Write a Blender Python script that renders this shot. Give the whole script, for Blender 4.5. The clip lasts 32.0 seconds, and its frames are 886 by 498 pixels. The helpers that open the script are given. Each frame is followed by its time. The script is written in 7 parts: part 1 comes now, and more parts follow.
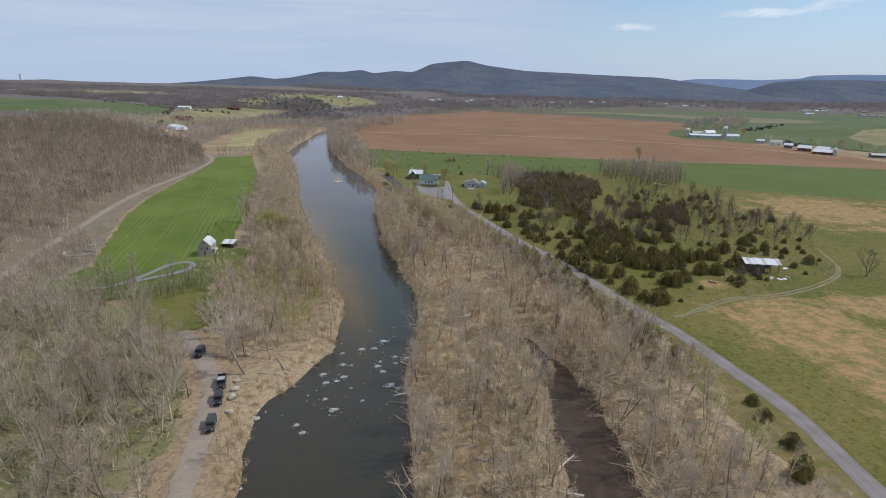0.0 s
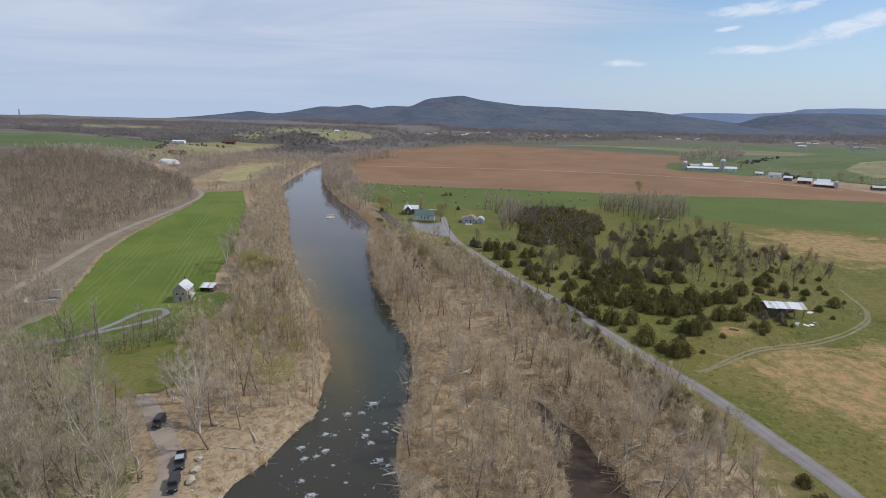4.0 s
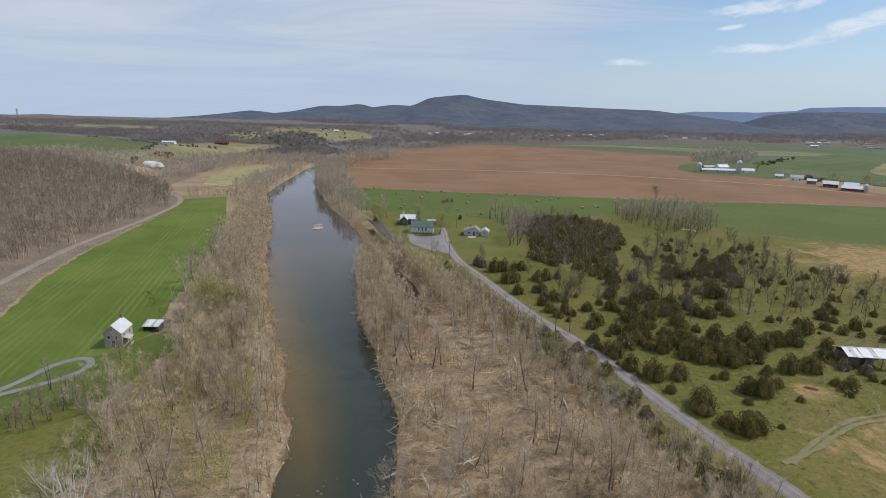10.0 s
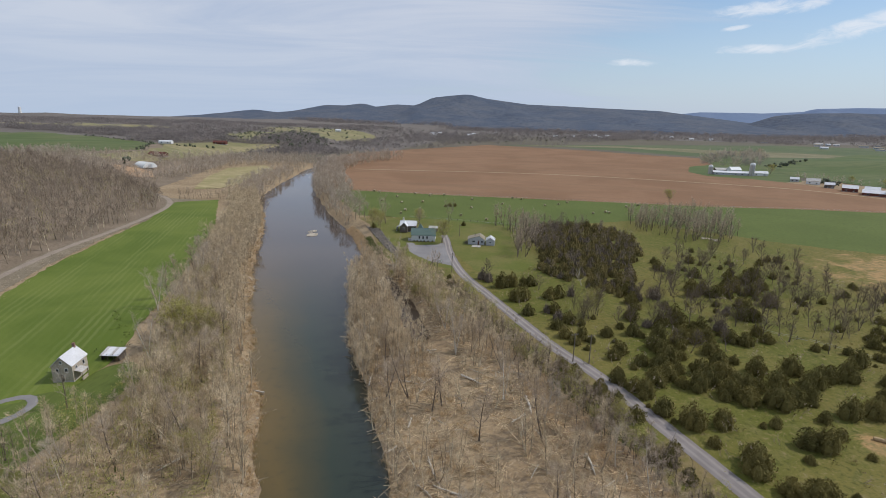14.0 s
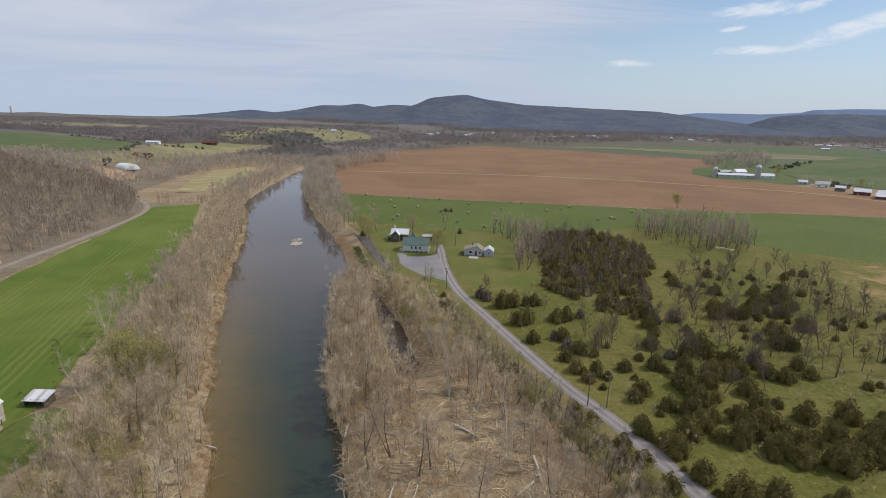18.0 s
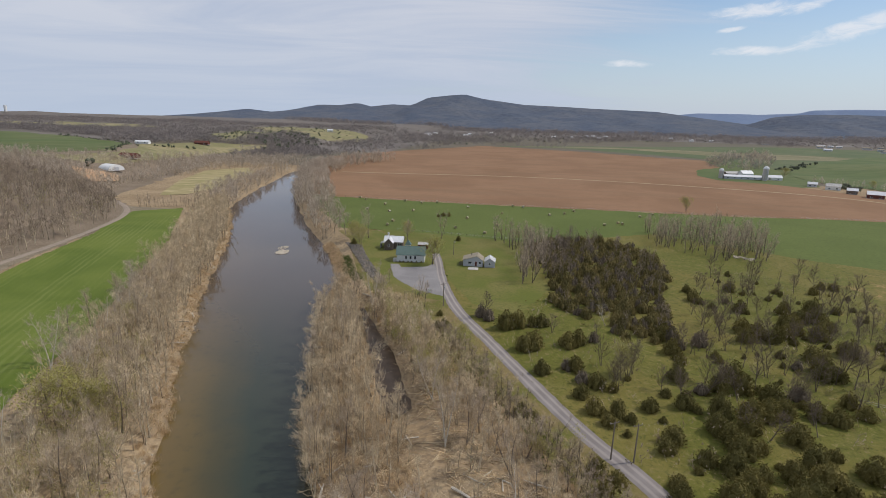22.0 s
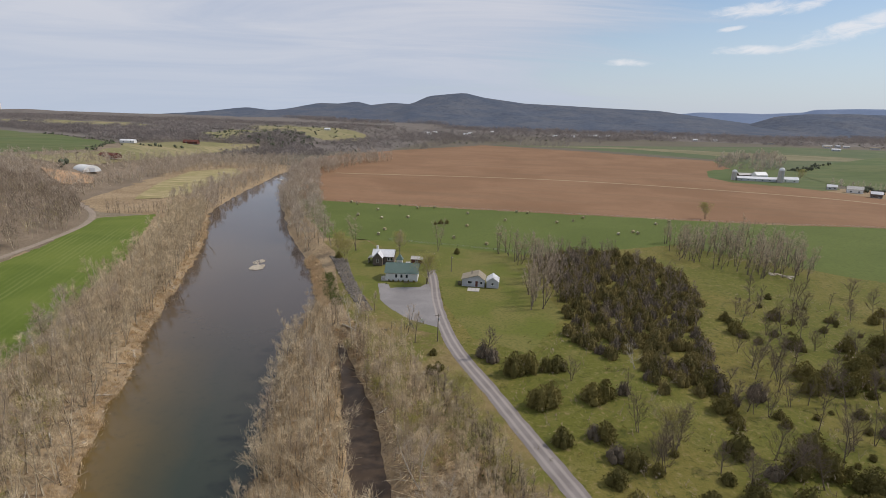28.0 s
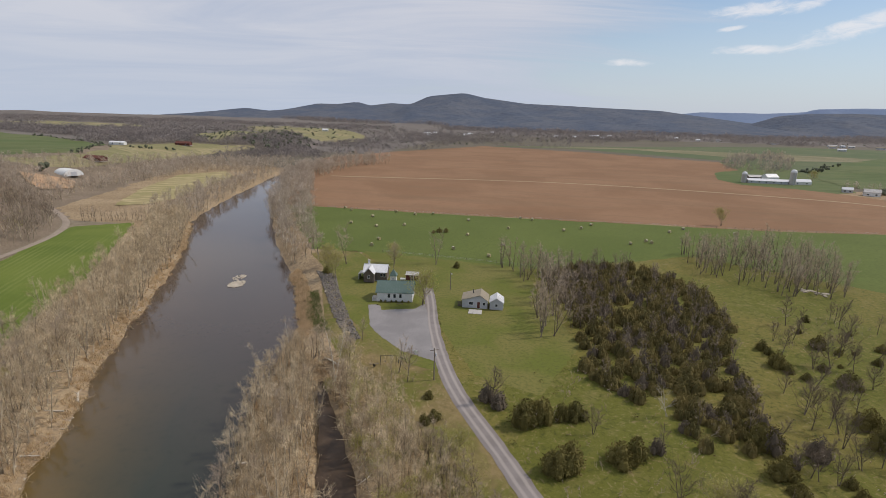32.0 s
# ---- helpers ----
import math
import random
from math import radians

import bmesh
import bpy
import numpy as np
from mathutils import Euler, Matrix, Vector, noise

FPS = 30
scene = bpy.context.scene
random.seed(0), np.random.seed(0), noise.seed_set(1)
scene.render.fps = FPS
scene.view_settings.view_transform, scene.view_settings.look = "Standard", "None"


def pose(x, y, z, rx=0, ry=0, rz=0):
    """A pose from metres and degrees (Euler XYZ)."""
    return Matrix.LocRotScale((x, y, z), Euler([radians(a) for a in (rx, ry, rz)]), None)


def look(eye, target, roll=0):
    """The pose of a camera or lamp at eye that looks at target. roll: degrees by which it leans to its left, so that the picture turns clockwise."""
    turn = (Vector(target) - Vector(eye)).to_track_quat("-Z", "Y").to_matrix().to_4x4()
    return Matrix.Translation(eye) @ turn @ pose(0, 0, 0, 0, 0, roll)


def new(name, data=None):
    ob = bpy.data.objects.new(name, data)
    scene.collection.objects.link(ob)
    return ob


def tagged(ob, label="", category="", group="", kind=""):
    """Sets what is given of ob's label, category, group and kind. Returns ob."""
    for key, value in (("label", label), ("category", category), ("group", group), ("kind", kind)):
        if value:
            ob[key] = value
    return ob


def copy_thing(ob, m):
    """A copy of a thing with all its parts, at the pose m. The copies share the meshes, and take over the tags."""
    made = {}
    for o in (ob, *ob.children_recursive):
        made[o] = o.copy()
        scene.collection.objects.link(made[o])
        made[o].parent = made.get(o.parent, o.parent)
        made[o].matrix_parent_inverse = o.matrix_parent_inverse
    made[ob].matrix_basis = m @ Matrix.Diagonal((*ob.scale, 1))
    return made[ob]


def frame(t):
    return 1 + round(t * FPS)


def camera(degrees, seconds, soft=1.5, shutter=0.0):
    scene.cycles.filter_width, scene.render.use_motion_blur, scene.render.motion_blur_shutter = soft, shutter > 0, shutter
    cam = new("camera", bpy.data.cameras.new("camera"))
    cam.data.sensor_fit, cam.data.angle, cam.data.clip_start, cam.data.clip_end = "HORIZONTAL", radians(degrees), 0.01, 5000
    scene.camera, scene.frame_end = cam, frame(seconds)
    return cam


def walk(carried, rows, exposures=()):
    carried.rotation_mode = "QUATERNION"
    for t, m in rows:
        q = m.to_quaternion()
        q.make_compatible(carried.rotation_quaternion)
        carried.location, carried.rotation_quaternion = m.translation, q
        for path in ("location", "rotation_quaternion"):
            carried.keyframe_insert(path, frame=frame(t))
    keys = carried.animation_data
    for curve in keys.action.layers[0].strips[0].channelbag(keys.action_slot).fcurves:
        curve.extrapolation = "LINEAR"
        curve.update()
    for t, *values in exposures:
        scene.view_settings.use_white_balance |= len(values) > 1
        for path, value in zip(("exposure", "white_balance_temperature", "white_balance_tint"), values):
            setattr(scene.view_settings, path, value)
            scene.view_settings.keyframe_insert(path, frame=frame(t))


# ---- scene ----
cam = camera(81.9, 32.0, soft=0.4)
PATH = [
    (0, (0.36, 3.751, 59.948), (0.058, 5.63, 59.333), 1.3),
    (0.5, (0.006, 4.85, 59.983), (-0.296, 6.741, 59.406), 1.3),
    (1, (-0.364, 6.206, 59.876), (-0.668, 8.115, 59.364), 1.3),
    (1.5, (-0.607, 7.56, 59.926), (-0.909, 9.474, 59.428), 1.3),
    (2, (-0.813, 9.127, 59.918), (-1.114, 11.041, 59.421), 1.3),
    (3, (-1.225, 12.876, 59.878), (-1.524, 14.79, 59.381), 1.2),
    (5.5, (-2.954, 25.566, 59.456), (-3.249, 27.481, 58.961), 1.2),
    (6, (-3.118, 28.19, 59.55), (-3.412, 30.105, 59.052), 1.2),
    (7, (-3.972, 34.36, 59.372), (-4.261, 36.275, 58.874), 1.2),
    (8, (-4.662, 40.149, 59.644), (-4.955, 42.063, 59.147), 1.1),
    (9, (-5.283, 46.248, 59.832), (-5.584, 48.162, 59.333), 1.1),
    (10, (-5.996, 51.514, 59.918), (-6.302, 53.426, 59.419), 1.1),
    (11, (-6.844, 56.792, 60.008), (-7.156, 58.704, 59.508), 1.2),
    (12, (-7.602, 61.324, 60.179), (-7.92, 63.234, 59.679), 1.2),
    (13, (-8.36, 65.908, 60.084), (-8.678, 67.819, 59.586), 1.3),
    (14, (-8.86, 70.435, 60.032), (-9.177, 72.345, 59.532), 1.3),
    (17, (-10.422, 86.311, 59.91), (-10.732, 88.223, 59.412), 1.4),
    (19, (-11.574, 96.124, 59.522), (-11.88, 98.037, 59.023), 1.4),
    (21, (-12.783, 105.244, 59.353), (-13.086, 107.157, 58.855), 1.5),
    (23, (-14.162, 114.51, 59.31), (-14.462, 116.423, 58.81), 1.5),
    (25, (-14.953, 124.218, 59.331), (-15.253, 126.131, 58.83), 1.5),
    (27.5, (-16.184, 136.21, 58.879), (-16.488, 138.122, 58.377), 1.5),
    (28, (-16.68, 138.613, 58.829), (-16.981, 140.525, 58.326), 1.6),
    (29, (-17.274, 143.405, 58.961), (-17.576, 145.317, 58.458), 1.6),
    (30, (-17.778, 148.276, 59.08), (-18.08, 150.188, 58.577), 1.5),
    (31, (-18.58, 153.397, 59.075), (-18.88, 155.31, 58.574), 1.4),
    (32, (-19.23, 158.664, 59.105), (-19.532, 160.576, 58.603), 1.5),
]
walk(cam, [(t, look(eye, target, roll)) for t, eye, target, roll in PATH],
     [(0, 0, 6130, 10), (8, 0, 6230, 10), (20, 0, 6560, 11), (32, 0, 6850, 13)])

rng = np.random.default_rng(7)


# ---- world, sun ----
SUN_DIR = Vector((0.63, 0.24, 0.74)).normalized()
world = bpy.data.worlds.new("sky")
scene.world = world
world.use_nodes = True
wt = world.node_tree
wt.nodes.clear()


def wnode(kind, **inputs):
    n = wt.nodes.new(kind)
    for k, v in inputs.items():
        n.inputs[k.replace("_", " ")].default_value = v
    return n


def wmath(op, a, b=None, clamp=False):
    n = wt.nodes.new("ShaderNodeMath")
    n.operation, n.use_clamp = op, clamp
    for i, v in enumerate((a, b)):
        if v is None:
            continue
        if isinstance(v, (int, float)):
            n.inputs[i].default_value = v
        else:
            wt.links.new(v, n.inputs[i])
    return n.outputs[0]


sky = wt.nodes.new("ShaderNodeTexSky")
sky.sky_type, sky.sun_disc = "NISHITA", False
sky.sun_elevation = math.asin(SUN_DIR.z)
sky.sun_rotation = math.atan2(SUN_DIR.x, SUN_DIR.y)
sky.air_density, sky.dust_density, sky.ozone_density = 1.0, 0.25, 2.2
coords = wt.nodes.new("ShaderNodeTexCoord")
sep = wt.nodes.new("ShaderNodeSeparateXYZ")
wt.links.new(coords.outputs["Generated"], sep.inputs[0])
dx, dy, dz = sep.outputs
up = wmath("MAXIMUM", wmath("ADD", dz, 0.10), 0.03)
plane = wt.nodes.new("ShaderNodeCombineXYZ")
wt.links.new(wmath("DIVIDE", wmath("ADD", dx, wmath("MULTIPLY", dy, 0.25)), up), plane.inputs[0])
wt.links.new(wmath("MULTIPLY", wmath("DIVIDE", wmath("SUBTRACT", dy, wmath("MULTIPLY", dx, 0.25)), up), 2.4), plane.inputs[1])
streak = wnode("ShaderNodeTexNoise", Scale=0.34, Detail=9.0, Roughness=0.62, Distortion=0.9)
broad = wnode("ShaderNodeTexNoise", Scale=0.16, Detail=3.0, Roughness=0.5)
for n in (streak, broad):
    wt.links.new(plane.outputs[0], n.inputs["Vector"])
# thin high cloud lies thick to the west and breaks up to the east
west = wmath("ADD", wmath("MULTIPLY", wmath("ADD", dx, wmath("MULTIPLY", dz, -0.35)), -0.85), 0.10)
veil = wmath("ADD", wmath("ADD", wmath("MULTIPLY", streak.outputs[0], 0.95), wmath("MULTIPLY", broad.outputs[0], 0.55)), west)
cloud = wnode("ShaderNodeMapRange", From_Min=0.63, From_Max=1.04, To_Min=0.04, To_Max=1.0)
cloud.interpolation_type = "SMOOTHSTEP"
wt.links.new(veil, cloud.inputs["Value"])
# a few small bright clouds stand to the north-east
ahead = wmath("MAXIMUM", dy, 0.2)
su, sv = wmath("DIVIDE", dx, ahead), wmath("DIVIDE", dz, ahead)
fleece_at = wt.nodes.new("ShaderNodeCombineXYZ")
wt.links.new(wmath("MULTIPLY", su, 22.0), fleece_at.inputs[0])
wt.links.new(wmath("SUBTRACT", wmath("MULTIPLY", sv, 70.0), wmath("MULTIPLY", su, 9.0)), fleece_at.inputs[1])
fleece = wnode("ShaderNodeTexNoise", Scale=0.9, Detail=8.0, Roughness=0.62, Distortion=0.7)
wt.links.new(fleece_at.outputs[0], fleece.inputs["Vector"])
ragged = wmath("MULTIPLY", wmath("SUBTRACT", fleece.outputs[0], 0.5), 4.6)
wisp_mask = None
for cu, cv, ru_, rv_, rise_ in ((0.165, 0.100, 0.036, 0.006, 0.0), (0.36, 0.188, 0.062, 0.012, 0.10), (0.44, 0.193, 0.034, 0.009, 0.3), (0.52, 0.160, 0.085, 0.015, 0.33), (0.375, 0.1235, 0.066, 0.007, 0.04), (0.328, 0.157, 0.02, 0.004, 0.15), (0.62, 0.195, 0.06, 0.012, 0.3)):
    du = wmath("SUBTRACT", su, cu)
    dv = wmath("SUBTRACT", wmath("SUBTRACT", sv, cv), wmath("MULTIPLY", du, rise_))
    a_, b_ = wmath("DIVIDE", du, ru_), wmath("DIVIDE", dv, rv_)
    far_ = wmath("ADD", wmath("ADD", wmath("MULTIPLY", a_, a_), wmath("MULTIPLY", b_, b_)), ragged)
    one = wnode("ShaderNodeMapRange", From_Min=1.7, From_Max=-0.6, To_Min=0.0, To_Max=0.75)
    one.interpolation_type = "SMOOTHSTEP"
    wt.links.new(far_, one.inputs["Value"])
    wisp_mask = one.outputs[0] if wisp_mask is None else wmath("MAXIMUM", wisp_mask, one.outputs[0])
haze = wnode("ShaderNodeMapRange", From_Min=0.19, From_Max=0.0, To_Min=0.0, To_Max=0.92)
wt.links.new(dz, haze.inputs["Value"])
tint = wt.nodes.new("ShaderNodeMix")
tint.data_type = "RGBA"
scaled = wt.nodes.new("ShaderNodeVectorMath")
scaled.operation = "SCALE"
scaled.inputs["Scale"].default_value = 0.105
wt.links.new(sky.outputs[0], scaled.inputs[0])
wt.links.new(cloud.outputs[0], tint.inputs["Factor"])
wt.links.new(scaled.outputs[0], tint.inputs[6])
veil_tone = wt.nodes.new("ShaderNodeValToRGB")
veil_tone.color_ramp.elements[0].position, veil_tone.color_ramp.elements[0].color = 0.38, (0.46, 0.535, 0.675, 1)
veil_tone.color_ramp.elements[1].position, veil_tone.color_ramp.elements[1].color = 0.62, (0.60, 0.645, 0.735, 1)
wt.links.new(streak.outputs[0], veil_tone.inputs[0])
wt.links.new(veil_tone.outputs[0], tint.inputs[7])
low = wt.nodes.new("ShaderNodeMix")
low.data_type = "RGBA"
wt.links.new(haze.outputs[0], low.inputs["Factor"])
wt.links.new(tint.outputs[2], low.inputs[6])
low.inputs[7].default_value = (0.455, 0.545, 0.685, 1)
back = wnode("ShaderNodeBackground", Strength=1.0)
wisps = wt.nodes.new("ShaderNodeMix")
wisps.data_type = "RGBA"
wt.links.new(wisp_mask, wisps.inputs["Factor"])
wt.links.new(low.outputs[2], wisps.inputs[6])
wisps.inputs[7].default_value = (0.80, 0.83, 0.88, 1)
wt.links.new(wisps.outputs[2], back.inputs["Color"])
wt.links.new(back.outputs[0], wt.nodes.new("ShaderNodeOutputWorld").inputs[0])

sun = new("sun", bpy.data.lights.new("sun", "SUN"))
sun.data.energy, sun.data.angle, sun.data.color = 2.7, radians(0.6), (1.0, 0.95, 0.87)
sun.rotation_mode = "QUATERNION"
sun.rotation_quaternion = SUN_DIR.to_track_quat("Z", "Y")


# ---- materials ----
def ramp_stops(node, stops):
    els = node.color_ramp.elements
    while len(els) < len(stops):
        els.new(0.5)
    for e, (p, c) in zip(els, stops):
        e.position, e.color = p, (*c, 1)


class Mat:
    """A small builder for a node material."""

    def __init__(self, name, rough=0.85, metallic=0.0, spec=0.3):
        self.m = bpy.data.materials.new(name)
        self.m.use_nodes = True
        self.t = self.m.node_tree
        self.b = self.t.nodes["Principled BSDF"]
        self.b.inputs["Roughness"].default_value = rough
        self.b.inputs["Metallic"].default_value = metallic
        self.b.inputs["Specular IOR Level"].default_value = spec
        tc = self.t.nodes.new("ShaderNodeTexCoord")
        self.co = tc.outputs["Object"]
        self.uv = tc.outputs["UV"]

    def node(self, kind, **inputs):
        n = self.t.nodes.new(kind)
        for k, v in inputs.items():
            n.inputs[k.replace("_", " ")].default_value = v
        return n

    def link(self, a, b):
        self.t.links.new(a, b)

    def noise(self, scale, detail=4.0, rough=0.55, distort=0.0, stretch=None, turn=0.0):
        n = self.node("ShaderNodeTexNoise", Scale=scale, Detail=detail, Roughness=rough, Distortion=distort)
        src = self.co
        if stretch or turn:
            for key, value in (("Rotation", (0, 0, -turn)), ("Scale", stretch or (1, 1, 1))):
                mp = self.node("ShaderNodeMapping")
                mp.inputs[key].default_value = value
                self.link(src, mp.inputs[0])
                src = mp.outputs[0]
        self.link(src, n.inputs["Vector"])
        return n.outputs[0]

    def ramp(self, fac, stops):
        r = self.node("ShaderNodeValToRGB")
        ramp_stops(r, stops)
        self.link(fac, r.inputs[0])
        return r.outputs[0]

    def math(self, op, a, b):
        n = self.t.nodes.new("ShaderNodeMath")
        n.operation = op
        for i, v in enumerate((a, b)):
            if isinstance(v, (int, float)):
                n.inputs[i].default_value = v
            else:
                self.link(v, n.inputs[i])
        return n.outputs[0]

    def range(self, v, a, b, c=0.0, d=1.0):
        n = self.node("ShaderNodeMapRange", From_Min=a, From_Max=b, To_Min=c, To_Max=d)
        n.interpolation_type = "SMOOTHSTEP"
        self.link(v, n.inputs["Value"])
        return n.outputs[0]

    def mix(self, fac, a, b, kind="MIX"):
        n = self.t.nodes.new("ShaderNodeMix")
        n.data_type, n.blend_type = "RGBA", kind
        for s, v in ((0, fac), (6, a), (7, b)):
            if isinstance(v, (int, float)):
                n.inputs[s].default_value = v
            elif isinstance(v, tuple):
                n.inputs[s].default_value = (*v, 1)
            else:
                self.link(v, n.inputs[s])
        return n.outputs[2]

    def random(self, island=False):
        if island:
            return self.t.nodes.new("ShaderNodeNewGeometry").outputs["Random Per Island"]
        return self.t.nodes.new("ShaderNodeObjectInfo").outputs["Random"]

    def color(self, c):
        if isinstance(c, tuple):
            self.b.inputs["Base Color"].default_value = (*c, 1)
        else:
            self.link(c, self.b.inputs["Base Color"])
        return self

    def thin(self, share=0.45):
        """Light passes round or through thin twigs and leaves."""
        t = self.node("ShaderNodeBsdfTranslucent")
        src = self.b.inputs["Base Color"].links
        if src:
            self.link(src[0].from_socket, t.inputs["Color"])
        mix = self.node("ShaderNodeMixShader")
        mix.inputs[0].default_value = share
        self.link(self.b.outputs[0], mix.inputs[1])
        self.link(t.outputs[0], mix.inputs[2])
        self.link(mix.outputs[0], self.t.nodes["Material Output"].inputs["Surface"])
        return self

    def bump(self, h, dist=0.05, strength=0.6):
        n = self.node("ShaderNodeBump", Distance=dist, Strength=strength)
        self.link(h, n.inputs["Height"])
        self.link(n.outputs[0], self.b.inputs["Normal"])
        return self


def mottled(name, a, b, c, big=0.05, fine=1.5, rough=0.9, bump=0.08, spec=0.2, stretch=None, turn=0.0):
    m = Mat(name, rough, spec=spec)
    n1, n2 = m.noise(big, 5, 0.6, 0.4), m.noise(fine, 6, 0.65, 0.0, stretch, turn)
    base = m.mix(m.range(n1, 0.35, 0.65), a, b)
    m.color(m.mix(m.range(n2, 0.42, 0.72, 0.0, 0.85), base, c))
    m.bump(n2, bump)
    return m


def M_(x):
    return x.m if isinstance(x, Mat) else x


# woodland floor: last year's leaves, twigs, bare soil, some moss and new grass
litter = Mat("leaf_litter", 0.95, spec=0.1)
_n1, _n2, _n3 = litter.noise(0.035, 5, 0.6, 0.5), litter.noise(0.9, 8, 0.75), litter.noise(3.5, 4, 0.7, 0.0, (1.0, 0.25, 1.0), 0.5)
_c = litter.mix(litter.range(_n1, 0.35, 0.65), (0.30, 0.216, 0.126), (0.40, 0.300, 0.182))
_c = litter.mix(litter.range(_n2, 0.42, 0.66, 0, 0.9), _c, (0.17, 0.125, 0.085))
_c = litter.mix(litter.range(_n3, 0.58, 0.7, 0, 0.55), _c, (0.46, 0.375, 0.275))
_n4 = litter.noise(2.2, 6, 0.8, 0.0, (1.0, 0.18, 1.0), -0.7)
_c = litter.mix(litter.range(_n4, 0.56, 0.66, 0, 0.8), _c, (0.50, 0.395, 0.27))
_c = litter.mix(litter.range(_n4, 0.42, 0.34, 0, 0.8), _c, (0.105, 0.078, 0.05))
_c = litter.mix(litter.range(litter.noise(0.28, 5, 0.7, 0.5), 0.54, 0.68, 0, 0.65), _c, (0.18, 0.130, 0.085))
litter.color(_c).bump(_n2, 0.3)

pasture = Mat("pasture_grass", 0.9, spec=0.15)
_n1, _n2, _n3, _n4 = pasture.noise(0.022, 5, 0.62, 0.6), pasture.noise(0.16, 6, 0.7, 0.4), pasture.noise(1.8, 5, 0.7), pasture.noise(0.4, 4, 0.6, 0, (1, 0.3, 1), -0.5)
_c = pasture.mix(pasture.range(_n1, 0.40, 0.62), (0.114, 0.116, 0.022), (0.166, 0.140, 0.038))
_c = pasture.mix(pasture.range(_n2, 0.50, 0.72, 0, 0.6), _c, (0.190, 0.158, 0.062))
_c = pasture.mix(pasture.range(_n4, 0.55, 0.75, 0, 0.5), _c, (0.070, 0.085, 0.020))
_tuft = pasture.noise(0.75, 6, 0.78, 0.6)
_c = pasture.mix(pasture.range(_tuft, 0.52, 0.64, 0, 0.85), _c, (0.060, 0.068, 0.016))
_c = pasture.mix(pasture.range(_tuft, 0.46, 0.36, 0, 0.8), _c, (0.225, 0.180, 0.085))
_c = pasture.mix(pasture.range(_n3, 0.52, 0.72, 0, 0.55), _c, (0.060, 0.066, 0.018))
_px = pasture.node("ShaderNodeSeparateXYZ")
pasture.link(pasture.co, _px.inputs[0])
_edge = pasture.math("ADD", pasture.math("MULTIPLY", pasture.math("SUBTRACT", pasture.noise(0.09, 8, 0.80, 0.6), 0.5), 6.0), pasture.math("MULTIPLY", pasture.math("SUBTRACT", _n3, 0.5), 0.9))
_dry = None
for _x, _y, _rx, _ry in ((78, 143, 22, 21), (92, 112, 22, 24), (112, 160, 22, 12), (122, 133, 26, 27), (165, 130, 24, 24), (62, 170, 5, 4), (300, 285, 170, 52), (160, 300, 42, 36)):
    _u = pasture.math("DIVIDE", pasture.math("SUBTRACT", _px.outputs[0], _x), _rx)
    _v = pasture.math("DIVIDE", pasture.math("SUBTRACT", _px.outputs[1], _y), _ry)
    _d = pasture.math("ADD", pasture.math("ADD", pasture.math("MULTIPLY", _u, _u), pasture.math("MULTIPLY", _v, _v)), _edge)
    _k = pasture.range(_d, 0.25, 1.25, 0.95, 0.0)
    _dry = _k if _dry is None else pasture.math("MAXIMUM", _dry, _k)
_straw = pasture.mix(pasture.range(pasture.noise(0.3, 6, 0.75), 0.42, 0.60), (0.40, 0.245, 0.112), (0.225, 0.172, 0.072))
_c = pasture.mix(_dry, _c, pasture.mix(pasture.range(_n3, 0.45, 0.75, 0, 0.6), _straw, (0.15, 0.125, 0.05)))
pasture.color(_c).bump(_n3, 0.12)

hay_green = mottled("hay_meadow", (0.112, 0.140, 0.032), (0.094, 0.122, 0.026), (0.070, 0.088, 0.019), 0.02, 1.3, bump=0.05, stretch=(1, 0.25, 1), turn=0.15)
verge_grass = Mat("rough_verge_grass", 0.92, spec=0.12)
_n1, _n2, _n3 = verge_grass.noise(0.09, 6, 0.68, 0.6), verge_grass.noise(0.5, 6, 0.72, 0.3), verge_grass.noise(2.6, 5, 0.7)
_c = verge_grass.mix(verge_grass.range(_n1, 0.40, 0.60), (0.128, 0.128, 0.030), (0.225, 0.168, 0.078))
_c = verge_grass.mix(verge_grass.range(verge_grass.noise(0.9, 6, 0.78, 0.5), 0.47, 0.36, 0, 0.85), _c, (0.30, 0.225, 0.125))
_c = verge_grass.mix(verge_grass.range(_n2, 0.46, 0.66, 0, 0.8), _c, (0.150, 0.118, 0.052))
_c = verge_grass.mix(verge_grass.range(_n3, 0.5, 0.72, 0, 0.55), _c, (0.085, 0.082, 0.028))
verge_grass.color(_c).bump(_n3, 0.15)
lawn = mottled("lawn", (0.115, 0.130, 0.023), (0.165, 0.150, 0.044), (0.088, 0.094, 0.022), 0.07, 1.1, bump=0.1)

crop = Mat("young_grain", 0.85, spec=0.2)
_w = crop.node("ShaderNodeTexWave", Scale=0.145, Distortion=2.2, Detail=3.0)
_mp = crop.node("ShaderNodeMapping")
_mp.inputs["Rotation"].default_value = (0, 0, -0.445)
crop.link(crop.co, _mp.inputs[0]), crop.link(_mp.outputs[0], _w.inputs[0])
_n1, _n2 = crop.noise(0.03, 5, 0.6, 0.5), crop.noise(1.6, 5, 0.7)
_n3 = crop.noise(0.12, 4, 0.6, 0.0, (0.12, 1.0, 1.0), 2.01)
_c = crop.mix(crop.range(_n1, 0.35, 0.66), (0.090, 0.128, 0.016), (0.132, 0.166, 0.028))
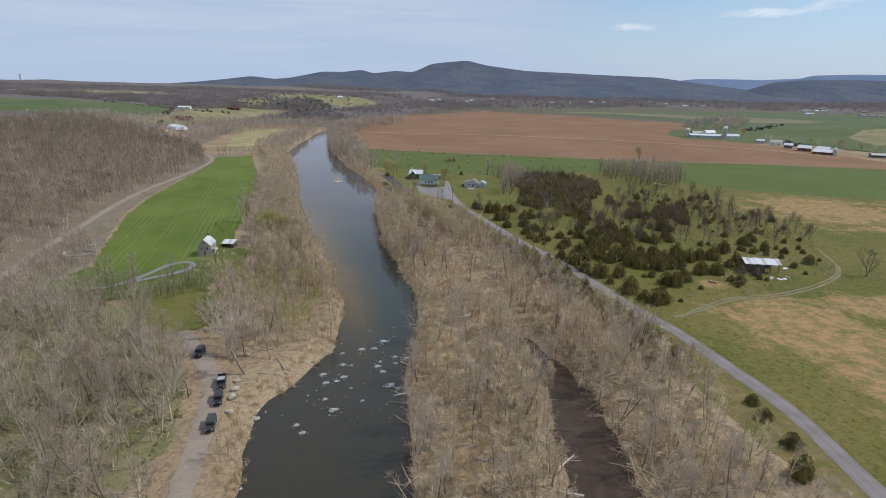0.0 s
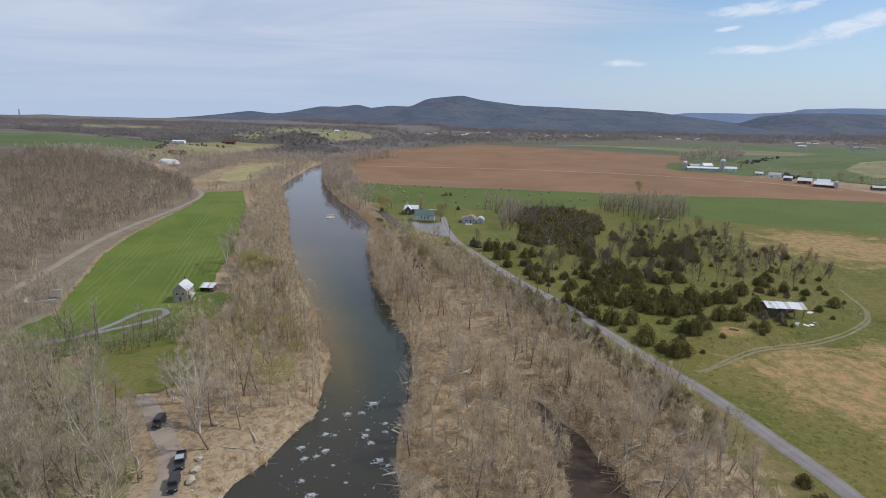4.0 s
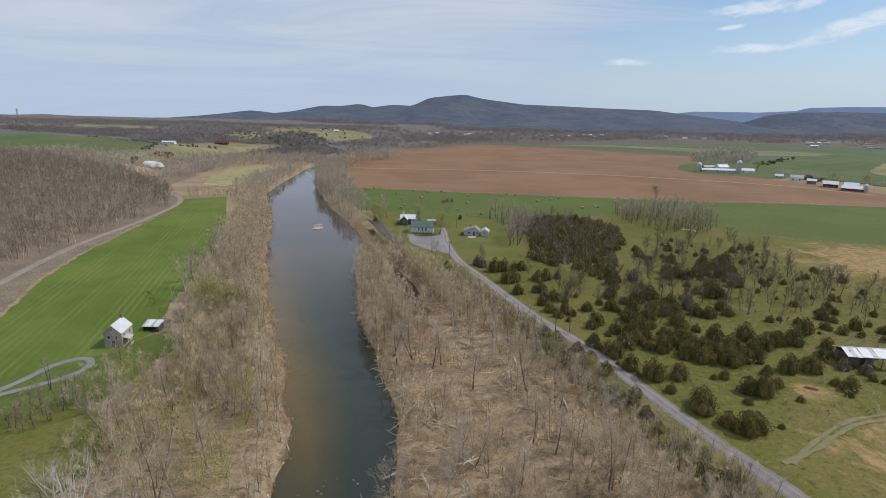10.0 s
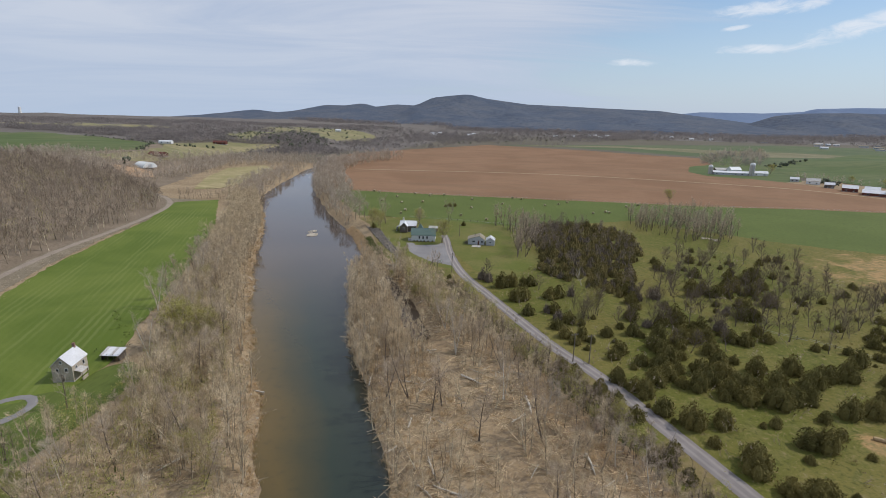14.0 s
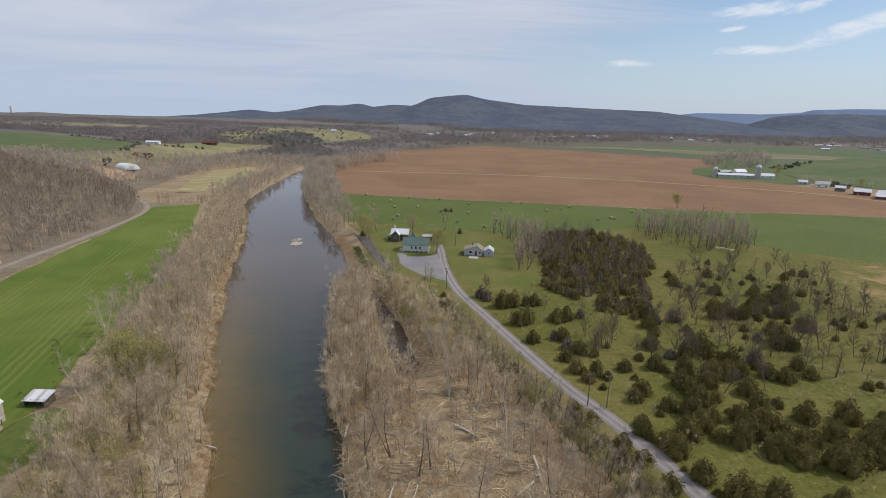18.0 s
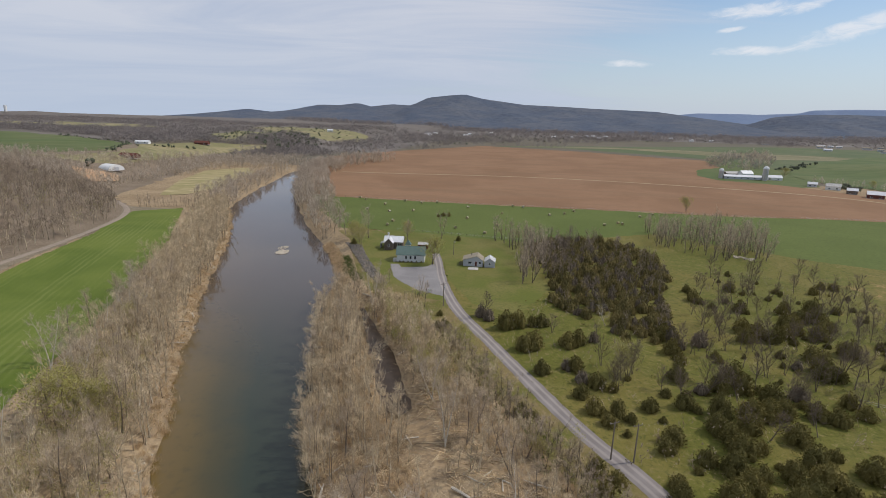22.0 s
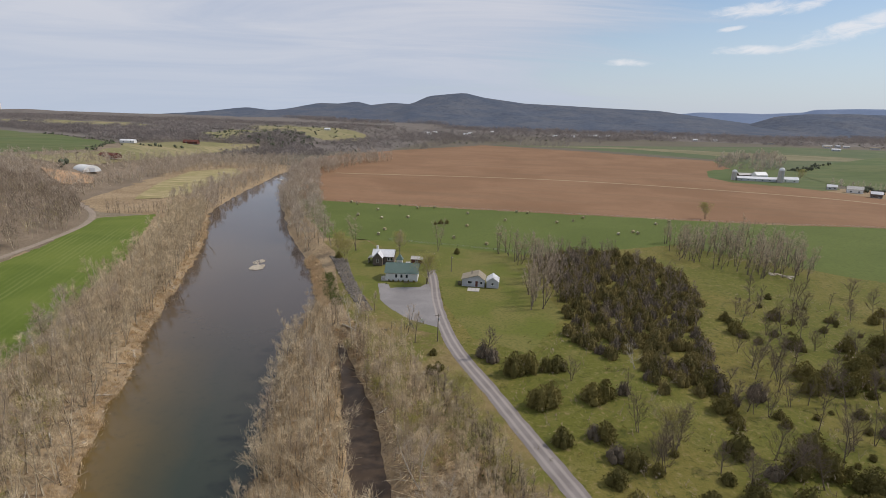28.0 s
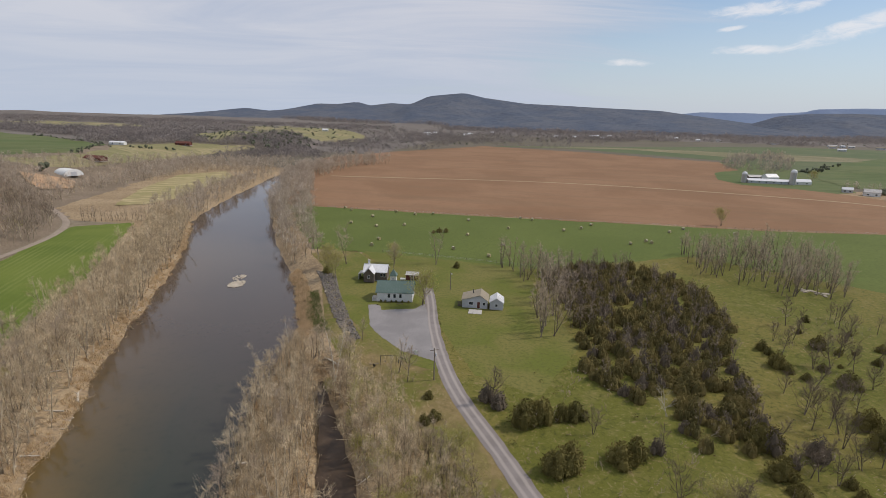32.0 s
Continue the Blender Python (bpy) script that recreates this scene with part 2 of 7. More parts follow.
_c = crop.mix(crop.math("MULTIPLY", crop.range(_w.outputs[1], 0.3, 0.9), crop.range(_n3, 0.42, 0.68, 0.03, 0.42)), _c, (0.20, 0.225, 0.070))
_c = crop.mix(crop.range(_n2, 0.5, 0.75, 0, 0.5), _c, (0.068, 0.102, 0.016))
crop.color(_c).bump(_n2, 0.06)

plough = Mat("ploughed_soil", 0.95, spec=0.1)
_n1, _n2 = plough.noise(0.012, 5, 0.6, 0.6), plough.noise(0.9, 5, 0.7, 0, (1, 0.15, 1), 1.45)
_n3 = plough.noise(0.06, 4, 0.6, 0.2, (0.1, 1.0, 1.0), -0.06)
_c = plough.mix(plough.range(_n1, 0.35, 0.65), (0.225, 0.130, 0.074), (0.270, 0.160, 0.094))
_c = plough.mix(plough.range(_n3, 0.45, 0.7, 0, 0.45), _c, (0.19, 0.125, 0.075))
_c = plough.mix(plough.range(_n2, 0.45, 0.75, 0, 0.6), _c, (0.17, 0.098, 0.058))
plough.color(_c).bump(_n2, 0.1)

stubble = mottled("stubble_field", (0.285, 0.235, 0.115), (0.235, 0.208, 0.085), (0.52, 0.42, 0.24), 0.03, 0.25, bump=0.1, stretch=(0.25, 1, 1), turn=0.35)
# woodland brown with the skyline's bluish haze mixed into the colour
hazed_upland_wood = mottled("hazed_wooded_upland", (0.150, 0.128, 0.112), (0.178, 0.152, 0.132), (0.108, 0.098, 0.082), 0.006, 0.05, bump=1.5)
moss_floor = mottled("mossy_floor", (0.165, 0.165, 0.062), (0.25, 0.205, 0.122), (0.110, 0.122, 0.042), 0.14, 1.2, bump=0.1)
far_green = mottled("far_meadow", (0.090, 0.118, 0.048), (0.125, 0.138, 0.066), (0.075, 0.092, 0.046), 0.006, 0.15, bump=0.1, stretch=(0.3, 1, 1))
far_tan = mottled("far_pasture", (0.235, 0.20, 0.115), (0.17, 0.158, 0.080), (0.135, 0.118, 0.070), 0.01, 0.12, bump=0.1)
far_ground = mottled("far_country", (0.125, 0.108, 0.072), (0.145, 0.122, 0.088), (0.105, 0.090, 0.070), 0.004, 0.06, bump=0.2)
# aerial haze is painted into these two ridge colours as blue
hazed_ridge_wood = mottled("hazed_wooded_ridge", (0.074, 0.092, 0.128), (0.112, 0.120, 0.140), (0.052, 0.068, 0.100), 0.005, 0.03, bump=14.0)
hazed_ridge_blue = mottled("hazed_distant_ridge", (0.16, 0.215, 0.32), (0.175, 0.225, 0.325), (0.15, 0.20, 0.30), 0.003, 0.02, bump=5.0)

gravel = Mat("gravel_road", 0.95, spec=0.15)
_n1, _n2 = gravel.noise(0.25, 5, 0.6, 0.3), gravel.noise(9, 6, 0.75)
_su = gravel.node("ShaderNodeSeparateXYZ")
gravel.link(gravel.uv, _su.inputs[0])
_track = gravel.math("ABSOLUTE", gravel.math("SUBTRACT", gravel.math("ABSOLUTE", gravel.math("SUBTRACT", _su.outputs[0], 0.5), 0.0), 0.21), 0.0)
_worn = gravel.range(_track, 0.02, 0.14, 1.0, 0.0)
_c = gravel.mix(gravel.range(_n1, 0.35, 0.65), (0.195, 0.170, 0.160), (0.240, 0.212, 0.20))
_c = gravel.mix(gravel.math("MULTIPLY", _worn, gravel.range(_su.outputs[1], 0.45, 0.92, 0.12, 0.7)), _c, (0.38, 0.34, 0.31))
_c = gravel.mix(gravel.range(_n2, 0.45, 0.75, 0, 0.55), _c, (0.17, 0.16, 0.15))
gravel.color(_c).bump(_n2, 0.03)
yard_gravel = mottled("yard_gravel", (0.222, 0.208, 0.205), (0.275, 0.258, 0.252), (0.165, 0.155, 0.150), 0.12, 6.0, bump=0.03)
dirt = mottled("dirt_lane", (0.29, 0.235, 0.185), (0.345, 0.285, 0.225), (0.21, 0.165, 0.13), 0.2, 4.0, bump=0.05)
grass_strip = mottled("dry_grass_strip", (0.37, 0.285, 0.17), (0.31, 0.24, 0.145), (0.25, 0.185, 0.11), 0.05, 0.6, bump=0.05)
bank_soil = mottled("dry_lane_bank", (0.20, 0.163, 0.112), (0.27, 0.22, 0.155), (0.14, 0.115, 0.07), 0.12, 1.2, bump=0.12)
west_green = mottled("west_meadow", (0.085, 0.118, 0.036), (0.125, 0.140, 0.055), (0.070, 0.095, 0.030), 0.008, 0.1, bump=0.1, stretch=(0.2, 1, 1), turn=0.4)
hill_grass = mottled("hill_pasture_grass", (0.20, 0.185, 0.085), (0.30, 0.25, 0.135), (0.15, 0.145, 0.065), 0.02, 0.14, bump=0.1, stretch=(0.4, 1, 1))
pale_dirt = mottled("pale_track", (0.25, 0.215, 0.12), (0.20, 0.18, 0.09), (0.15, 0.14, 0.06), 0.15, 2.0, bump=0.05)

water = Mat("river_water", 0.05, spec=0.5)
water.b.inputs["IOR"].default_value = 1.36
_su = water.node("ShaderNodeSeparateXYZ")
water.link(water.uv, _su.inputs[0])
_wob = water.math("ADD", _su.outputs[0], water.math("MULTIPLY", water.math("SUBTRACT", water.noise(0.05, 4, 0.6), 0.5), 0.22))
_wy = water.node("ShaderNodeSeparateXYZ")
water.link(water.co, _wy.inputs[0])
_wob = water.math("MAXIMUM", _wob, water.range(_wy.outputs[1], 90, 175, 0.5, 0.0))
_deep = water.ramp(_wob, [(0.0, (0.138, 0.090, 0.027)), (0.17, (0.108, 0.074, 0.022)), (0.36, (0.060, 0.051, 0.021)), (0.6, (0.026, 0.036, 0.024)), (0.9, (0.023, 0.031, 0.025)), (1.0, (0.036, 0.033, 0.022))])
_deep = water.mix(water.range(_wy.outputs[1], 132, 96, 0, 0.85), _deep, (0.040, 0.033, 0.024))
_deep = water.mix(water.range(_wy.outputs[1], 190, 300, 0, 0.8), _deep, (0.066, 0.046, 0.040))
water.color(water.mix(water.range(water.noise(0.5, 4, 0.6), 0.5, 0.8, 0, 0.3), _deep, (0.020, 0.026, 0.016)))
_r1, _r2 = water.noise(0.8, 4, 0.6, 0.6, (1.0, 0.5, 1.0), 0.35), water.noise(0.12, 3, 0.5)
_rapid = water.math("MULTIPLY", water.range(_wy.outputs[1], 76, 92, 0.0, 5.0), water.range(_wy.outputs[1], 112, 134, 1.0, 0.0))
water.bump(water.math("MULTIPLY", _r1, water.math("ADD", water.range(_r2, 0.3, 0.7, 0.4, 1.0), _rapid)), 0.02, 0.5)
slough_water = Mat("slough_water", 0.22, spec=0.12)
slough_water.color(slough_water.mix(slough_water.range(slough_water.noise(0.3, 4, 0.6), 0.4, 0.7), (0.062, 0.043, 0.029), (0.085, 0.060, 0.042))).bump(slough_water.noise(1.2, 3), 0.01, 0.4)
foam = mottled("foam", (0.70, 0.71, 0.70), (0.52, 0.54, 0.53), (0.26, 0.28, 0.27), 0.8, 5.0, rough=0.6, bump=0.05)
stone = mottled("river_stone", (0.42, 0.36, 0.28), (0.52, 0.46, 0.37), (0.28, 0.24, 0.19), 0.5, 3.0, bump=0.05)


def varied(name, a, b, c, rough=0.9, island=False, fine=6.0, bump=0.02, spec=0.15, patch=0.0):
    """A mixed colour. patch: how many changes a metre from one plant to the next in a joined stand."""
    m = Mat(name, rough, spec=spec)
    n = m.noise(fine, 5, 0.65)
    pick = m.random(island)
    if patch:
        pick = m.math("ADD", m.math("MULTIPLY", pick, 0.35), m.math("MULTIPLY", m.range(m.noise(patch, 2, 0.5), 0.38, 0.62), 0.65))
    m.color(m.mix(m.range(n, 0.42, 0.7, 0, 0.7), m.mix(pick, a, b), c)).bump(n, bump)
    return m


riprap_stone = varied("riprap_stone", (0.085, 0.074, 0.064), (0.25, 0.22, 0.19), (0.075, 0.066, 0.058), island=True, fine=2.0, bump=0.06)
bark = varied("bark", (0.15, 0.118, 0.09), (0.22, 0.18, 0.14), (0.10, 0.08, 0.06))
hill_litter = mottled("hill_leaf_litter", (0.190, 0.146, 0.102), (0.245, 0.190, 0.136), (0.125, 0.096, 0.066), 0.05, 0.9, bump=0.15)
dark_twig = varied("dark_twigs", (0.165, 0.128, 0.095), (0.22, 0.172, 0.128), (0.12, 0.095, 0.07), fine=0.5)
twig = varied("bare_twigs", (0.30, 0.235, 0.17), (0.66, 0.545, 0.42), (0.33, 0.26, 0.19), fine=0.5, patch=0.28)
pale_bark = varied("pale_bark", (0.50, 0.45, 0.375), (0.62, 0.57, 0.49), (0.33, 0.28, 0.22), fine=1.2)
pale_twig = varied("pale_twigs", (0.46, 0.385, 0.30), (0.54, 0.46, 0.36), (0.38, 0.31, 0.24), fine=0.5)
wood_mass = varied("bare_wood", (0.20, 0.158, 0.118), (0.46, 0.37, 0.285), (0.21, 0.165, 0.125), island=True, fine=0.1, patch=0.16)
bank_mass = varied("bank_wood", (0.36, 0.28, 0.182), (0.92, 0.765, 0.525), (0.48, 0.37, 0.24), island=True, fine=0.1, patch=0.30)
limb_wood = varied("grey_limbs", (0.18, 0.14, 0.096), (0.64, 0.545, 0.40), (0.28, 0.225, 0.157), island=True, fine=0.15, patch=0.35)
upper_twig = varied("upstream_twigs", (0.34, 0.275, 0.21), (0.68, 0.58, 0.47), (0.34, 0.28, 0.22), island=True, fine=0.1, patch=0.15)
bud = varied("spring_buds", (0.37, 0.35, 0.115), (0.47, 0.42, 0.155), (0.30, 0.27, 0.10), fine=0.6)
cedar_leaf = varied("cedar_foliage", (0.138, 0.122, 0.042), (0.222, 0.184, 0.062), (0.090, 0.081, 0.028), fine=1.2, bump=0.05)
cedar_mass = varied("cedar_thicket", (0.095, 0.084, 0.032), (0.270, 0.212, 0.082), (0.096, 0.084, 0.032), island=True, fine=0.4, patch=0.33)
brown_cedar = varied("browned_cedar", (0.15, 0.12, 0.088), (0.19, 0.155, 0.115), (0.11, 0.09, 0.065), fine=1.2)
# distance haze is painted in: greyer wood and paler evergreens than nearby
hazed_far_wood = varied("hazed_far_woods", (0.19, 0.168, 0.158), (0.36, 0.31, 0.28), (0.20, 0.178, 0.168), island=True, fine=0.05, patch=0.025)
hazed_far_cedar = varied("hazed_far_evergreens", (0.095, 0.105, 0.072), (0.135, 0.140, 0.092), (0.085, 0.092, 0.066), island=True, fine=0.1)
shrub_leaf = varied("shrub_leaf", (0.085, 0.12, 0.03), (0.15, 0.17, 0.05), (0.06, 0.09, 0.025), island=True, fine=0.5)
reed = varied("dead_reeds", (0.56, 0.42, 0.26), (0.76, 0.60, 0.39), (0.46, 0.335, 0.20), island=True, fine=0.3)

for _m in (twig, upper_twig, pale_twig, dark_twig, wood_mass, bank_mass, hazed_far_wood, bud, shrub_leaf, reed):
    _m.thin(0.38)
for _m in (cedar_leaf, cedar_mass, brown_cedar):
    _m.thin(0.2)

white_paint = mottled("white_siding", (0.74, 0.74, 0.72), (0.69, 0.69, 0.67), (0.60, 0.60, 0.58), 0.4, 8, rough=0.6, bump=0.01)
grey_siding = mottled("grey_siding", (0.50, 0.51, 0.53), (0.45, 0.46, 0.48), (0.40, 0.41, 0.43), 0.4, 8, rough=0.6, bump=0.01)
green_roof = mottled("green_metal_roof", (0.105, 0.155, 0.135), (0.12, 0.17, 0.15), (0.09, 0.13, 0.115), 0.3, 6, rough=0.45, bump=0.01)
white_roof = mottled("white_metal_roof", (0.74, 0.74, 0.75), (0.66, 0.66, 0.67), (0.52, 0.51, 0.50), 0.3, 4, rough=0.4, bump=0.01)
tin_roof = mottled("weathered_tin", (0.56, 0.55, 0.53), (0.46, 0.44, 0.41), (0.30, 0.24, 0.19), 0.25, 2.5, rough=0.5, bump=0.02)
shingle = mottled("tan_shingle", (0.31, 0.27, 0.20), (0.27, 0.235, 0.175), (0.20, 0.17, 0.13), 0.4, 6, bump=0.02)
old_wood = mottled("weathered_boards", (0.13, 0.105, 0.085), (0.18, 0.15, 0.125), (0.085, 0.068, 0.055), 0.4, 5, bump=0.03, stretch=(6, 6, 0.6))
field_stone = mottled("old_stone_wall", (0.43, 0.37, 0.29), (0.50, 0.44, 0.36), (0.30, 0.25, 0.20), 0.5, 3, bump=0.06)
red_board = mottled("dull_red_boards", (0.16, 0.06, 0.045), (0.13, 0.05, 0.04), (0.09, 0.04, 0.03), 0.4, 4, bump=0.02)
brick = mottled("brown_brick", (0.22, 0.13, 0.10), (0.26, 0.16, 0.12), (0.17, 0.10, 0.08), 0.5, 6, bump=0.02)
concrete = mottled("concrete", (0.48, 0.46, 0.43), (0.42, 0.40, 0.37), (0.34, 0.32, 0.30), 0.3, 5, bump=0.02)
pane_dark = Mat("window_glass", 0.08, spec=0.6).color((0.025, 0.03, 0.035))
black_paint = mottled("black_car_paint", (0.022, 0.023, 0.026), (0.028, 0.028, 0.03), (0.05, 0.045, 0.04), 0.8, 6, rough=0.3, bump=0.002, spec=0.5)
green_paint = mottled("dark_green_car_paint", (0.032, 0.042, 0.036), (0.036, 0.046, 0.04), (0.05, 0.05, 0.045), 0.8, 6, rough=0.3, bump=0.002, spec=0.5)
grey_top = mottled("grey_soft_top", (0.42, 0.44, 0.46), (0.38, 0.40, 0.42), (0.30, 0.31, 0.32), 0.6, 8, rough=0.7, bump=0.01)
rubber = mottled("tyre_rubber", (0.022, 0.022, 0.022), (0.03, 0.03, 0.03), (0.04, 0.036, 0.03), 2, 10, bump=0.01)
steel = Mat("galvanised_steel", 0.45, 0.7).color((0.5, 0.5, 0.5))
pole_wood = mottled("pole_wood", (0.20, 0.165, 0.13), (0.25, 0.21, 0.17), (0.14, 0.115, 0.09), 0.5, 6, bump=0.02, stretch=(6, 6, 0.5))
lamp_red = Mat("tail_lamp_red", 0.3).color((0.35, 0.02, 0.02))
bale_hay = mottled("baled_hay", (0.36, 0.31, 0.17), (0.44, 0.38, 0.22), (0.25, 0.21, 0.11), 1.0, 7, bump=0.05)
straw_orange = mottled("tan_log", (0.40, 0.29, 0.16), (0.46, 0.34, 0.20), (0.28, 0.19, 0.10), 1.0, 5, bump=0.05)


# ---- mesh helpers ----
def part(name, bm, material, parent=None, label=""):
    me = bpy.data.meshes.new(name)
    bm.to_mesh(me)
    bm.free()
    me.materials.append(M_(material))
    ob = new(name, me)
    ob.parent = parent
    return tagged(ob, label)


def raw(name, V, F, material, parent=None, smooth=False, uv=None):
    """An object from arrays of corners and of triangles or quads."""
    V, F = np.asarray(V, np.float32), np.asarray(F, np.int32)
    me = bpy.data.meshes.new(name)
    k = F.shape[1]
    me.vertices.add(len(V))
    me.vertices.foreach_set("co", V.ravel())
    me.loops.add(F.size)
    me.loops.foreach_set("vertex_index", F.ravel())
    me.polygons.add(len(F))
    me.polygons.foreach_set("loop_start", np.arange(0, F.size, k, dtype=np.int32))
    if uv is not None:
        me.uv_layers.new(name="UVMap").data.foreach_set("uv", np.asarray(uv, np.float32)[F.ravel()].ravel())
    me.polygons.foreach_set("use_smooth", np.full(len(F), smooth))
    me.update(calc_edges=True)
    me.validate()
    me.materials.append(M_(material))
    ob = new(name, me)
    ob.parent = parent
    return ob


def empty(name, m, label, category, group="", kind=""):
    e = new(name)
    e.empty_display_size = 0.5
    e.matrix_world = m
    return tagged(e, label, category, group, kind)


def box(name, size, loc, material, parent=None, bevel=0.0, rot=(0, 0, 0), label=""):
    bm = bmesh.new()
    bmesh.ops.create_cube(bm, size=1.0)
    bmesh.ops.scale(bm, vec=size, verts=bm.verts)
    if bevel:
        bmesh.ops.bevel(bm, geom=bm.edges[:], offset=bevel, segments=1, affect="EDGES")
    bmesh.ops.transform(bm, matrix=pose(*loc, *rot), verts=bm.verts)
    return part(name, bm, material, parent, label)


def cyl(name, r, h, loc, material, parent=None, sides=12, rot=(0, 0, 0), r2=None, label=""):
    bm = bmesh.new()
    bmesh.ops.create_cone(bm, cap_ends=True, segments=sides, radius1=r, radius2=r if r2 is None else r2, depth=h)
    bmesh.ops.transform(bm, matrix=pose(*loc, *rot), verts=bm.verts)
    return part(name, bm, material, parent, label)


def prism(name, outline, depth, m, material, parent=None, label=""):
    """An outline in x, z drawn out along y by depth, about its middle."""
    bm = bmesh.new()
    a = [bm.verts.new((x, -depth / 2, z)) for x, z in outline]
    b = [bm.verts.new((x, depth / 2, z)) for x, z in outline]
    bm.faces.new(a), bm.faces.new(b[::-1])
    for i in range(len(a)):
        j = (i + 1) % len(a)
        bm.faces.new((a[i], b[i], b[j], a[j]))
    bmesh.ops.recalc_face_normals(bm, faces=bm.faces)
    bmesh.ops.transform(bm, matrix=m, verts=bm.verts)
    return part(name, bm, material, parent, label)


def smooth_step(v):
    v = np.clip(v, 0, 1)
    return v * v * (3 - 2 * v)


def spline(points, step=3.0):
    """A rounded line through points, with a point about every step metres."""
    p = np.array(points, float)
    p = np.vstack([2 * p[0] - p[1], p, 2 * p[-1] - p[-2]])
    out = []
    for i in range(1, len(p) - 2):
        n = max(1, int(np.linalg.norm(p[i + 1] - p[i]) / step))
        for u in np.arange(n) / n:
            out.append(0.5 * (2 * p[i] + (p[i + 1] - p[i - 1]) * u + (2 * p[i - 1] - 5 * p[i] + 4 * p[i + 1] - p[i + 2]) * u**2 + (3 * p[i] - p[i - 1] - 3 * p[i + 1] + p[i + 2]) * u**3))
    return np.array(out + [p[-2]])


def inside(poly, x, y):
    poly = np.asarray(poly, float)
    hit = np.zeros(np.shape(x), bool)
    for (x0, y0), (x1, y1) in zip(poly, np.roll(poly, -1, 0)):
        cross = (y0 > y) != (y1 > y)
        hit ^= cross & (x < (x1 - x0) * (y - y0) / (y1 - y0 + 1e-9) + x0)
    return hit


def near_line(line, x, y):
    """Distance of points from a drawn line."""
    best = np.full(np.shape(x), 1e9)
    for (x0, y0), (x1, y1) in zip(line[:-1], line[1:]):
        ex, ey = x1 - x0, y1 - y0
        u = np.clip(((x - x0) * ex + (y - y0) * ey) / (ex * ex + ey * ey + 1e-9), 0, 1)
        best = np.minimum(best, np.hypot(x - x0 - u * ex, y - y0 - u * ey))
    return best


def wave(x, y, size, seed=0.0):
    """Smooth rolling values of about -1 to 1."""
    x, y = np.asarray(x) / size + seed, np.asarray(y) / size - seed * 1.7
    return (np.sin(x * 2.1 + 1.3 * np.sin(y * 1.7 + seed)) + np.sin(y * 2.6 + 1.1 * np.sin(x * 1.9)) + 0.6 * np.sin(3.7 * x + 2.9 * y) + 0.4 * np.sin(6.1 * y - 5.3 * x)) / 3.0


# ---- the lie of the land ----
BANK_L = np.array([(-600, -10), (-150, -30), (0, -38), (63, -41), (83, -47), (106, -43), (129, -46), (149, -56), (165, -64), (187, -79), (200, -86), (221, -99), (266, -122), (304, -141), (347, -161), (386, -184), (421, -207), (490, -230), (564, -248), (632, -266), (700, -275), (760, -262), (830, -215)], float)
BANK_R = np.array([(-600, 25), (-150, 0), (0, -8), (68, -15), (81, -19), (101, -24), (138, -29.5), (159, -37.5), (171, -43), (199, -57.5), (212, -62), (246, -74.5), (263, -78.5), (287, -83), (305, -90), (321, -99.5), (342, -111), (369, -129), (416, -157), (487, -194), (614, -246), (665, -249), (700, -252), (760, -240), (830, -205)], float)
ROAD = spline([(84, -160), (72, -30), (64, 40), (58, 83), (55, 100), (49, 115), (42, 131), (33, 146), (23.5, 164), (11, 187), (0.5, 202), (-13, 226), (-20.5, 240), (-31, 259), (-38, 277), (-43.5, 296), (-47, 312), (-51, 328)], 2.5)
HILL_LANE = spline([(-150, 100), (-158, 128), (-168, 148), (-180, 178), (-196, 216), (-209, 254), (-219, 302), (-231, 344), (-243, 370), (-262, 392), (-300, 420)], 4.0)
SLOUGH_A = spline([(24, 30), (19, 55), (16.5, 76), (14.5, 88), (12.5, 100), (8, 112), (3, 124)], 2.5)
SLOUGH_B = spline([(-36.5, 204), (-42.5, 218), (-49, 232), (-56, 246), (-64, 262)], 2.5)
RIVER_LANE = spline([(-81, 105.5), (-75, 101), (-68, 95), (-61, 88), (-56, 77), (-51.5, 66), (-47, 54), (-40, 30), (-34, 0), (-30, -60)], 2.0)
WATER_Z = -3.5


def bank_l(y):
    return np.interp(y, BANK_L[:, 0], BANK_L[:, 1]) + 1.6 * wave(y, y * 0.3, 11.0, 0.4) + 0.6 * wave(y, 0 * y, 3.0, 2.0)


def bank_r(y):
    return np.interp(y, BANK_R[:, 0], BANK_R[:, 1]) + 1.3 * wave(y, y * 0.3, 12.0, 3.1) + 0.5 * wave(y, 0 * y, 3.3, 5.0)


def road_x(y):
    return np.interp(y, ROAD[:, 1], ROAD[:, 0])


def hill_x(y):
    return np.interp(y, HILL_LANE[:, 1], HILL_LANE[:, 0]) - 0.35 * np.maximum(y - 420, 0) * (np.asarray(y) < 700) - 98 * (np.asarray(y) >= 700)


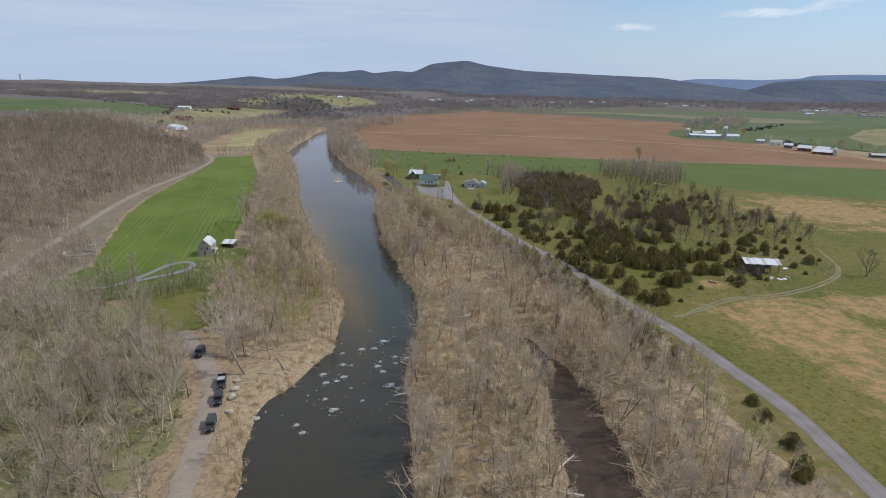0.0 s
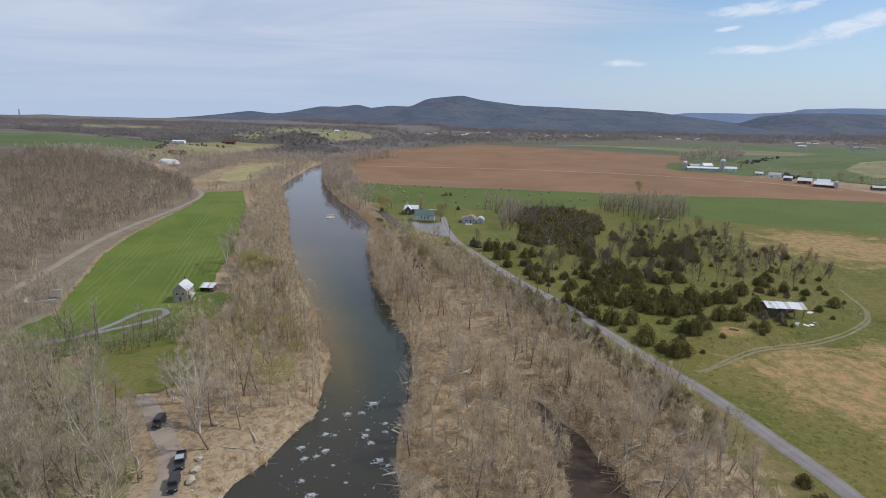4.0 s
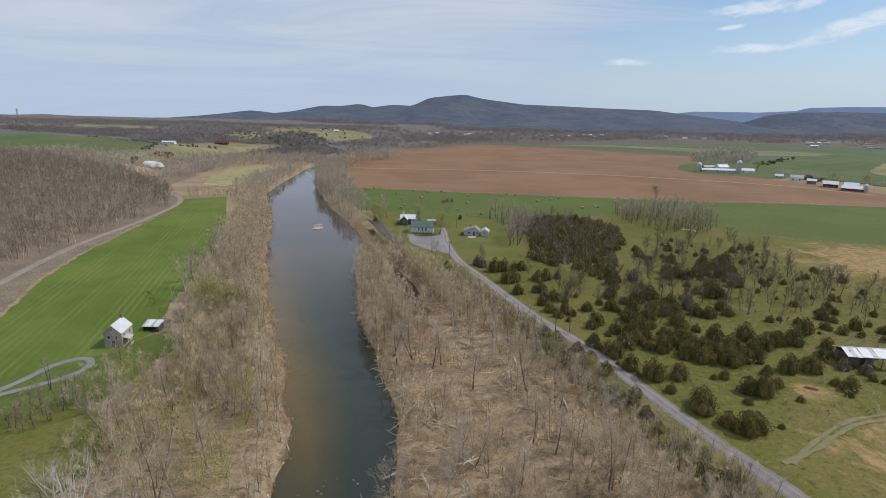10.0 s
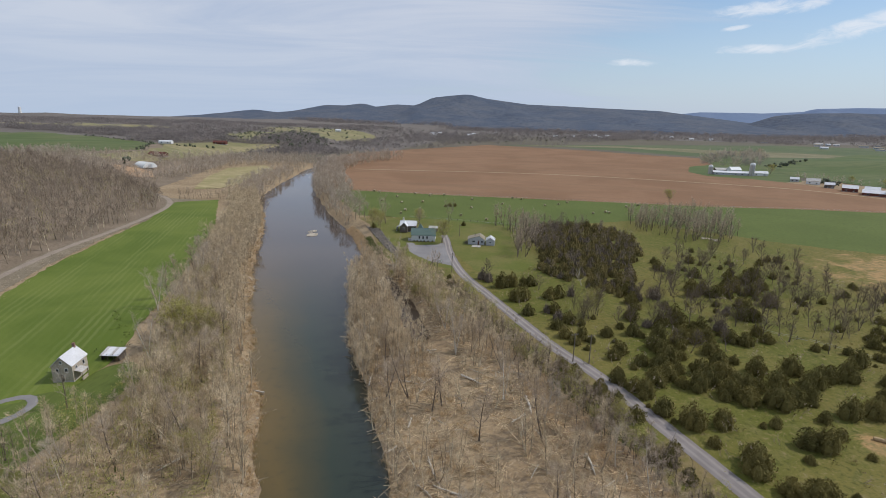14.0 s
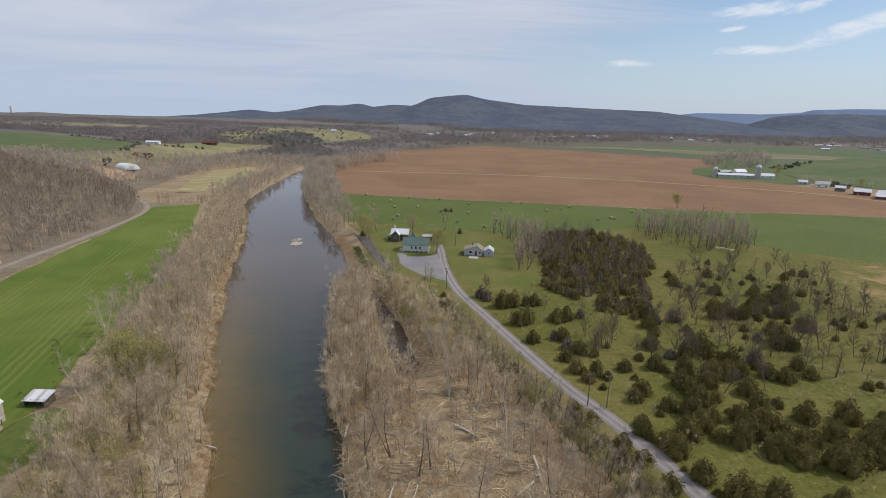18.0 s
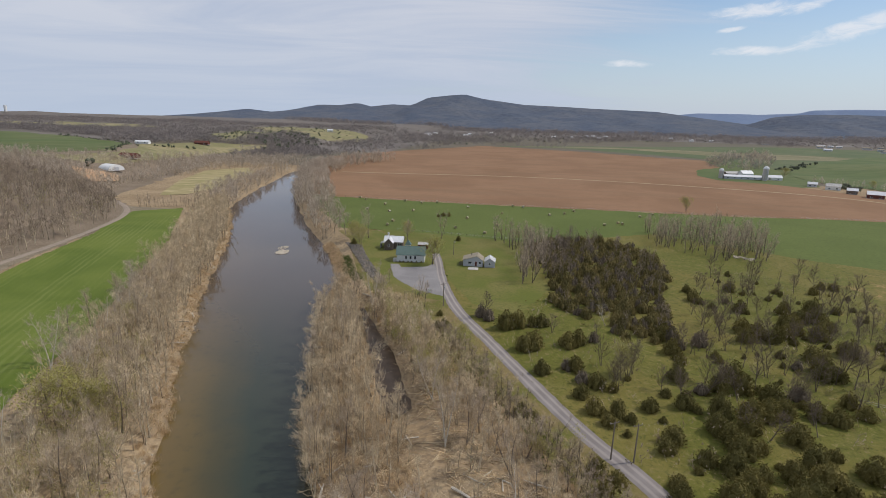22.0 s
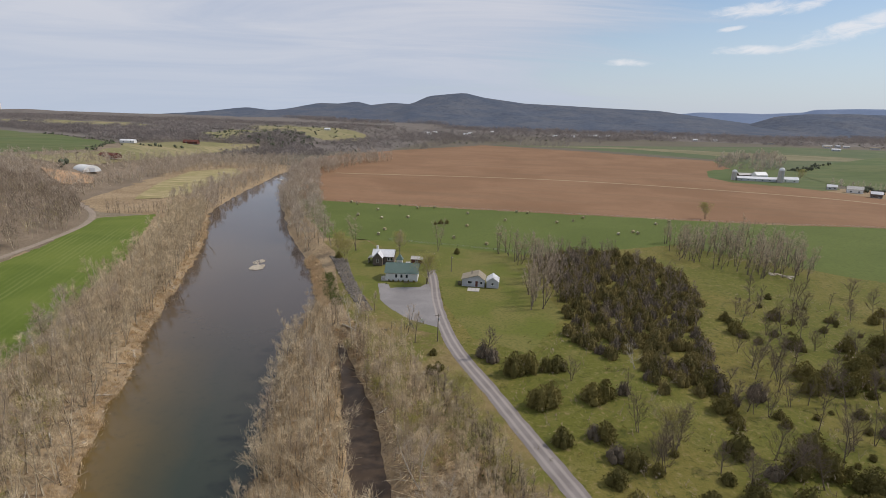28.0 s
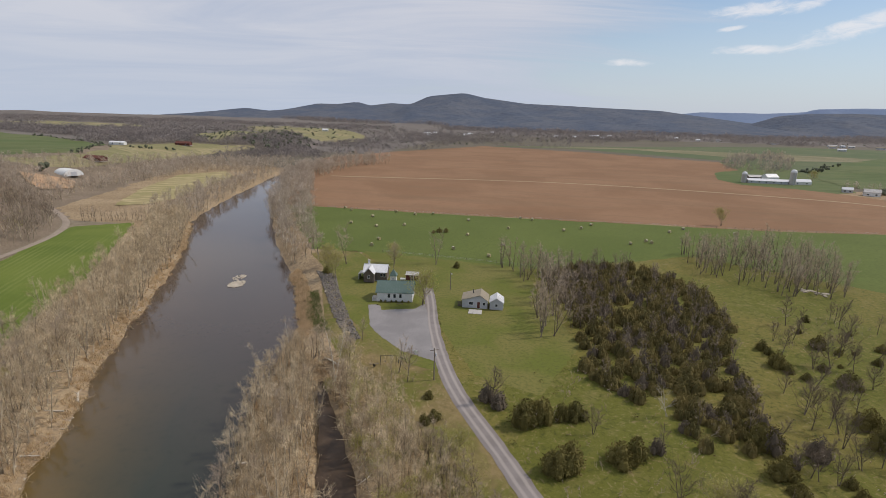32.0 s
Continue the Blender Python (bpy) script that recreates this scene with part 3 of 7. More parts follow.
def ground_z(x, y):
    x, y = np.asarray(x, float), np.asarray(y, float)
    left, right = bank_l(y) - x, x - bank_r(y)
    out = np.maximum(left, right)
    east = (right > 0) * smooth_step((y - 250) / 22)
    z = -3.9 + 2.3 * smooth_step(out / 7.0) + 1.6 * smooth_step((out - 5) / (30.0 - 21.0 * east))
    z = np.where(out < 0, -3.9 - 1.6 * smooth_step(-out / 9.0), z)
    tame = smooth_step((near_line(RIVER_LANE, x, y) - 2.5) / 4.0) if np.ndim(x) == 0 or np.min(y) < 200 else 1.0
    rough = -tame * np.abs(0.25 * wave(x, y, 3.1, 1.0) + 0.4 * wave(x, y, 9.0, 2.0))
    woods = (x < road_x(y) - 6) & (out > 1) & (y < 270)
    z = z + rough * smooth_step((out - 2) / 6) * woods * (left < 45)
    for line, wide in ((SLOUGH_A, 8.5), (SLOUGH_B, 4.2)):
        if np.ndim(x) and (np.min(y) > 320 or np.max(y) < -50):
            continue
        z = z - 2.3 * smooth_step(1.4 - near_line(line, x, y) / wide) * (y < 320) * (y > -60)
    hill = hill_x(y) - x - 5
    z = z + (13 * smooth_step(hill / 110) + 5 * smooth_step(hill / 40) + 3 * wave(x, y, 70, 0.7) * smooth_step(hill / 90)) * (y > -700)
    # country to the north: low wooded hills in the west, gentle swells in the east
    far = smooth_step((y - 750) / 1300) * smooth_step((-y * 0.25 - 40 - x) / 500)
    z = z + far * (5 + 6 * wave(x, y, 320, 1.1))
    z = z + 17 * smooth_step((x - 335) / 170) * np.exp(-(((x - 640) / 250) ** 2) - ((y - 860) / 170) ** 2) + 6 * smooth_step((x - 900) / 900)
    z = np.where(y > 2400, np.minimum(z, 40 - (y - 2400) * 0.02), z)
    return z


# one sheet of ground, its rows following the river's banks
ys = np.concatenate([np.arange(-560, -60, 20), np.arange(-60, 470, 2.5), np.arange(470, 850, 6), np.geomspace(850, 4930, 70)])
offs_l = -np.concatenate([[0], np.arange(1.2, 30, 2.2), np.arange(30, 150, 5), np.geomspace(150, 5600, 55)])[::-1]
offs_r = np.concatenate([[0], np.arange(1.2, 84, 2.0), np.arange(84, 200, 8), np.geomspace(200, 5600, 50)])
inner = np.array([0.08, 0.2, 0.35, 0.5, 0.65, 0.8, 0.92])
rows_xy = []
for y in ys:
    l, r = float(bank_l(y)), float(bank_r(y))
    xs = np.concatenate([l + offs_l, l + (r - l) * inner, r + offs_r])
    rows_xy.append(np.column_stack([xs, np.full(len(xs), y)]))
G = np.array(rows_xy)
nr, nc = G.shape[:2]
gz = ground_z(G[..., 0].ravel(), G[..., 1].ravel())
idx = np.arange(nr * nc).reshape(nr, nc)
quads = np.stack([idx[:-1, :-1], idx[:-1, 1:], idx[1:, 1:], idx[1:, :-1]], -1).reshape(-1, 4)
ground = raw("ground", np.column_stack([G.reshape(-1, 2), gz]), quads, litter, smooth=True)
tagged(ground, "leaf-littered valley floor rising to wooded hills", "ground", kind="structure")
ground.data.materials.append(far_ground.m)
ground.data.materials.append(hazed_upland_wood.m)
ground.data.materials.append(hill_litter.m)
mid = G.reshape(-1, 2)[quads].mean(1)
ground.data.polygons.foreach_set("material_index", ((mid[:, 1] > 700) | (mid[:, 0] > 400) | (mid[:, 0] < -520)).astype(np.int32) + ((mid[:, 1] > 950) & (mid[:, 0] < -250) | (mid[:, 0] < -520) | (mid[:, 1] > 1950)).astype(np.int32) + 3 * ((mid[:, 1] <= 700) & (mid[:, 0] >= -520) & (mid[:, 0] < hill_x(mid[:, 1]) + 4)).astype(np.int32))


GX, GZ = G[..., 0], gz.reshape(nr, nc)


def sheet_z(x, y):
    """Height of the ground sheet itself, between its corners."""
    x, y = np.atleast_1d(np.asarray(x, float)), np.atleast_1d(np.asarray(y, float))
    i = np.clip(np.searchsorted(ys, y) - 1, 0, nr - 2)
    t = (y - ys[i]) / (ys[i + 1] - ys[i])
    z = np.empty(len(x))
    for k in np.unique(i):
        m = i == k
        z[m] = np.interp(x[m], GX[k], GZ[k]) * (1 - t[m]) + np.interp(x[m], GX[k + 1], GZ[k + 1]) * t[m]
    return z


def land(name, poly, material, label, lift=0.05, jitter=0.8, step=4.0, kind="structure", rounded=False, category="field"):
    """A patch of ground cover with a slightly ragged edge, laid over the sheet of ground and following it."""
    p = spline(list(poly) + [poly[0]], step)[:-1] if rounded else None
    if p is None:
        out = []
        for a, b in zip(poly, list(poly[1:]) + [poly[0]]):
            a, b = np.array(a, float), np.array(b, float)
            n = max(1, int(np.linalg.norm(b - a) / step))
            out += [a + (b - a) * u for u in np.arange(n) / n]
        p = np.array(out)
    p = p + rng.normal(0, jitter, p.shape)
    bm = bmesh.new()
    bm.faces.new([bm.verts.new((x, y, 0)) for x, y in p])
    bmesh.ops.triangulate(bm, faces=bm.faces[:])
    me = bpy.data.meshes.new(name)
    bm.to_mesh(me)
    bm.free()
    co = np.empty(len(me.vertices) * 3, np.float32)
    me.vertices.foreach_get("co", co)
    co = co.reshape(-1, 3)
    co[:, 2] = lift
    me.vertices.foreach_set("co", co.ravel())
    me.polygons.foreach_set("use_smooth", np.zeros(len(me.polygons), bool))
    me.materials.append(M_(material))
    if me.polygons and me.polygons[0].normal.z < 0:
        me.flip_normals()
    return tagged(new(name, me), label, category, kind=kind)


def draped(name, poly, material, label, lift=0.25, cell=8.0, category="field"):
    """A patch of ground cover on sloping ground, as a fine sheet that follows it."""
    poly = np.array(poly, float)
    (x0, y0), (x1, y1) = poly.min(0), poly.max(0)
    gx, gy = np.meshgrid(np.arange(x0, x1 + cell, cell), np.arange(y0, y1 + cell, cell), indexing="ij")
    i = np.arange(gx.size).reshape(gx.shape)
    q = np.stack([i[:-1, :-1], i[1:, :-1], i[1:, 1:], i[:-1, 1:]], -1).reshape(-1, 4)
    c = np.column_stack([gx.ravel(), gy.ravel()])
    m = c[q].mean(1)
    q = q[inside(poly, m[:, 0], m[:, 1])]
    used, q = np.unique(q, return_inverse=True)
    c, q = c[used], q.reshape(-1, 4)
    # draw the corners of the rim in to the outline
    e = np.sort(np.stack([q, np.roll(q, -1, 1)], -1).reshape(-1, 2), 1)
    e, times = np.unique(e, axis=0, return_counts=True)
    rim = np.unique(e[times == 1])
    best, at = np.full(len(rim), 1e9), c[rim].copy()
    for a, b in zip(poly, np.roll(poly, -1, 0)):
        ab = b - a
        u = np.clip(((c[rim] - a) @ ab) / (ab @ ab + 1e-9), 0, 1)
        f = a + u[:, None] * ab
        d = np.hypot(*(c[rim] - f).T)
        at[d < best], best = f[d < best], np.minimum(best, d)
    pull = (best < cell * 1.5)[:, None]
    c[rim] = np.where(pull, at + rng.normal(0, min(cell * 0.12, 0.8), at.shape), c[rim])
    return tagged(raw(name, np.column_stack([c, sheet_z(c[:, 0], c[:, 1]) + lift]), q.reshape(-1, 4), material, smooth=True), label, category, kind="structure")


def ribbon(name, line, width, material, label, lift=0.08, flat=True, category="road", ragged=0.15):
    """A road or track along a line."""
    line = np.asarray(line, float)
    d = np.gradient(line, axis=0)
    side = np.column_stack([-d[:, 1], d[:, 0]]) / np.linalg.norm(d, axis=1)[:, None]
    cross = np.linspace(0.5, -0.5, 5)
    wide = width + rng.normal(0, ragged, len(line))
    V = np.array([[*(line[i] + side[i] * wide[i] * u), 0] for i in range(len(line)) for u in cross])
    z = sheet_z(V[:, 0], V[:, 1])
    V[:, 2] = (np.maximum(z, 0) if flat else z) + lift + np.tile([0, 0.05, 0.07, 0.05, 0], len(line))
    i = np.arange(len(line) * 5).reshape(-1, 5)
    q = np.stack([i[:-1, :-1], i[:-1, 1:], i[1:, 1:], i[1:, :-1]], -1).reshape(-1, 4)
    uv = np.array([(u, v) for v in np.linspace(0, 1, len(line)) for u in np.linspace(0, 1, 5)])
    return tagged(raw(name, V, q[:, ::-1], material, smooth=True, uv=uv), label, category, kind="structure")


def road_side(y0, y1, off):
    ys_ = np.arange(y0, y1, 6.0)
    return [(float(road_x(y)) + off, float(y)) for y in ys_]


# fields and grass
draped("pasture", road_side(-150, 325, 1.0) + [(-55, 330), (-66, 336), (-92, 372), (-10, 364), (58, 404), (118, 362), (160, 347), (900, 330), (900, -150)], pasture, "grazed green pasture with dry patches", 0.04, 4.0)
draped("meadow", [(-112, 369), (-92, 369), (-10, 361), (58, 400), (118, 359), (160, 344), (900, 327), (900, 494), (330, 485), (187, 481), (134, 473), (39, 471), (-63, 469), (-172, 472), (-158, 436), (-128, 396)], hay_green, "green hay meadow dotted with round bales", 0.05, 4.0)
draped("verge", road_side(70, 324, 1.0)[::-1] + [(58, 70), (45, 88), (38, 110), (27, 134), (14, 158), (0, 182), (-14, 206), (-24, 220), (-33, 236), (-46, 252), (-58, 264), (-69, 280), (-76, 294), (-84, 312), (-97, 345), (-110, 362), (-92, 371), (-66, 337), (-56, 330)], verge_grass, "rough grass verge beside the lane", 0.05, 0.8)
draped("hall_lawn", [(-78, 312), (-72, 300), (-62, 287), (-53, 277), (-44, 270), (-36.5, 268), (-43.5, 300), (-46, 330), (-66, 338), (-90, 368), (-98, 352), (-88, 330)], lawn, "lawn round the hall and its lot", 0.09, 1.2)
draped("lawn", [(-46, 318), (-40, 292), (-28, 268), (-13, 262), (-2, 290), (-12, 330), (-18, 362), (-90, 371), (-60, 332)], lawn, "mown lawn round the cottage", 0.07, 2.0)
land("ploughed_field", [(-176, 473.4), (-63, 470), (39, 472), (134, 474), (187, 482), (332, 486), (325, 546), (287, 632), (262, 676), (236, 700), (198, 716), (192, 760), (215, 840), (262, 890), (282, 1040), (214, 1075), (103, 1172), (-112, 1272), (-242, 1000), (-296, 838), (-238, 637)], plough, "wide field of bare reddish-brown ploughed soil", 0.06, 1.0, 12)
land("grain_field", [(-246, 380), (-224, 396), (-176, 318), (-158, 279), (-143, 251), (-129, 222), (-119, 195), (-108, 174), (-106, 160), (-119, 142), (-127, 137), (-138, 141), (-150, 158), (-162, 178), (-177, 201), (-191, 232), (-205, 272), (-219, 318), (-233, 350)], crop, "bright green field of young grain with drill rows", 0.07, 0.5, 3)
land("glade", [(-110, 121), (-103, 130), (-91, 133), (-82, 124), (-77, 111), (-85, 105), (-98, 111)], lawn, "small grassy glade among bare trees", 0.10, 0.8, 2, rounded=True)
draped("house_yard", [(-152, 112), (-150, 142), (-127, 140), (-112, 152), (-104, 172), (-95, 168), (-93, 150), (-92, 131), (-106, 122), (-124, 113), (-136, 107)], hay_green, "grassy yard round the old stone house", 0.055, 2.0)
draped("lane_bank", [(float(hill_x(y)) - 3, y) for y in np.arange(112, 400, 8.0)] + [(-226, 394), (-236, 352), (-221, 318), (-207, 272), (-193, 232), (-179, 201), (-164, 178), (-152, 158), (-140, 140), (-140, 112)], bank_soil, "rough dry grass bank between the dirt lane and the grain", 0.06, 2.0)
draped("mossy_floor", [(-56, 40), (-58, 70), (-66, 86), (-80, 98), (-92, 106), (-100, 114), (-125, 120), (-150, 108), (-154, 92), (-160, 50), (-120, 20)], moss_floor, "mossy green-brown floor of the lane woods", 0.06, 2.5, "ground")
HILL_MEADOW = [(-1500, 540), (-700, 500), (-490, 535), (-441, 587), (-510, 700), (-710, 800), (-1100, 900), (-1600, 980)]
HILL_PASTURE = [(-480, 515), (-439, 540), (-436, 587), (-458, 646), (-505, 703), (-480, 800), (-430, 915), (-424, 830), (-424, 690), (-402, 600), (-388, 530), (-400, 505)]
FAR_CLEARING = [(-760, 1400), (-730, 1610), (-516, 1490), (-415, 1430), (-392, 1259), (-429, 1145), (-483, 1150), (-590, 1195)]
BUSHY_SLOPE = [(-570, 940), (-625, 1139), (-560, 1168), (-505, 1042), (-474, 850)]
WEST_CLEARING = [(-1500, 1250), (-950, 1120), (-840, 1230), (-1200, 1420)]
CONIFERS = [(-465, 905), (-533, 1138), (-483, 1150), (-432, 1118), (-385, 972), (-410, 893)]
FARM_YARD = [(195, 714), (188, 762), (212, 845), (258, 894), (280, 1035), (330, 1080), (392, 975), (318, 815), (306, 742), (284, 686), (262, 674), (236, 698)]
far_poly = [("farm_yard", FARM_YARD, west_green, "grass round the dairy farm"),
            ("far_field", [(-100, 1275), (60, 1290), (330, 1050), (330, 800), (520, 700), (1500, 900), (1900, 1600), (700, 1750)], far_green, "far green meadows beyond the ploughed field"),
            ("far_field", [(-60, 1300), (200, 1330), (420, 1120), (700, 1200), (600, 1300), (200, 1400)], far_tan, "far pale meadow strip"),
            ("hill_field", HILL_MEADOW, west_green, "green upland field behind the woods"),
            ("hill_field", HILL_PASTURE, hill_grass, "tan hillside pasture above the river"),
            ("hill_field", FAR_CLEARING, hill_grass, "pale cleared hill among far woods"),
            ("hill_field", BUSHY_SLOPE, hill_grass, "pale slope dotted with dark shrubs"),
            ("hill_field", WEST_CLEARING, hill_grass, "pale cleared hill among far woods"),
            ("bottom_field", [(-272, 436), (-308, 506), (-338, 590), (-319, 636), (-288, 600), (-268, 520), (-254, 470), (-258, 445)], stubble, "yellowish stubble field inside the river bend"),
            ("hill_field", [(302, 742), (312, 815), (385, 968), (700, 1340), (1000, 1100), (1100, 700), (900, 560), (430, 545), (350, 640)], west_green, "rolling green hill pasture behind the farm"),
            ("hill_field", [(405, 690), (470, 720), (560, 790), (540, 860), (470, 840), (420, 780)], hill_grass, "dry tan patch on the hill pasture")]
for i, (n, p, m, l) in enumerate(far_poly):
    draped(n, p, m, l, 0.10 + 0.03 * i, 4.0 if n == "bottom_field" else 9.0)

# roads
ribbon("road", ROAD, 4.0, gravel, "grey gravel lane with two worn wheel tracks")
ribbon("hill_lane", HILL_LANE, 3.2, dirt, "pale dirt lane along the foot of the hill", 0.12, flat=False)
draped("gravel_lot", [(-66.5, 307), (-61, 291), (-55.5, 284), (-48, 277), (-38.5, 273), (-43, 290), (-47, 306), (-49, 312), (-51, 307), (-61, 303.5), (-63, 308)], yard_gravel, "grey gravel parking lot beside the white hall", 0.12, 0.8, "lot")
ribbon("loop_drive", spline([(-126, 124), (-120, 128), (-117, 138), (-116, 148), (-112, 152), (-108, 149.5), (-108, 144), (-112, 138), (-118, 131)], 1.5), 1.9, yard_gravel, "looping gravel drive to the stone house", 0.12, flat=False)
ribbon("river_lane", RIVER_LANE, 3.8, dirt, "rutted dirt lane along the river bank", 0.06, flat=False, ragged=0.5)
for off in (-0.85, 0.85):
    ribbon("farm_track", spline([(44 + off, 141), (52, 148 + off), (64, 158 + off), (80, 165 + off), (98, 178 + off), (112, 195 + off), (118, 222 + off)], 2.0), 0.85, pale_dirt, "pale wheel rut of the farm track through the pasture", 0.12, flat=True, ragged=0.2)
ribbon("field_path", spline([(-208, 637), (18, 662), (225, 620), (300, 560)], 10), 4.6, grass_strip, "pale grass strip across the ploughed field", 0.12)

# river and sloughs
ry = np.concatenate([np.arange(-560, -40, 20), np.arange(-40, 700, 4), np.arange(700, 831, 10)])
ru = np.linspace(0, 1, 17)
RV = np.array([[bank_l(y) - 1.5 + (bank_r(y) - bank_l(y) + 3.0) * u, y, WATER_Z] for y in ry for u in ru])
ri = np.arange(len(RV)).reshape(len(ry), len(ru))
tagged(raw("river", RV, np.stack([ri[:-1, :-1], ri[:-1, 1:], ri[1:, 1:], ri[1:, :-1]], -1).reshape(-1, 4), water, smooth=True, uv=np.array([(u, v) for v in np.linspace(0, 1, len(ry)) for u in ru])), "slow dark green river with brown shallows", "river", kind="structure")
for line, half in ((SLOUGH_A, 7.6), (SLOUGH_B, 4.9)):
    d = np.gradient(line, axis=0)
    s = np.column_stack([-d[:, 1], d[:, 0]]) / np.linalg.norm(d, axis=1)[:, None]
    taper = np.sin(np.linspace(0.03, 0.97, len(line)) * math.pi) ** 1.0 * (0.85 + 0.15 * np.sin(np.arange(len(line)) * 1.3))
    if half < 5:
        taper = np.interp(np.linspace(0, 1, len(line)), [0, 0.06, 0.25, 0.45, 0.7, 1], [0.12, 0.85, 1.0, 0.66, 0.4, 0.15]) * (1 + 0.13 * np.sin(np.arange(len(line)) * 1.7))
    V = np.array([[*(line[i] + s[i] * u * taper[i]), -1.95 if half > 5 else -2.35] for i in range(len(line)) for u in (-half, half)])
    i = np.arange(len(V)).reshape(-1, 2)
    tagged(raw("slough", V, np.stack([i[:-1, 0], i[:-1, 1], i[1:, 1], i[1:, 0]], -1), slough_water), "still brown backwater slough among bare trees", "water", kind="structure")


# ---- far ridges ----
def ridge(name, profile, y0, depth, material, label, spurs=0.22, step=45.0, seed=0.0):
    p = np.array(profile, float)
    xs = np.arange(p[0, 0], p[-1, 0] + step, step)
    top = np.interp(xs, p[:, 0], p[:, 1]) + 8
    vs = np.concatenate([np.linspace(0, 1, 26), [1.15, 1.4]])
    V = []
    for v in vs:
        spur = wave(xs + 40 * wave(xs, 0 * xs + v * 300, 200, seed), 0 * xs + v * 500, 210, seed) + 0.5 * wave(xs, 0 * xs + v * 700, 90, seed + 2)
        if v <= 1:
            shape = v**1.25 * (1 + spurs * spur * (1 - v) * 2.2)
        else:
            shape = 1 - (v - 1) * 1.2
        V.append(np.column_stack([xs + 0 * v, np.full(len(xs), y0 + (v - 1) * depth) + 60 * spur * (1 - min(v, 1)), -8 + top * shape]))
    V = np.concatenate(V)
    i = np.arange(len(V)).reshape(len(vs), len(xs))
    return tagged(raw(name, V, np.stack([i[:-1, :-1], i[:-1, 1:], i[1:, 1:], i[1:, :-1]], -1).reshape(-1, 4), material, smooth=True), label, "mountain", kind="structure")


# the ridges' blue is haze put into their base colour
ridge("mountain_ridge", [(-2800, 15), (-2733, 26), (-2546, 57), (-2336, 89), (-2133, 70), (-2006, 81), (-1879, 102), (-1705, 136), (-1534, 135), (-1379, 155), (-1269, 130), (-1103, 151), (-940, 145), (-802, 208), (-640, 226), (-521, 237), (-372, 205), (-62, 168), (219, 160), (452, 151), (908, 139), (1153, 110), (1513, 69), (1826, 40), (2100, 5)], 4200, 1500, hazed_ridge_wood, "long wooded mountain ridge tinted blue-grey for haze", seed=0.3)
ridge("far_ridge", [(900, 100), (1156, 123), (1332, 145), (1683, 147), (1813, 145), (2108, 163), (2188, 187), (2515, 201), (2790, 202), (3600, 190)], 4720, 400, hazed_ridge_blue, "distant ridge tinted pale blue for haze", seed=1.3)
ridge("dark_ridge", [(1250, 0), (1372, 41), (1440, 69), (1576, 117), (1748, 135), (2023, 143), (2320, 138), (3200, 130)], 3900, 900, hazed_ridge_wood, "dark wooded ridge", seed=2.3)
ridge("west_ridge", [(-5600, 70), (-5370, 55), (-5238, 42), (-4975, 25), (-4700, 5)], 4720, 300, hazed_ridge_blue, "distant ridge tinted pale blue for haze", seed=3.3)
ridge("west_upland", [(-4200, 28), (-2502, 34), (-2313, 40), (-2042, 32), (-1836, 28), (-1606, 25), (-1411, 20), (-1194, 12), (-905, 5), (-701, 5), (-300, 8), (0, 0)], 2250, 700, hazed_upland_wood, "low wooded upland on the western skyline", 0.1, 40, 4.3)


# ---- trees ----
def tube(points, radii, sides=5):
    """Corners and triangles of a tapered limb along points."""
    P = np.array(points, float)
    V, F = [], []
    ref = np.array([0.3, 0.9, 0.1])
    for i, p in enumerate(P):
        d = P[min(i + 1, len(P) - 1)] - P[max(i - 1, 0)]
        d = d / (np.linalg.norm(d) + 1e-9)
        a = np.cross(d, ref)
        a /= np.linalg.norm(a) + 1e-9
        b = np.cross(d, a)
        for k in range(sides):
            w = 2 * math.pi * k / sides
            V.append(p + radii[i] * (a * math.cos(w) + b * math.sin(w)))
    for i in range(len(P) - 1):
        for k in range(sides):
            q = [i * sides + k, i * sides + (k + 1) % sides, (i + 1) * sides + (k + 1) % sides, (i + 1) * sides + k]
            F += [(q[0], q[1], q[2]), (q[0], q[2], q[3])]
    return np.array(V), np.array(F)


def merge(pieces):
    V, F, n = [], [], 0
    for v, f in pieces:
        V.append(v)
        F.append(np.asarray(f) + n)
        n += len(v)
    return np.concatenate(V), np.concatenate(F)


def spikes(base, way, length, width, r):
    """Thin twigs: one slim triangle each."""
    n = len(base)
    w = np.cross(way, r.normal(size=(n, 3)))
    w /= np.linalg.norm(w, axis=1)[:, None] + 1e-9
    V = np.stack([base - w * width[:, None] / 2, base + w * width[:, None] / 2, base + way * length[:, None]], 1).reshape(-1, 3)
    return V, np.arange(3 * n).reshape(-1, 3)


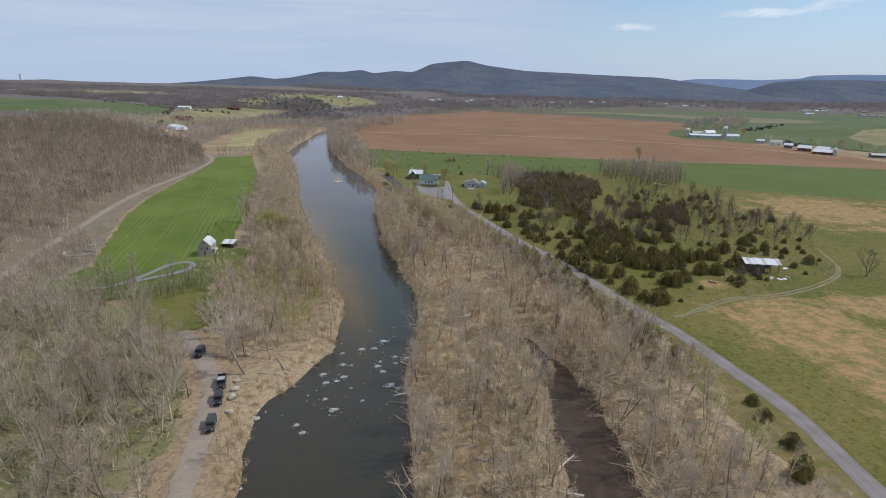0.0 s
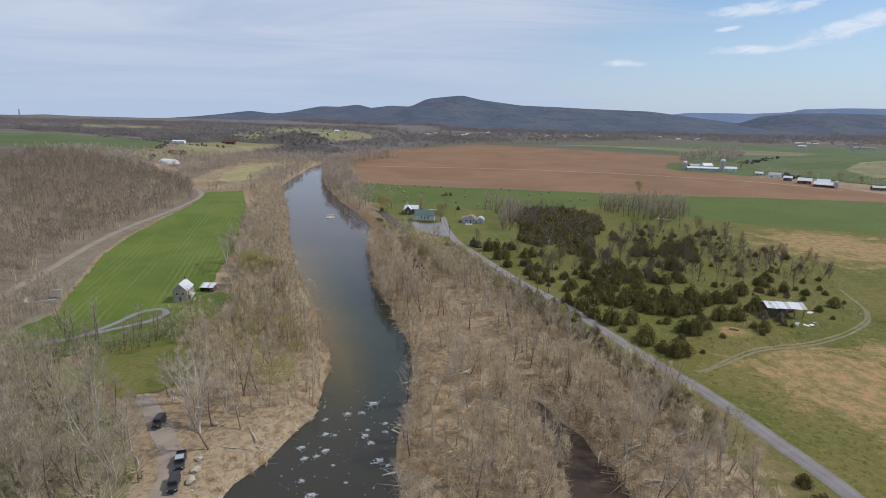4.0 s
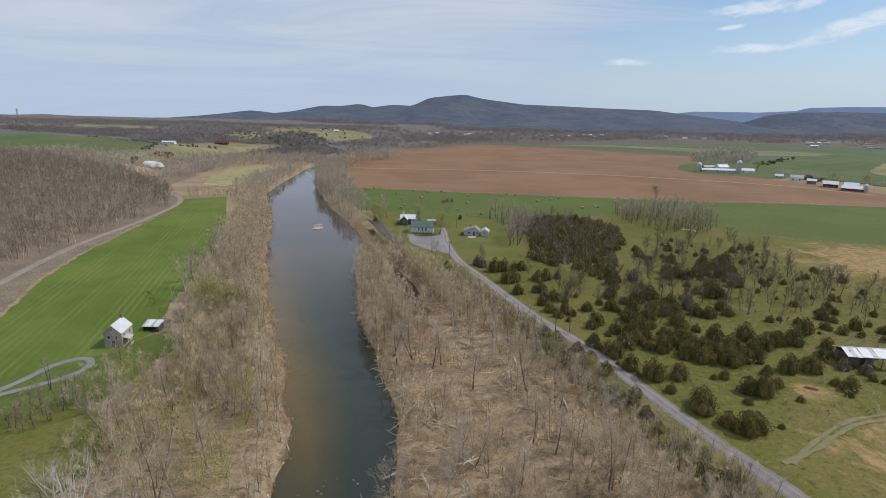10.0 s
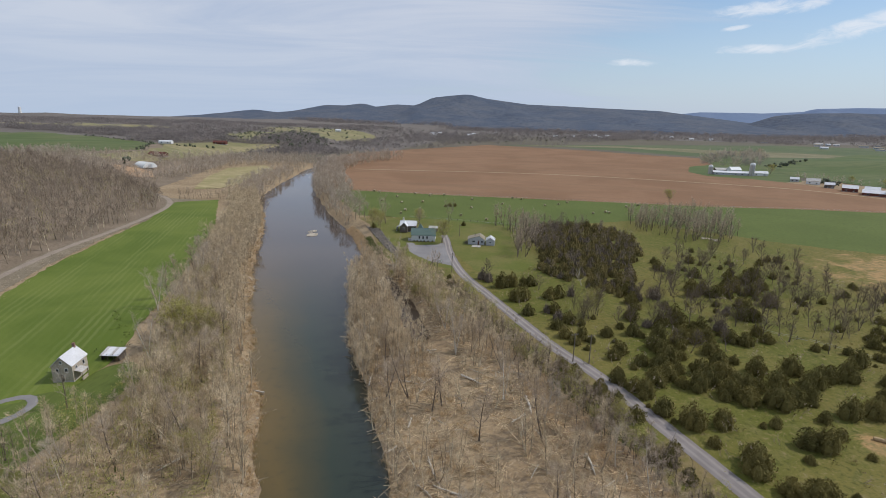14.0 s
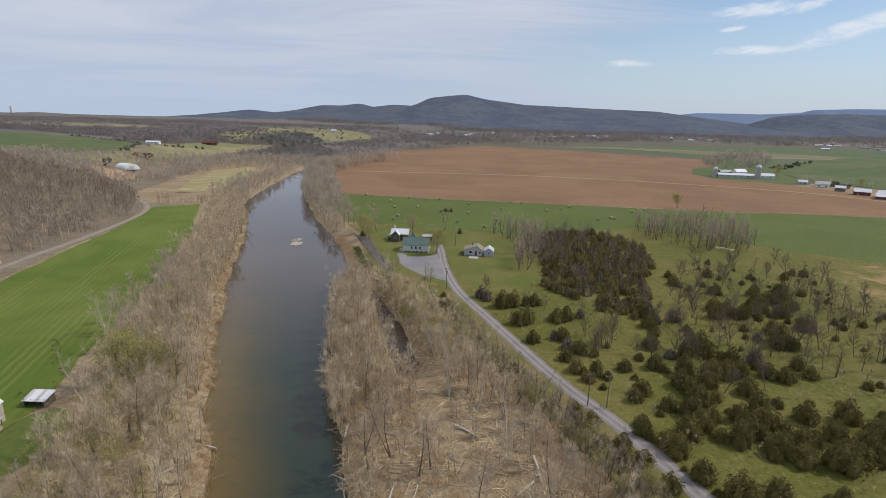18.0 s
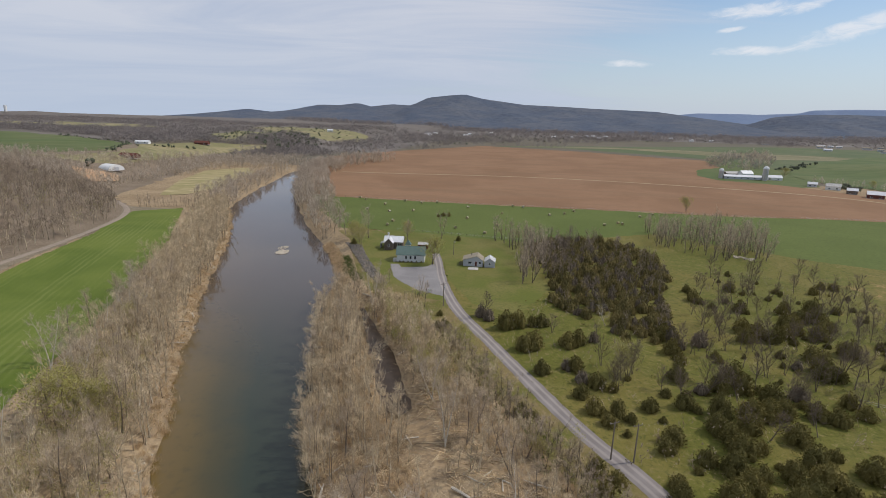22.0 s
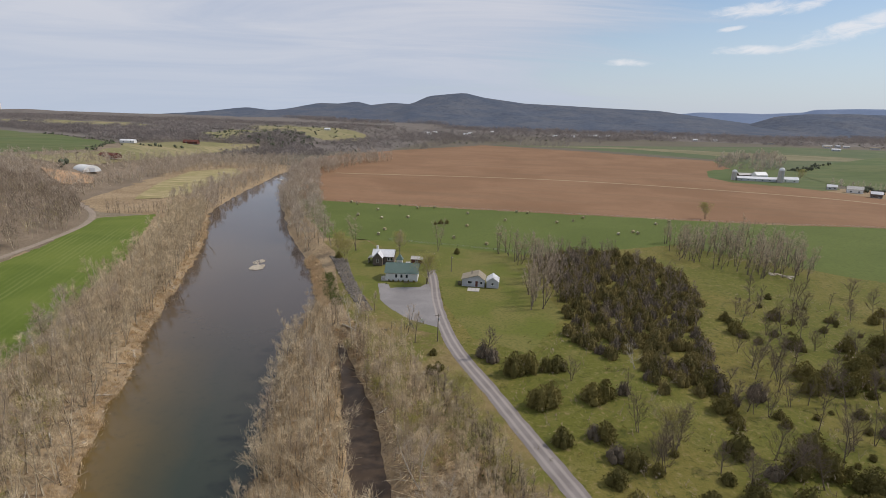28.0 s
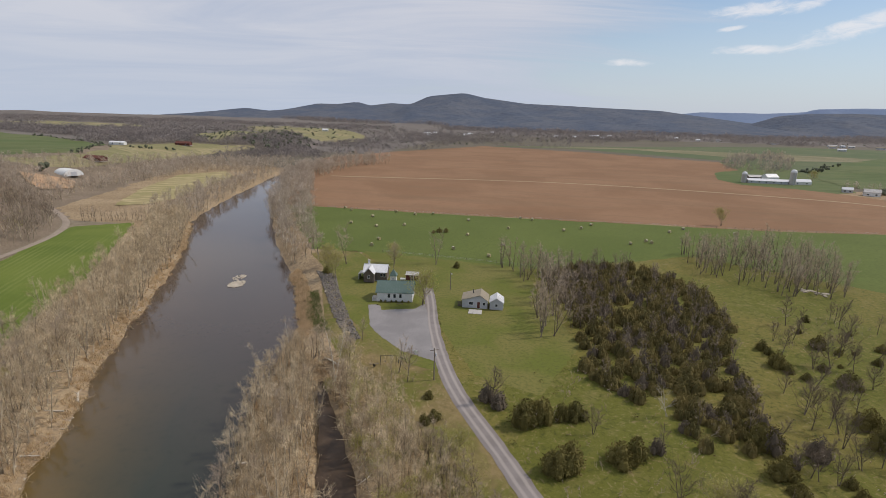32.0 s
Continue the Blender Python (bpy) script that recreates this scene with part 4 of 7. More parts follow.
def bare_tree(seed, height, spread, limbs, twigs, stems=1, twig_width=0.05, sides=5, lean=0.08, start=0.35, forks=2, loose=0.012, segs=6, reach=1.0):
    """A leafless tree: trunk, crown, the tips of its boughs, all its wood, its twigs."""
    r = np.random.default_rng(seed)
    trunk, boughs, ends = [], [], []
    for s in range(stems):
        tilt = r.normal(0, lean, 2) + (r.normal(0, 0.16, 2) if stems > 1 else 0)
        bend = r.normal(0, 0.03, 2) * height
        base = np.array([*(r.normal(0, 0.25, 2) if stems > 1 else (0, 0)), -0.3])
        us = np.linspace(0, 1, segs)
        path = np.array([base + np.array([tilt[0] * height * u + bend[0] * math.sin(3 * u), tilt[1] * height * u + bend[1] * math.sin(2.5 * u), (height * 0.90 + 0.3) * u]) for u in us])
        rad = (0.0105 * height + 0.02) / stems**0.4 * (1 - us) ** 0.8 + 0.02
        rad[0] *= 1.35
        trunk.append(tube(path, rad, sides + 1))
        for k in range(limbs // stems):
            u = start + (1 - start) * (k + r.random()) / (limbs // stems) * 0.97
            at = np.array([np.interp(u, us, path[:, j]) for j in range(3)])
            a = k * 2.4 + r.normal(0, 0.5)
            size = spread * height * (1.16 - u) * r.uniform(0.6, 1.2)
            d = np.array([math.cos(a), math.sin(a), r.uniform(0.45, 1.1)])
            mid_ = at + d * size * 0.5 + r.normal(0, 0.07, 3) * size
            end = at + d * size + np.array([0, 0, 0.38 * size]) + r.normal(0, 0.12, 3) * size
            r0 = np.interp(u, us, rad) * 0.55 + 0.012
            boughs.append(tube([at, mid_, end], [r0, r0 * 0.65, 0.014], 3 if sides < 5 else 4))
            ends.append((mid_, end))
            for k2 in range(forks):
                q = (k2 + r.random()) / forks * 0.85 + 0.12
                f0 = at * (1 - q) ** 2 + mid_ * 2 * q * (1 - q) + end * q * q
                fd = d * 0.55 + r.normal(0, 0.55, 3) + np.array([0, 0, 0.45])
                f1 = f0 + fd * size * r.uniform(0.28, 0.55)
                boughs.append(tube([f0, f1], [r0 * 0.45, 0.012], 3))
                ends.append((f0 * 0.7 + f1 * 0.3, f1))
        ends.append((path[-2] * 0.4 + path[-1] * 0.6, path[-1] + np.array([0, 0, 0.04 * height])))
    A, B = np.array([e[0] for e in ends]), np.array([e[1] for e in ends])
    pick = r.integers(0, len(ends), twigs)
    q = r.random(twigs)[:, None]
    way = B[pick] - A[pick]
    way = way / (np.linalg.norm(way, axis=1)[:, None] + 1e-9) * 0.9 + r.normal(0, 0.5, (twigs, 3)) + np.array([0, 0, 0.3])
    way /= np.linalg.norm(way, axis=1)[:, None]
    fine = spikes(A[pick] * (1 - q) + B[pick] * q + r.normal(0, loose * height, (twigs, 3)), way, r.uniform(0.05, 0.125, twigs) * height * reach, twig_width * r.uniform(0.6, 1.3, twigs), r)
    return merge(trunk), merge(boughs + [fine]), B, merge(trunk + boughs), fine


def two_tone(tree):
    """One tree as a mesh whose first faces are wood and whose last are twigs."""
    V, F = merge([tree[3], tree[4]])
    return V, F, len(tree[3][1])


def leaves(seed, centres, count, jitter, size):
    """Small leaf clumps, two crossed triangles each."""
    r = np.random.default_rng(seed)
    c = centres[r.integers(0, len(centres), count)] + r.normal(0, jitter, (count, 3))
    a, b = r.normal(size=(count, 3)), r.normal(size=(count, 3))
    a /= np.linalg.norm(a, axis=1)[:, None]
    b /= np.linalg.norm(b, axis=1)[:, None]
    s = (size * r.uniform(0.6, 1.4, count))[:, None]
    return np.stack([c - a * s, c + a * s * 0.6 + b * s * 0.5, c + b * s * 1.1 - a * s * 0.1], 1).reshape(-1, 3), np.arange(3 * count).reshape(-1, 3)


def cedar(seed, width, height, count=650, size=0.30):
    """Crown of a cedar: several rounded ragged lobes grown together, dense down to the grass."""
    r = np.random.default_rng(seed)
    lobes = [(np.array([0, 0, 0.0]), 0.68, 1.0)]
    k = int(r.integers(4, 8))
    for i in range(k):
        a = 6.283 * (i + r.uniform(-0.3, 0.3)) / k
        d = r.uniform(0.20, 0.33)
        lobes.append((np.array([math.cos(a), math.sin(a), 0]) * width * d, r.uniform(0.40, 0.62), r.uniform(0.55, 0.95) * (1.1 - d * 0.8)))
    P, N, core = [], [], []
    total = sum(l[1] * l[2] for l in lobes)
    for c, fw, fh in lobes:
        n = int(count * fw * fh / total)
        u = r.random(n) ** 0.85
        a = r.random(n) * 6.283
        prof = np.clip(1 - u**1.8, 0, 1) ** 0.55 * np.clip(0.74 + u * 1.3, 0, 1)
        rad = width / 2 * fw * prof * r.uniform(0.70, 1.18, n) * (1 + 0.16 * np.sin(a * 3 + seed + u * 5) + 0.10 * np.sin(a * 5 + u * 17))
        P.append(np.column_stack([np.cos(a) * rad, np.sin(a) * rad, u * height * fh + 0.10]) + c)
        N.append(np.column_stack([np.cos(a), np.sin(a), 0.45 + 0.8 * u]))
        us = np.linspace(0, 1, 5)
        prof = np.clip(1 - us**1.8, 0.004, 1) ** 0.55 * np.clip(0.74 + us * 1.3, 0, 1)
        core.append(tube([c + np.array([0, 0, q * height * fh * 0.9 + 0.05]) for q in us], width / 2 * fw * 0.68 * prof, 6))
    P, N = np.concatenate(P), np.concatenate(N)
    n = len(P)
    N /= np.linalg.norm(N, axis=1)[:, None]
    t = np.cross(N, r.normal(size=(n, 3)))
    t /= np.linalg.norm(t, axis=1)[:, None]
    o = N * 0.7 + r.normal(0, 0.5, (n, 3)) + np.array([0, 0, 0.12])
    s = (size * r.uniform(0.5, 1.5, n))[:, None]
    leaf = np.stack([P - t * s * 0.5, P + t * s * 0.5, P + o * s * 0.95], 1).reshape(-1, 3), np.arange(3 * n).reshape(-1, 3)
    return merge(core + [leaf]), tube([(0, 0, -0.3), (0, 0, height * 0.5)], [0.16, 0.08], 6)


def scatter(name, variants, x, y, scale, material, label, category, sink=0.0, z=None, seed=1, tilt=0.0, group=""):
    """Many alike plants as one mass."""
    r = np.random.default_rng(seed)
    x, y, scale = np.asarray(x, float), np.asarray(y, float), np.asarray(scale, float)
    z = (ground_z(x, y) if z is None else z) - sink
    pick = r.integers(0, len(variants), len(x))
    Vs, Fs, Ms, n = [], [], [], 0
    for k, (V, F, *wood) in enumerate(variants):
        at = np.flatnonzero(pick == k)
        if not len(at):
            continue
        a = r.random(len(at)) * 6.2832
        ca, sa = np.cos(a)[:, None], np.sin(a)[:, None]
        s = scale[at][:, None]
        X = (V[None, :, 0] * ca - V[None, :, 1] * sa) * s + x[at][:, None]
        Y = (V[None, :, 0] * sa + V[None, :, 1] * ca) * s + y[at][:, None]
        Z = V[None, :, 2] * s * r.uniform(0.85, 1.15, (len(at), 1)) + z[at][:, None]
        Vs.append(np.stack([X, Y, Z], -1).reshape(-1, 3))
        Fs.append((F[None] + (np.arange(len(at)) * len(V))[:, None, None]).reshape(-1, 3) + n)
        Ms.append(np.tile(np.arange(len(F)) >= (wood[0] if wood else len(F)), len(at)))
        n += len(at) * len(V)
    mats = material if isinstance(material, tuple) else (material,)
    ob = raw(name, np.concatenate(Vs), np.concatenate(Fs), mats[0])
    if len(mats) > 1:
        ob.data.materials.append(M_(mats[1]))
        ob.data.polygons.foreach_set("material_index", np.concatenate(Ms).astype(np.int32))
    return tagged(ob, label, category, group, "stuff")


def spread(n, poly, r, gap=0.0, keep=None):
    """Random places inside an outline, not too near one another."""
    poly = np.array(poly, float)
    lo, hi = poly.min(0), poly.max(0)
    got = np.zeros((0, 2))
    for _ in range(60):
        p = r.uniform(lo, hi, (max(n * 2, 60), 2))
        p = p[inside(poly, p[:, 0], p[:, 1])]
        if keep is not None:
            p = p[keep(p[:, 0], p[:, 1])]
        if gap:
            cell = np.floor(p / gap).astype(int)
            taken = {tuple(c) for c in np.floor(got / gap).astype(int)}
            ok = []
            for i, c in enumerate(map(tuple, cell)):
                ok.append(c not in taken)
                taken.add(c)
            p = p[np.array(ok, bool)]
        got = np.vstack([got, p])
        if len(got) >= n:
            break
    return got[:n]


# seeds of the kinds
TALL = [bare_tree(10 + i, 14 + i % 3 * 2, 0.30, 16, 620, 1 + (i in (2, 4)), 0.05, 5, 0.08, 0.28, 5) for i in range(6)]
SLIM = [bare_tree(30 + i, 11 + i % 3, 0.22, 11, 240, 1 + (i % 2 == 0), 0.05, 4, 0.06, 0.24, 3) for i in range(6)]
MASS = [two_tone(bare_tree(50 + i, 11 + i % 2, 0.30, 6, 105, 1, 0.16, 2, 0.08, 0.3, 1, 0.05, 4, 1.25)) for i in range(6)]
WOODS = [two_tone(bare_tree(60 + i, 11 + i % 3, 0.36, 12, 190, 1 + (i % 3 == 0), 0.055, 3, 0.10, 0.26, 3, 0.025, 5, 1.15)) for i in range(6)]
BANK = [two_tone(bare_tree(70 + i, 9 + i % 3, 0.21, 9, 235, 1 + i % 2, 0.05, 3, 0.06, 0.24, 2, 0.025, 5, 1.15)) for i in range(8)]
ROUND = [bare_tree(85 + i, 12, 0.40, 22, 760, 2, 0.045, 5, 0.05, 0.16, 5) for i in range(2)]
STRIP = [two_tone(bare_tree(90 + i, 10, 0.26, 6, 120, 1, 0.17, 2, 0.05, 0.12, 1, 0.05, 4, 1.2)) for i in range(5)]
BRUSH = [bare_tree(110 + i, 2.6, 0.4, 3, 75, 3, 0.05, 3, 0.2, 0.1, 1)[1] for i in range(4)]


def puff(seed, h, w, n=30, size=1.5):
    r = np.random.default_rng(seed)
    u, a = r.random(n), r.random(n) * 6.283
    rad = w / 2 * np.sqrt(np.sin(np.clip(u, 0.06, 0.96) * 3.14)) * r.uniform(0.5, 1, n)
    return leaves(seed, np.column_stack([np.cos(a) * rad, np.sin(a) * rad, u * h]), n, 0.1, size)


def clump(seed, h, w, n=4):
    """A far tree or two as a few ragged lumps."""
    r = np.random.default_rng(seed)
    out = []
    for k in range(n):
        bm = bmesh.new()
        bmesh.ops.create_icosphere(bm, subdivisions=1, radius=1.0)
        V = np.array([v.co[:] for v in bm.verts]) * r.uniform(0.6, 1.25, (len(bm.verts), 1))
        F = np.array([[v.index for v in f.verts] for f in bm.faces])
        bm.free()
        size = r.uniform(0.5, 1.0)
        V = V * np.array([w * 0.3, w * 0.3, h * 0.36]) * size + np.array([r.normal(0, w * 0.24), r.normal(0, w * 0.24), h * 0.34 * size + r.uniform(0, 0.25) * h])
        out.append((V, F))
    return merge(out)


FAR_WOOD = [puff(170 + i, 10, 13, 52, 1.3) for i in range(5)]
LOW_WOOD = [puff(175 + i, 7.5, 17, 42, 1.6) for i in range(5)]
FAR_CEDAR = [clump(140 + i, 6, 6, 3) for i in range(3)]
SHRUB = [puff(150 + i, 1.4, 2.0, 40, 0.22) for i in range(3)]

r1 = np.random.default_rng(21)
HOMES = [(-108, 162, 9), (-102, 152, 9), (-100, 166, 7), (-106, 172, 6), (-59, 315, 10), (-72, 333, 10), (-33, 315, 8), (-26, 314, 6), (83, 185, 9)]


OLD_CHANNEL = [(3, 124), (-3, 137), (-9, 152), (-20, 174), (-30, 194), (-35, 205)]


def off_ways(x, y):
    """Clear of water, roads, lots and buildings."""
    ok = (near_line(ROAD, x, y) > 6) & (near_line(HILL_LANE, x, y) > 4)
    ok &= (bank_l(y) - x > 1.0) | (x - bank_r(y) > 0.8)
    ok &= (near_line(OLD_CHANNEL, x, y) > 2.0 + 1.5 * wave(x, y, 7, 2)) & (near_line(SLOUGH_A, x, y) > np.interp(y, [80, 124], [5.6, 2.2])) & (near_line(SLOUGH_B, x, y) > np.interp(y, [200, 225, 262], [5.0, 4.2, 2.0]))
    for hx, hy, hr in HOMES:
        ok &= np.hypot(x - hx, y - hy) > hr
    return ok


LANE = spline([(-107, 116), (-96, 110), (-84, 105), (-75, 101), (-68, 95), (-61, 88), (-56, 77), (-51.5, 66), (-47, 54), (-40, 30)], 3.0)
LOOP = [(-132, 121), (-117, 138), (-116, 148), (-112, 152), (-108, 149), (-108, 144), (-118, 131)]
GLADE = [(-108, 123), (-91, 132), (-80, 122), (-77, 109), (-86, 105), (-98, 112)]


def in_woods(x, y):
    return off_ways(x, y) & (near_line(LANE, x, y) > 4.5) & (near_line(LOOP, x, y) > 3.0) & ~inside(GLADE, x, y)


# wooded hill west of the grain field
hill = [(-158, 92), (-161, 118), (-182, 175), (-200, 216), (-213, 254), (-223, 302), (-235, 344), (-253, 380), (-300, 415), (-400, 425), (-440, 400), (-440, 230), (-330, 90)]
p = spread(2500, hill, r1, 3.2, off_ways)
scatter("hillside_woods", MASS, p[:, 0], p[:, 1], r1.uniform(0.75, 1.25, len(p)), (limb_wood, wood_mass), "leafless grey-brown hardwood forest covering the hillside", "forest", 0.3, seed=3)
p = spread(150, hill, r1, 9.0, off_ways)
scatter("hillside_budding_trees", [leaves(160 + i, TALL[i][2], 260, 0.7, 0.22) for i in range(3)], p[:, 0], p[:, 1], r1.uniform(0.6, 0.9, len(p)), bud, "first yellow-green buds among bare hillside trees", "forest", 0.3, seed=8)
# strips along the river
def strip_left(a, b, wide, inner=1.0):
    return [(bank_l(y) - inner, y) for y in np.arange(a, b, 8)] + [(bank_l(y) - wide(y), y) for y in np.arange(b, a, -8)]


def strip_right(a, b, wide, inner=0.8):
    return [(bank_r(y) + inner, y) for y in np.arange(a, b, 8)] + [(bank_r(y) + wide(y), y) for y in np.arange(b, a, -8)]


p = spread(760, strip_left(138, 420, lambda y: np.interp(y, [138, 180, 240, 420], [30, 27, 24, 22]), 3.6), r1, 2.3, in_woods)
scatter("riverbank_trees", BANK, p[:, 0], p[:, 1], r1.uniform(0.65, 1.3, len(p)), (limb_wood, bank_mass), "dense strip of leafless pale riverbank trees", "trees", 0.3, seed=4)
p = spread(330, strip_left(415, 760, lambda y: 26), r1, 3.0, off_ways)
scatter("upstream_trees", STRIP, p[:, 0], p[:, 1], r1.uniform(0.75, 1.25, len(p)) * np.interp(p[:, 1], [500, 620], [1.0, 0.6]), (limb_wood, upper_twig), "leafless trees lining the upper river", "trees", 0.3, seed=5)
p = spread(380, strip_right(340, 800, lambda y: np.interp(y, [350, 380, 480, 800], [16, 24, 30, 36])), r1, 3.0, off_ways)
scatter("upstream_trees", STRIP, p[:, 0], p[:, 1], r1.uniform(1.0, 1.65, len(p)), (limb_wood, upper_twig), "leafless trees lining the upper river", "trees", 0.3, seed=6)
SANDY = [(-56, 62), (-58, 83), (-64, 97), (-60, 112), (-46, 114), (-40, 96), (-38, 60)]
p = spread(120, strip_left(56, 150, lambda y: np.interp(y, [56, 90, 112, 140], [10, 16, 40, 46]), 2.5), r1, 2.4, lambda x, y: in_woods(x, y) & (~inside(SANDY, x, y) | (wave(x, y, 9, 1.0) > 0.55)))
scatter("shore_saplings", BANK, p[:, 0], p[:, 1], r1.uniform(0.55, 1.05, len(p)), (limb_wood, bank_mass), "leafless saplings on the sandy bank", "trees", 0.3, seed=18)
LANE_BANK = [(float(hill_x(y)) + 3, y) for y in np.arange(118, 392, 8.0)] + [(-232, 352), (-217, 318), (-203, 272), (-189, 232), (-175, 203), (-161, 178), (-150, 160), (-141, 142), (-140, 118)]
p = spread(520, LANE_BANK, r1, 0, off_ways)
scatter("lane_brush", BRUSH, p[:, 0], p[:, 1], r1.uniform(0.35, 0.9, len(p)) * np.interp(p[:, 1], [150, 220], [1.3, 0.8]), twig, "leafless grey brush along the dirt lane", "brush", 0.1, seed=78)
p = spread(90, [(-164, 128), (-172, 158), (-166, 168), (-156, 160), (-142, 140), (-140, 116), (-152, 116)], r1, 2.5, lambda x, y: off_ways(x, y) & (np.hypot(x + 152, y - 151) > 5))
scatter("ruin_trees", BANK, p[:, 0], p[:, 1], r1.uniform(0.4, 0.8, len(p)), (limb_wood, twig), "young leafless trees round the ruined barn", "trees", 0.2, seed=79)
p = spread(85, [(-142, 110), (-124, 120), (-108, 128), (-98, 136), (-90, 132), (-102, 118), (-128, 106)], r1, 2.2, lambda x, y: off_ways(x, y) & (near_line(LOOP, x, y) > 3.0))
scatter("yard_edge_trees", BANK, p[:, 0], p[:, 1], r1.uniform(0.35, 0.8, len(p)), (bark, twig), "young leafless trees along the edge of the yard", "trees", 0.2, seed=80)
p = spread(90, [(-142, 112), (-124, 122), (-108, 129), (-98, 137), (-90, 132), (-102, 118), (-128, 106)], r1, 0, off_ways)
scatter("yard_edge_brush", BRUSH, p[:, 0], p[:, 1], r1.uniform(0.4, 0.9, len(p)), twig, "leafless brush along the edge of the yard", "brush", 0.1, seed=82)
# bottomland between river and lane
between = [(bank_r(y) + 0.5, y) for y in np.arange(48, 276, 6)] + [(-62, 276), (-52, 262), (-42, 246), (-30, 226), (-17, 204), (-3, 182), (12, 158), (25, 134), (36, 110), (42, 88), (48, 66), (50, 48)]
p = spread(470, between, r1, 2.3, lambda x, y: in_woods(x, y) & ((wave(x, y, 16, 0.6) > -0.25) | (y > 165) | (y < 92)))
scatter("bottomland_trees", BANK, p[:, 0], p[:, 1], r1.uniform(0.5, 1.0, len(p)), (limb_wood, bank_mass), "thicket of leafless young trees on the river bottom", "trees", 0.3, seed=7)
spit = [(bank_r(y) - 0.4, y) for y in np.arange(180, 276, 6)] + [(-66, 270), (-58, 256), (-51, 240), (-44, 224), (-38, 205), (-30, 180)]
p = spread(185, spit, r1, 1.9, in_woods)
scatter("spit_trees", BANK, p[:, 0], p[:, 1], r1.uniform(0.7, 1.2, len(p)), (limb_wood, bank_mass), "leafless trees crowding the spit beside the slough", "trees", 0.3, seed=17)
p = spread(130, [(-60, 264), (-46, 252), (-33, 236), (-22, 218), (-14, 206), (-24, 198), (-31, 206), (-44, 232), (-52, 247)], r1, 1.9, in_woods)
scatter("slough_trees", BANK, p[:, 0], p[:, 1], r1.uniform(0.5, 0.9, len(p)), (limb_wood, bank_mass), "pale leafless young trees beside the slough", "trees", 0.3, seed=75)
# woods round the riverside lane
p = spread(170, [(8, 60), (50, 60), (44, 88), (37, 110), (26, 134), (8, 142), (-6, 130), (-10, 90)], r1, 2.2, in_woods)
scatter("roadside_trees", BANK, p[:, 0], p[:, 1], r1.uniform(0.6, 1.15, len(p)), (limb_wood, bank_mass), "leafless trees between the slough and the lane", "trees", 0.3, seed=19)
near_left = [(-44, 46), (-52, 60), (-60, 80), (-73, 92), (-88, 102), (-104, 110), (-118, 112), (-146, 108), (-150, 92), (-120, 46)]
p = spread(200, near_left, r1, 3.4, in_woods)
scatter("lane_woods", WOODS, p[:, 0], p[:, 1], r1.uniform(0.7, 1.2, len(p)), (limb_wood, twig), "leafless woods beside the riverside lane", "forest", 0.3, seed=9)
# thicket along the lane's west side
lane_edge = road_side(108, 246, -4.5) + [(-36, 240), (-17, 208), (-4, 184), (11, 158), (24, 134), (34, 112)]
p = spread(330, lane_edge, r1, 1.5, lambda x, y: in_woods(x, y) & (road_x(y) - x > 8.5))
scatter("roadside_thicket", BANK, p[:, 0], p[:, 1], r1.uniform(0.38, 0.72, len(p)), (bark, twig), "leafless thicket along the lane", "thicket", 0.2, seed=76)
p = np.vstack([spread(60, lane_edge, r1, 2.5, in_woods), spread(240, strip_left(112, 225, lambda y: np.interp(y, [112, 150, 172, 225], [42, 38, 26, 23]), 8), r1, 2.3, in_woods), spread(40, [(-60, 264), (-46, 252), (-24, 214), (-30, 206), (-52, 247)], r1, 2.5, in_woods)])
scatter("budding_growth", [leaves(165 + i, SLIM[i][2], 260, 0.7, 0.27) for i in range(3)], p[:, 0], p[:, 1], r1.uniform(0.35, 0.75, len(p)), bud, "first olive-green buds on young trees", "buds", 0.1, seed=77)
# brush and young green under the trees
p = np.vstack([spread(500, between, r1, 0, in_woods), spread(300, strip_left(60, 420, lambda y: 30), r1, 0, in_woods), spread(260, near_left, r1, 0, in_woods)])
scatter("brush", BRUSH, p[:, 0], p[:, 1], r1.uniform(0.5, 1.2, len(p)), bank_mass, "leafless brush and saplings on the woodland floor", "brush", 0.1, seed=10)
p = np.vstack([spread(420, near_left, r1, 0, in_woods), spread(60, strip_left(90, 200, lambda y: 46, 22), r1, 0, in_woods)])
scatter("undergrowth", SHRUB, p[:, 0], p[:, 1], r1.uniform(0.5, 1.5, len(p)), shrub_leaf, "fresh green undergrowth on the woodland floor", "undergrowth", 0.1, seed=11)
p = np.vstack([spread(130, [(-33, 236), (-20, 222), (-8, 203), (6, 182), (14, 160), (6, 165), (-14, 200), (-30, 222), (-45, 250)], r1, 0, in_woods)])
v = spread(200, road_side(110, 270, -3.5) + [(-62, 276), (-50, 258), (-40, 240), (-24, 214), (-8, 188), (8, 164), (22, 140)], r1, 0, in_woods)
scatter("verge_brush", BRUSH, v[:, 0], v[:, 1], r1.uniform(0.4, 1.0, len(v)), bank_mass, "tan leafless brush along the grassy verge", "brush", 0.1, seed=73)
v = spread(45, [(-62, 276), (-52, 268), (-42, 256), (-34, 242), (-20, 216), (-4, 190), (10, 166), (6, 164), (-10, 188), (-28, 214), (-44, 244)], r1, 0, in_woods)
scatter("verge_trees", BANK, v[:, 0], v[:, 1], r1.uniform(0.4, 0.75, len(v)), (limb_wood, bank_mass), "young leafless trees at the edge of the verge", "trees", 0.2, seed=74)
